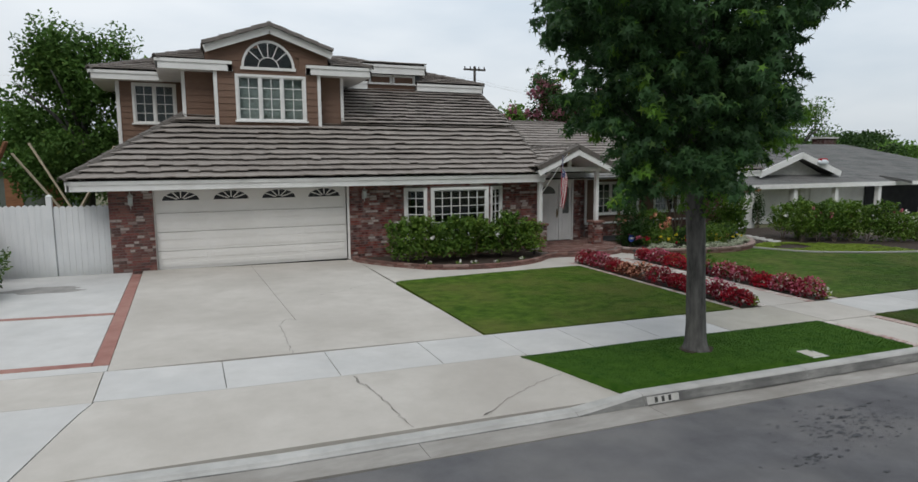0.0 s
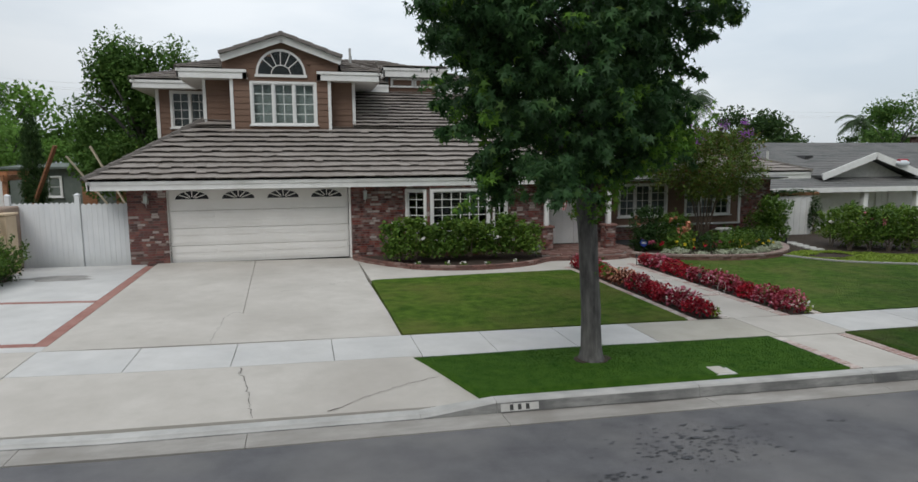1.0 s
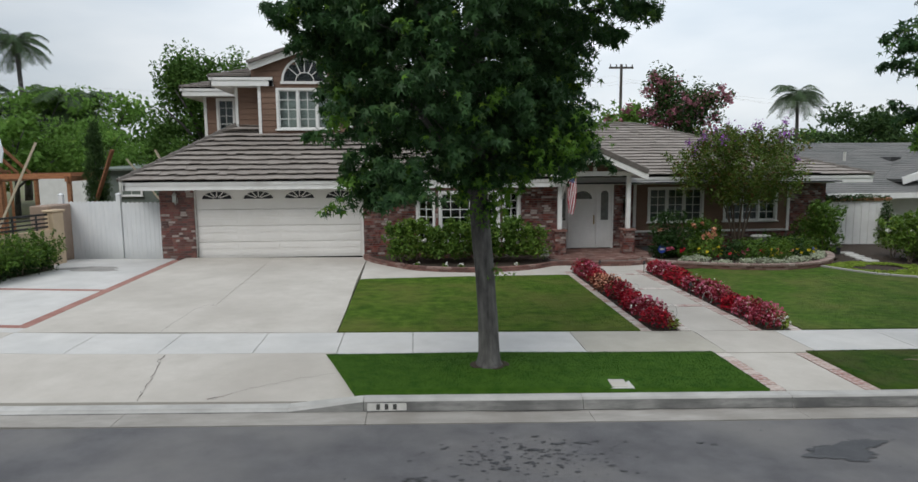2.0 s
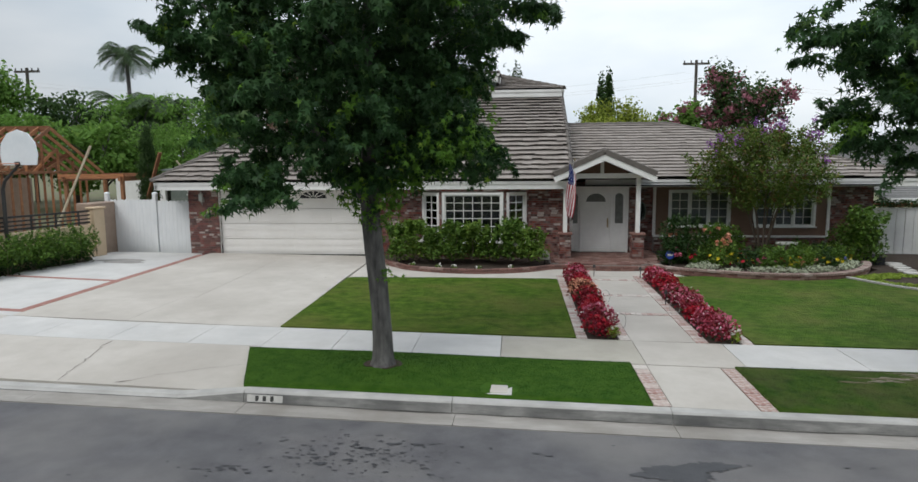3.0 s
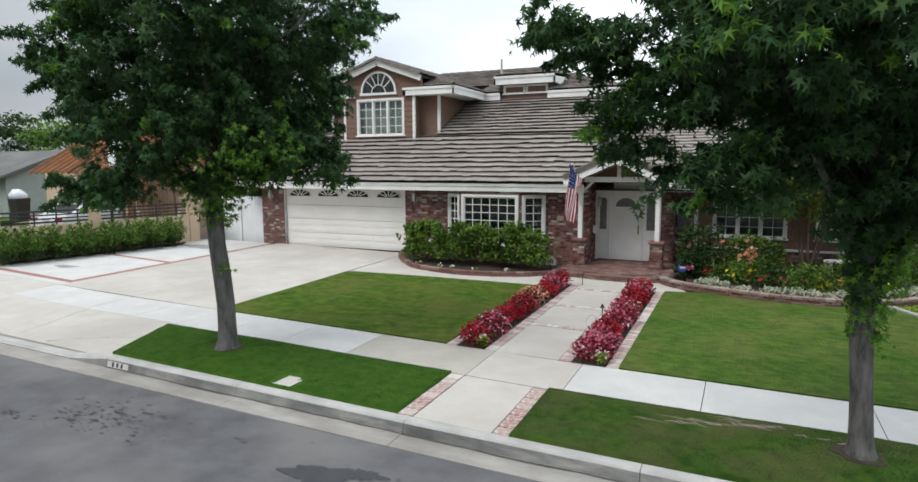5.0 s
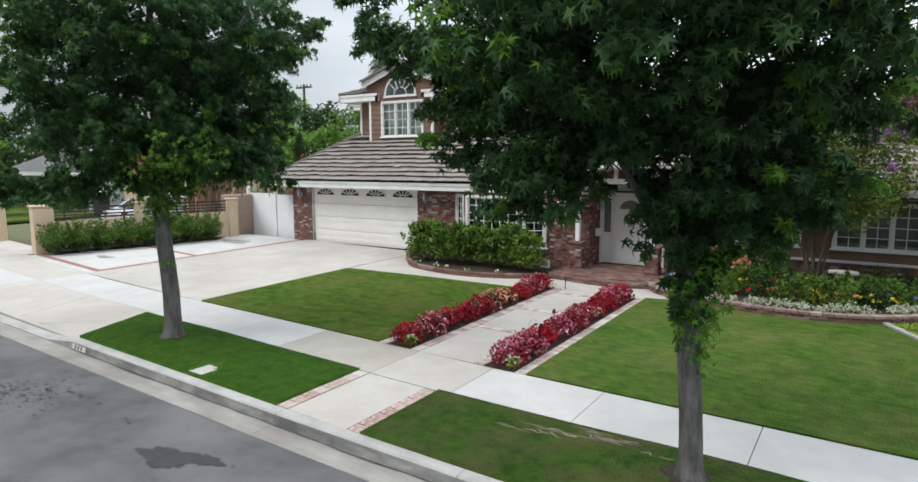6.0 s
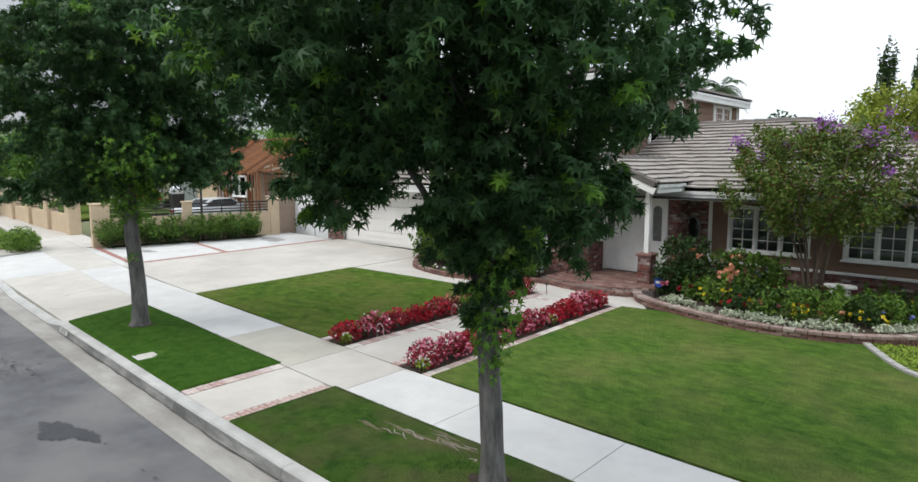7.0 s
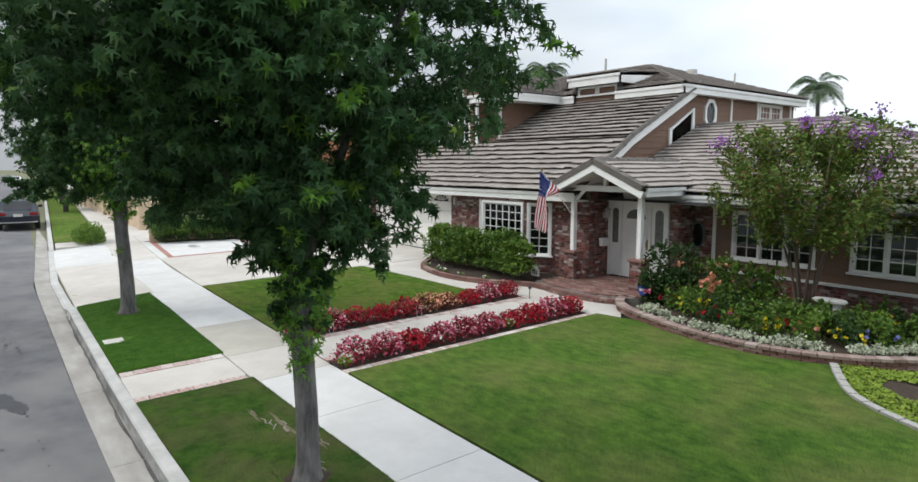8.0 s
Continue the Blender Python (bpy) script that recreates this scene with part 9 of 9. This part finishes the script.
part("bin_body", Geo().add([(-18.6 + a * w, 18.9 + b * w, zb_ + h) for w, h in ((0.28, 0.0), (0.36, 1.15)) for a, b in ((-1, -1), (1, -1), (1, 1), (-1, 1))], [(3, 2, 1, 0), (4, 5, 6, 7), (0, 1, 5, 4), (1, 2, 6, 5), (2, 3, 7, 6), (3, 0, 4, 7)]), M_IRON, bn, bevel=0.03)
part("bag", Geo().tube([(-18.62, 18.9, zb_ + 1.1), (-18.6, 18.88, zb_ + 1.3), (-18.55, 18.9, zb_ + 1.5), (-18.5, 18.93, zb_ + 1.58)], [0.34, 0.4, 0.28, 0.06], 12, 0.12, random.Random(3)), M_BOARD, bn, "bulging white bag", smooth=True)
for sy in (-0.25, 0.25):
    part("bin_wheel", Geo().disc(Vector((-18.3, 18.9 + sy, zb_ + 0.13)), 0.13, Vector((0, 1, 0)), 14, 0.05), M_TYRE, bn)


# ---- far trees, palms, poles, right-hand neighbour ----
def far_tree(x, y, h, r, seed, material, label, trunk=True, z0=0.25, leaf=0.16, dens=1.0, blooms=None, name="tree", flat_=0.8):
    rg = np.random.default_rng(seed)
    zb = gz(x, y)
    t = thing(name, (x, y, zb), label, "tree", "background trees")
    if trunk:
        g = Geo()
        g.tube([(x, y, zb - 0.2), (x + 0.1, y, zb + h * 0.35), (x, y + 0.1, zb + h * 0.75)], [0.028 * h, 0.02 * h, 0.006 * h], 8)
        for k in range(6):
            a = k * 1.1
            g.tube([(x + 0.05, y, zb + h * (0.25 + 0.05 * k)), (x + r * 0.35 * math.cos(a), y + r * 0.35 * math.sin(a), zb + h * (0.42 + 0.05 * k)), (x + r * 0.75 * math.cos(a), y + r * 0.75 * math.sin(a), zb + h * (0.55 + 0.05 * k))], [0.012 * h, 0.008 * h, 0.002 * h], 6)
        part("trunk", g, M_BARK, t, smooth=True)
    pts = []
    nl = 34
    for k in range(nl):
        a, q = rg.uniform(0, 6.28), rg.uniform(0, 1) ** 0.5
        f = rg.uniform(z0, 0.9)
        rr = r * (1 - 0.55 * abs(f - 0.55) / 0.45) * q
        cc = (x + rr * math.cos(a), y + rr * math.sin(a), zb + h * f)
        e = rg.uniform(0.22, 0.44)
        pts.append(lumpy(rg, int(1500 * dens * e * e), cc, (r * e, r * e, h * 0.15 * flat_ * rg.uniform(0.7, 1.15)), 0.5, amp=0.5))
    pts = np.concatenate(pts)
    scatter("crown", pts, OVAL, (leaf * 0.6, leaf * 1.2), material, t, rg, 0.3, 0.5, 0.2)
    if blooms is not None:
        hi = pts[rg.uniform(0, 1, len(pts)) < 0.018]
        hi = hi[hi[:, 2] > zb + h * 0.5]
        bp_ = np.repeat(hi, 30, axis=0) + rg.normal(0, 0.15, (len(hi) * 30, 3))
        scatter("blossom", bp_, PETAL, (0.05, 0.1), blooms, t, rg, 0, 0.5, 0.2)
    return t


far_tree(-4.35, 28.5, 8.0, 2.65, 1, M_FAR_MID, "tall green tree behind the house", dens=5.0, leaf=0.1, z0=0.2, flat_=1.15)
far_tree(-12.5, 36.0, 5.4, 3.4, 2, M_FAR, "green tree behind the unfinished house", dens=2.0, leaf=0.11)
far_tree(20.1, 33.0, 8.5, 2.9, 3, M_FAR_DARK, "dark tree with pink blooms behind the wing", blooms=M_PINKTREE, dens=2.0, leaf=0.11)
far_tree(17.2, 34.5, 6.6, 2.2, 4, M_FAR, "light green tree behind the wing", blooms=M_PINKTREE)
far_tree(13.9, 38.5, 7.2, 2.7, 5, M_FARLIME, "yellow-green tree crowns behind the roof", leaf=0.1, dens=1.8)
far_tree(10.5, 34.5, 5.6, 2.6, 6, M_FAR_DARK, "green tree crowns behind the roof", leaf=0.1, dens=1.8)
far_tree(18.0, 50.0, 7.2, 4.5, 7, M_FAR, "green tree crowns behind the roof")
far_tree(14.6, 45.0, 9.6, 0.62, 8, M_FAR_DARK, "narrow dark conifer behind the roofs", leaf=0.12, flat_=1.2)
far_tree(8.0, 75.0, 14.6, 1.0, 28, M_FAR_DARK, "narrow dark conifer behind the roofs", leaf=0.18, flat_=1.2)
far_tree(17.6, 41.0, 6.4, 2.6, 29, M_FARLIME, "yellow-green tree crowns behind the roof", leaf=0.1, dens=1.8)
far_tree(46.0, 54.0, 8.6, 5.0, 9, M_FAR_DARK, "round dark green tree in the distance", dens=1.4, leaf=0.22)
far_tree(41.0, 33.5, 7.6, 2.6, 10, M_FAR_MID, "airy grey-green tree beyond the roofs", dens=1.3, leaf=0.11)
far_tree(47.0, 34.0, 5.6, 4.5, 11, M_FAR_DARK, "dark green tree mass behind the neighbour", dens=1.3)
far_tree(60.0, 40.0, 6.0, 5.5, 12, M_FAR, "green trees in the distance", leaf=0.24)
far_tree(70.0, 62.0, 7.0, 6.0, 13, M_FAR_DARK, "dark trees in the distance", leaf=0.28)
far_tree(58.0, 75.0, 7.5, 7.0, 31, M_FAR, "green trees in the distance", leaf=0.28)
for k, (x, y, h, r) in enumerate(((-28.8, 40, 11.2, 2.9), (-24, 42, 8.2, 3.8), (-19, 42, 8.2, 4.2), (-14.5, 41, 7.4, 4.0), (-31, 37, 7.2, 4.2), (-35, 34, 6.8, 4.6), (-9, 43, 6.2, 3.6), (-41, 31, 7, 4.6), (-22, 33, 6.0, 3.4), (-16, 33.5, 5.6, 3.2), (-48, 27, 7, 4.6), (-56, 25, 7.4, 5.0), (-66, 22, 7.5, 5.0), (-3, 48, 6.0, 4.0), (-38, 16.5, 5.0, 2.6), (-29.5, 17.0, 4.6, 1.8), (-22.6, 15.5, 3.0, 1.2), (-26, 32, 5.6, 2.5))):
    far_tree(x, y, h, r, 60 + k, M_FAR_DARK if k % 3 == 1 else M_FAR, "green garden tree in the distance", leaf=0.19, dens=0.85)
for k, x in enumerate((-27, -36, -47, -60)):
    far_tree(x, 7.55 + skew(x), 6.2, 2.4, 90 + k, M_FAR_DARK, "street tree further along the verge", name="distant_street_tree", z0=0.42)
# never in view: tree row added behind the camera for the glass to reflect
for k in range(9):
    far_tree(-45 + 13 * k, -19 - 2 * (k % 3), 7 + k % 3, 4.5, 120 + k, M_FAR if k % 2 else M_FAR_DARK, "unseen tree added across the street for window reflections", leaf=0.42, dens=0.22)
for k in range(8):
    far_tree(-125 + 9.0 * (k % 4), 24 + 6 * k - 26 * (k // 4), 8, 6.0, 140 + k, M_FAR, "far green trees along the street", leaf=0.4, dens=0.45, trunk=False, z0=0.05)


def palm(x, y, h, r, seed, label, fronds=36):
    rg = np.random.default_rng(seed)
    zb = gz(x, y)
    t = thing("palm_tree", (x, y, zb), label, "palm", "palms")
    part("trunk", Geo().tube([(x, y, zb - 0.2), (x + 0.15, y, zb + h * 0.5), (x, y, zb + h)], [0.28, 0.2, 0.17], 10), M_BARK, t, smooth=True)
    for k in range(fronds):
        a = k * 2.4
        rise = rg.uniform(-0.45, 1.15)
        L = r * rg.uniform(0.85, 1.1)
        spine = []
        for i in range(9):
            s = i / 8
            spine.append(Vector((x + math.cos(a) * L * s * (1 - 0.15 * s), y + math.sin(a) * L * s * (1 - 0.15 * s), zb + h + L * (rise * s - (0.55 + 0.35 * rise) * s * s))))
        g = Geo()
        sd = Vector((-math.sin(a), math.cos(a), 0))
        for i in range(1, 8):
            for m in range(7):
                p = spine[i].lerp(spine[i + 1], m / 7)
                dd = (spine[i + 1] - spine[i]).normalized()
                ll = L * 0.24 * math.sin(math.pi * (0.15 + 0.8 * (i + m / 7) / 9)) * rg.uniform(0.8, 1.15)
                for sg in (1, -1):
                    tip = p + sd * sg * ll + dd * ll * 0.6 - Vector((0, 0, ll * 0.45))
                    g.add([p, p + dd * L * 0.016, tip], [(0, 1, 2)])
        g.tube(spine, [0.03, 0.028, 0.025, 0.02, 0.018, 0.015, 0.012, 0.008, 0.004], 4)
        part("frond", g, M_PALM, t)
    return t


palm(49.6, 69.8, 11.0, 3.6, 1, "tall feathery palm in the distance")
palm(-5.2, 69.0, 10.6, 2.9, 2, "tall feathery palm behind the house")
palm(-29.0, 57.0, 13.0, 3.1, 3, "tall feathery palm above garden trees")
palm(-25.0, 50.0, 7.6, 3.4, 4, "feathery palm among garden trees")
palm(-19.5, 46.0, 6.2, 3.0, 5, "feathery palm among garden trees")
palm(-16.9, 41.9, 6.6, 3.2, 6, "low feathery palm behind the fence")
palm(66.0, 60.0, 7.6, 3.4, 7, "feathery palm beyond the neighbour's roof")


def pole(x, y, h, label):
    zb = gz(x, y)
    t = thing("utility_pole", (x, y, zb), label, "utility pole", "utility poles")
    part("post", Geo().tube([(x, y, zb - 0.3), (x, y, zb + h)], [0.16, 0.11], 8), M_POLE, t)
    part("crossarm", Geo().box(x - 1.0, x + 1.0, y - 0.06, y + 0.06, zb + h - 0.35, zb + h - 0.2), M_POLE, t)
    for dx in (-0.9, -0.4, 0.4, 0.9):
        part("insulator", Geo().tube([(x + dx, y, zb + h - 0.2), (x + dx, y, zb + h - 0.02)], 0.05, 6), M_IRON, t)
    return (x, y, zb + h)


tops = [pole(-28.0, 43.0, 9.8, "dark wooden utility pole with a crossarm"), pole(22.1, 49.6, 11.0, "dark wooden utility pole with a crossarm"), pole(72.0, 56.0, 10.0, "dark wooden utility pole with a crossarm")]
tops.insert(0, (-75.0, 38.0, 10.4))
for (x0_, y0_, z0_), (x1_, y1_, z1_) in zip(tops, tops[1:]):
    for dx in (-0.9, 0.4, 0.9):
        pts_ = [(x0_ + (x1_ - x0_) * i / 12 + dx, y0_ + (y1_ - y0_) * i / 12, z0_ - 1.2 - 0.3 * dx + (z1_ - z0_) * i / 12 - 1.6 * 4 * (i / 12) * (1 - i / 12)) for i in range(13)]
        solo("power_line", Geo().tube(pts_, 0.005, 4), M_LANTERN, "thin sagging power line between poles", "cable", "power lines")

# right-hand neighbour
nh = thing("neighbour_house", (32, 27, 0.0), "low single-storey house with grey shingle roof", "house")
NE, NZ, NR, NRZ, NX0, NX1 = 22.2, 2.05, 29.5, 4.25, 21.6, 46.0


def shingle_face(pts, seed):
    r = random.Random(seed)
    P = [Vector(p) for p in pts]
    U = (P[1] - P[0]).normalized()
    n_ = (P[1] - P[0]).cross(P[2] - P[0]).normalized()
    if n_.z < 0:
        n_ = -n_
    V = n_.cross(U)
    if V.z < 0:
        V = -V
    uv = [((p - P[0]).dot(U), (p - P[0]).dot(V)) for p in P]
    g = Geo()
    vmax = max(v for _, v in uv)
    k = 0
    while k * 0.25 < vmax:
        v0, v1 = k * 0.25, min(vmax, (k + 1) * 0.25)
        a, b = urange(uv, v0 + 0.003), urange(uv, v1 - 0.003)
        if a and b:
            n_seg = max(1, int((a[1] - a[0]) / 1.2))
            for i in range(n_seg):
                s, t = i / n_seg, (i + 1) / n_seg
                q = [(a[0] + (a[1] - a[0]) * s, v0, 0.02), (a[0] + (a[1] - a[0]) * t, v0, 0.02), (b[0] + (b[1] - b[0]) * t, v1, 0.004), (b[0] + (b[1] - b[0]) * s, v1, 0.004)]
                w = [(x, y, z - 0.03) for x, y, z in q]
                g.add([P[0] + U * x + V * y + n_ * z for x, y, z in q + w], [(0, 1, 2, 3), (4, 5, 1, 0)])
        k += 1
    dk = part("roof_slope", Geo().slab([p - n_ * 0.012 for p in P], n_, 0.1), M_SHINGLE, nh, "grey asphalt shingle roof slope")
    part("shingles", g, M_SHINGLE, dk, kind="stuff")


shingle_face([(NX0, NE, NZ), (NX1, NE, NZ), (NX1 - 5.5, NR, NRZ), (NX0 + 1.0, NR, NRZ)], 1)
shingle_face([(NX1, NE, NZ), (NX1, NR + 7, NZ), (NX1 - 5.5, NR, NRZ)], 2)
part("fascia", Geo().box(NX0, NX1, NE - 0.05, NE, NZ - 0.22, NZ), M_WHITE, nh, "white fascia board")
part("fascia", Geo().box(34.5, NX1, NE - 1.0, NE - 0.95, NZ - 0.15, NZ + 0.05), M_WHITE, nh)
shingle_face([(34.5, NE - 0.97, NZ + 0.03), (NX1, NE - 0.97, NZ + 0.03), (NX1, NE + 0.8, NZ + 0.3), (34.5, NE + 0.8, NZ + 0.3)], 5)
part("front_wall", Geo().box(23.5, 45.0, 23.6, 23.8, -0.3, 2.0), M_WHITE, nh, "white painted front wall")
for x in (27.2, 30.2, 33.6, 37.5):
    part("porch_post", Geo().box(x - 0.12, x + 0.12, NE + 0.1, NE + 0.34, -0.3, NZ - 0.2), M_WHITE, nh, bevel=0.01)
window(nh, (28.3, 23.58), (1, 0), 0.7, 1.8, 1.6, 2, 2, 3, M_DARK)
# no real opening: a near-black sheet paints the shade of the garage front
part("garage_opening", Geo().box(34.2, 43.0, 23.5, 23.58, -0.2, 1.75), M_DARK, nh, "dark sheet in place of the shaded garage opening")
GA, GB, GC, GZ0, GZ1 = 25.3, 31.2, 28.25, 2.55, 3.52
shingle_face([(GA, 25.5, GZ0), (GA, 22.9, GZ0), (GC, 22.9, GZ1), (GC, 27.5, GZ1)], 3)
shingle_face([(GB, 22.9, GZ0), (GB, 25.5, GZ0), (GC, 27.5, GZ1), (GC, 22.9, GZ1)], 4)
g = Geo()
g.beam((GA, 22.9, GZ0 - 0.06), (GC, 22.9, GZ1 - 0.06), 0.06, 0.3).beam((GC, 22.9, GZ1 - 0.06), (GB, 22.9, GZ0 - 0.06), 0.06, 0.3)
part("gable_rake", g, M_WHITE, nh, "white gable rake boards")
part("gable_face", Geo().slab([(GA + 0.5, 23.5, 2.4), (GB - 0.5, 23.5, 2.4), (GC, 23.5, GZ1 - 0.15)], (0, -1, 0), 0.08), M_STONE, nh, "pale gable face")
part("ventilator", Geo().add([(27.3, 26.3, 3.2), (28.0, 26.3, 3.2), (27.85, 26.3, 3.5), (27.45, 26.3, 3.5), (27.3, 27.2, 3.5), (28.0, 27.2, 3.5)], [(0, 1, 2, 3), (3, 2, 5, 4), (0, 3, 4), (1, 5, 2)]), M_IRON, nh, "dark roof ventilator")
part("chimney", Geo().box(40.5, 41.8, 31.0, 31.9, 3.0, 4.7), M_BRICK, nh, "short brick chimney")
part("chimney_cap", Geo().box(40.4, 41.9, 30.9, 32.0, 4.7, 4.82), M_STONE, nh)
part("flue_pipe", Geo().tube([(25.2, 26.4, 3.2), (25.2, 26.4, 3.75)], 0.06, 8), M_STONE, nh)
drum = thing("rooftop_balloon", (29.6, 23.2, 2.9), "small red white and blue party balloon on the gable", "balloon")
part("balloon", Geo().tube([(29.3, 22.8, 3.1), (29.45, 22.8, 3.1), (29.8, 22.8, 3.1), (30.05, 22.8, 3.1)], [0.02, 0.17, 0.17, 0.05], 10), M_BOARD, drum, smooth=True)
part("stripe", Geo().tube([(29.4, 22.79, 3.2), (29.9, 22.79, 3.2)], [0.1, 0.1], 8), M_FLAGRED, drum)
flat("neighbour_drive_right", [(27, 9.4), (38, 9.3), (44, 22.5), (31.5, 22.5)], 0.035, M_CONC_PALE, "pale concrete drive of the next house", "driveway")


# ---- parked cars ----
def car(x, y, heading, paint, label, s=1.0):
    t = thing("parked_car", (x, y, 0), label, "car", "parked cars")
    zb = gz(x, 0) - 0.13
    R = Matrix.Translation((x, y, zb)) @ Matrix.Rotation(heading, 4, "Z")
    t.location = (x, y, zb)
    prof = [(-2.4, 0.35), (-2.42, 0.7), (-2.3, 0.92), (-1.75, 1.0), (-1.0, 1.4), (0.2, 1.45), (1.0, 1.02), (2.1, 0.86), (2.4, 0.65), (2.42, 0.32)]
    g = Geo()
    n = len(prof)
    vs = []
    for yy, sc in ((-0.9, 0.0), (-0.86, 1.0), (0.86, 1.0), (0.9, 0.0)):
        for px, pz in prof:
            inset = 0.16 if pz > 1.05 else 0.0
            z = pz if abs(yy) < 0.88 else min(pz, 0.8) * 0.98
            vs.append(R @ Vector((px, (abs(yy) - (inset if abs(yy) < 0.88 else 0.0)) * (1 if yy > 0 else -1), z)))
    fs = [(j * n + i, j * n + i + 1, (j + 1) * n + i + 1, (j + 1) * n + i) for j in range(3) for i in range(n - 1)]
    fs += [tuple(range(n)), tuple(3 * n + i for i in reversed(range(n)))]
    part("body", g.add(vs, fs), paint, t, bevel=0.0, smooth=False)
    part("rear_window", Geo().add([R @ Vector(p) for p in ((-1.7, -0.62, 1.03), (-1.7, 0.62, 1.03), (-1.06, 0.56, 1.385), (-1.06, -0.56, 1.385))], [(0, 1, 2, 3)]), M_DARK, t, "dark rear window")
    part("windscreen", Geo().add([R @ Vector(p) for p in ((1.02, -0.62, 1.04), (1.02, 0.62, 1.04), (0.28, 0.56, 1.43), (0.28, -0.56, 1.43))], [(0, 1, 2, 3)]), M_DARK, t)
    for sy in (-1, 1):
        part("side_window", Geo().add([R @ Vector(p) for p in ((-1.5, sy * 0.83, 1.05), (0.85, sy * 0.83, 1.05), (0.2, sy * 0.74, 1.4), (-0.9, sy * 0.74, 1.38))], [(0, 1, 2, 3)]), M_DARK, t)
        part("tail_lamp", Geo().obox(R @ Matrix.Translation((-2.38, sy * 0.66, 0.82)), 0.1, 0.34, 0.12), M_TAIL, t, "red tail lamp")
        part("mirror", Geo().obox(R @ Matrix.Translation((0.75, sy * 0.98, 1.02)), 0.14, 0.2, 0.13), paint, t)
        for px in (-1.45, 1.45):
            c = R @ Vector((px, sy * 0.8, 0.33))
            w = part("wheel", Geo().disc(c + R.to_3x3() @ Vector((0, sy * 0.1, 0)), 0.33, R.to_3x3() @ Vector((0, sy, 0)), 18, 0.22), M_TYRE, t)
            part("hub", Geo().disc(c + R.to_3x3() @ Vector((0, sy * 0.106, 0)), 0.2, R.to_3x3() @ Vector((0, sy, 0)), 12, 0.02), M_CHROME, w)
    part("bumper_trim", Geo().obox(R @ Matrix.Translation((-2.42, 0, 0.4)), 0.05, 1.6, 0.06), M_CHROME, t)
    part("plate", Geo().obox(R @ Matrix.Translation((-2.43, 0, 0.75)), 0.02, 0.4, 0.14), M_STONE, t, "pale number plate with a plain face")


car(-18.6, 5.2 + skew(-18.6), radians(180 - 4), M_CARPAINT, "dark blue sedan parked at the kerb")
car(-62.0, 5.2 + skew(-62), radians(180 - 4), M_CARPAINT, "dark car parked far along the street")
car(-92.0, 3.0 + skew(-92), radians(180 - 4), M_CARWHITE, "silver car far along the street")
car(-13.5, 19.0, radians(100), M_CARWHITE, "silver car behind the garden wall")
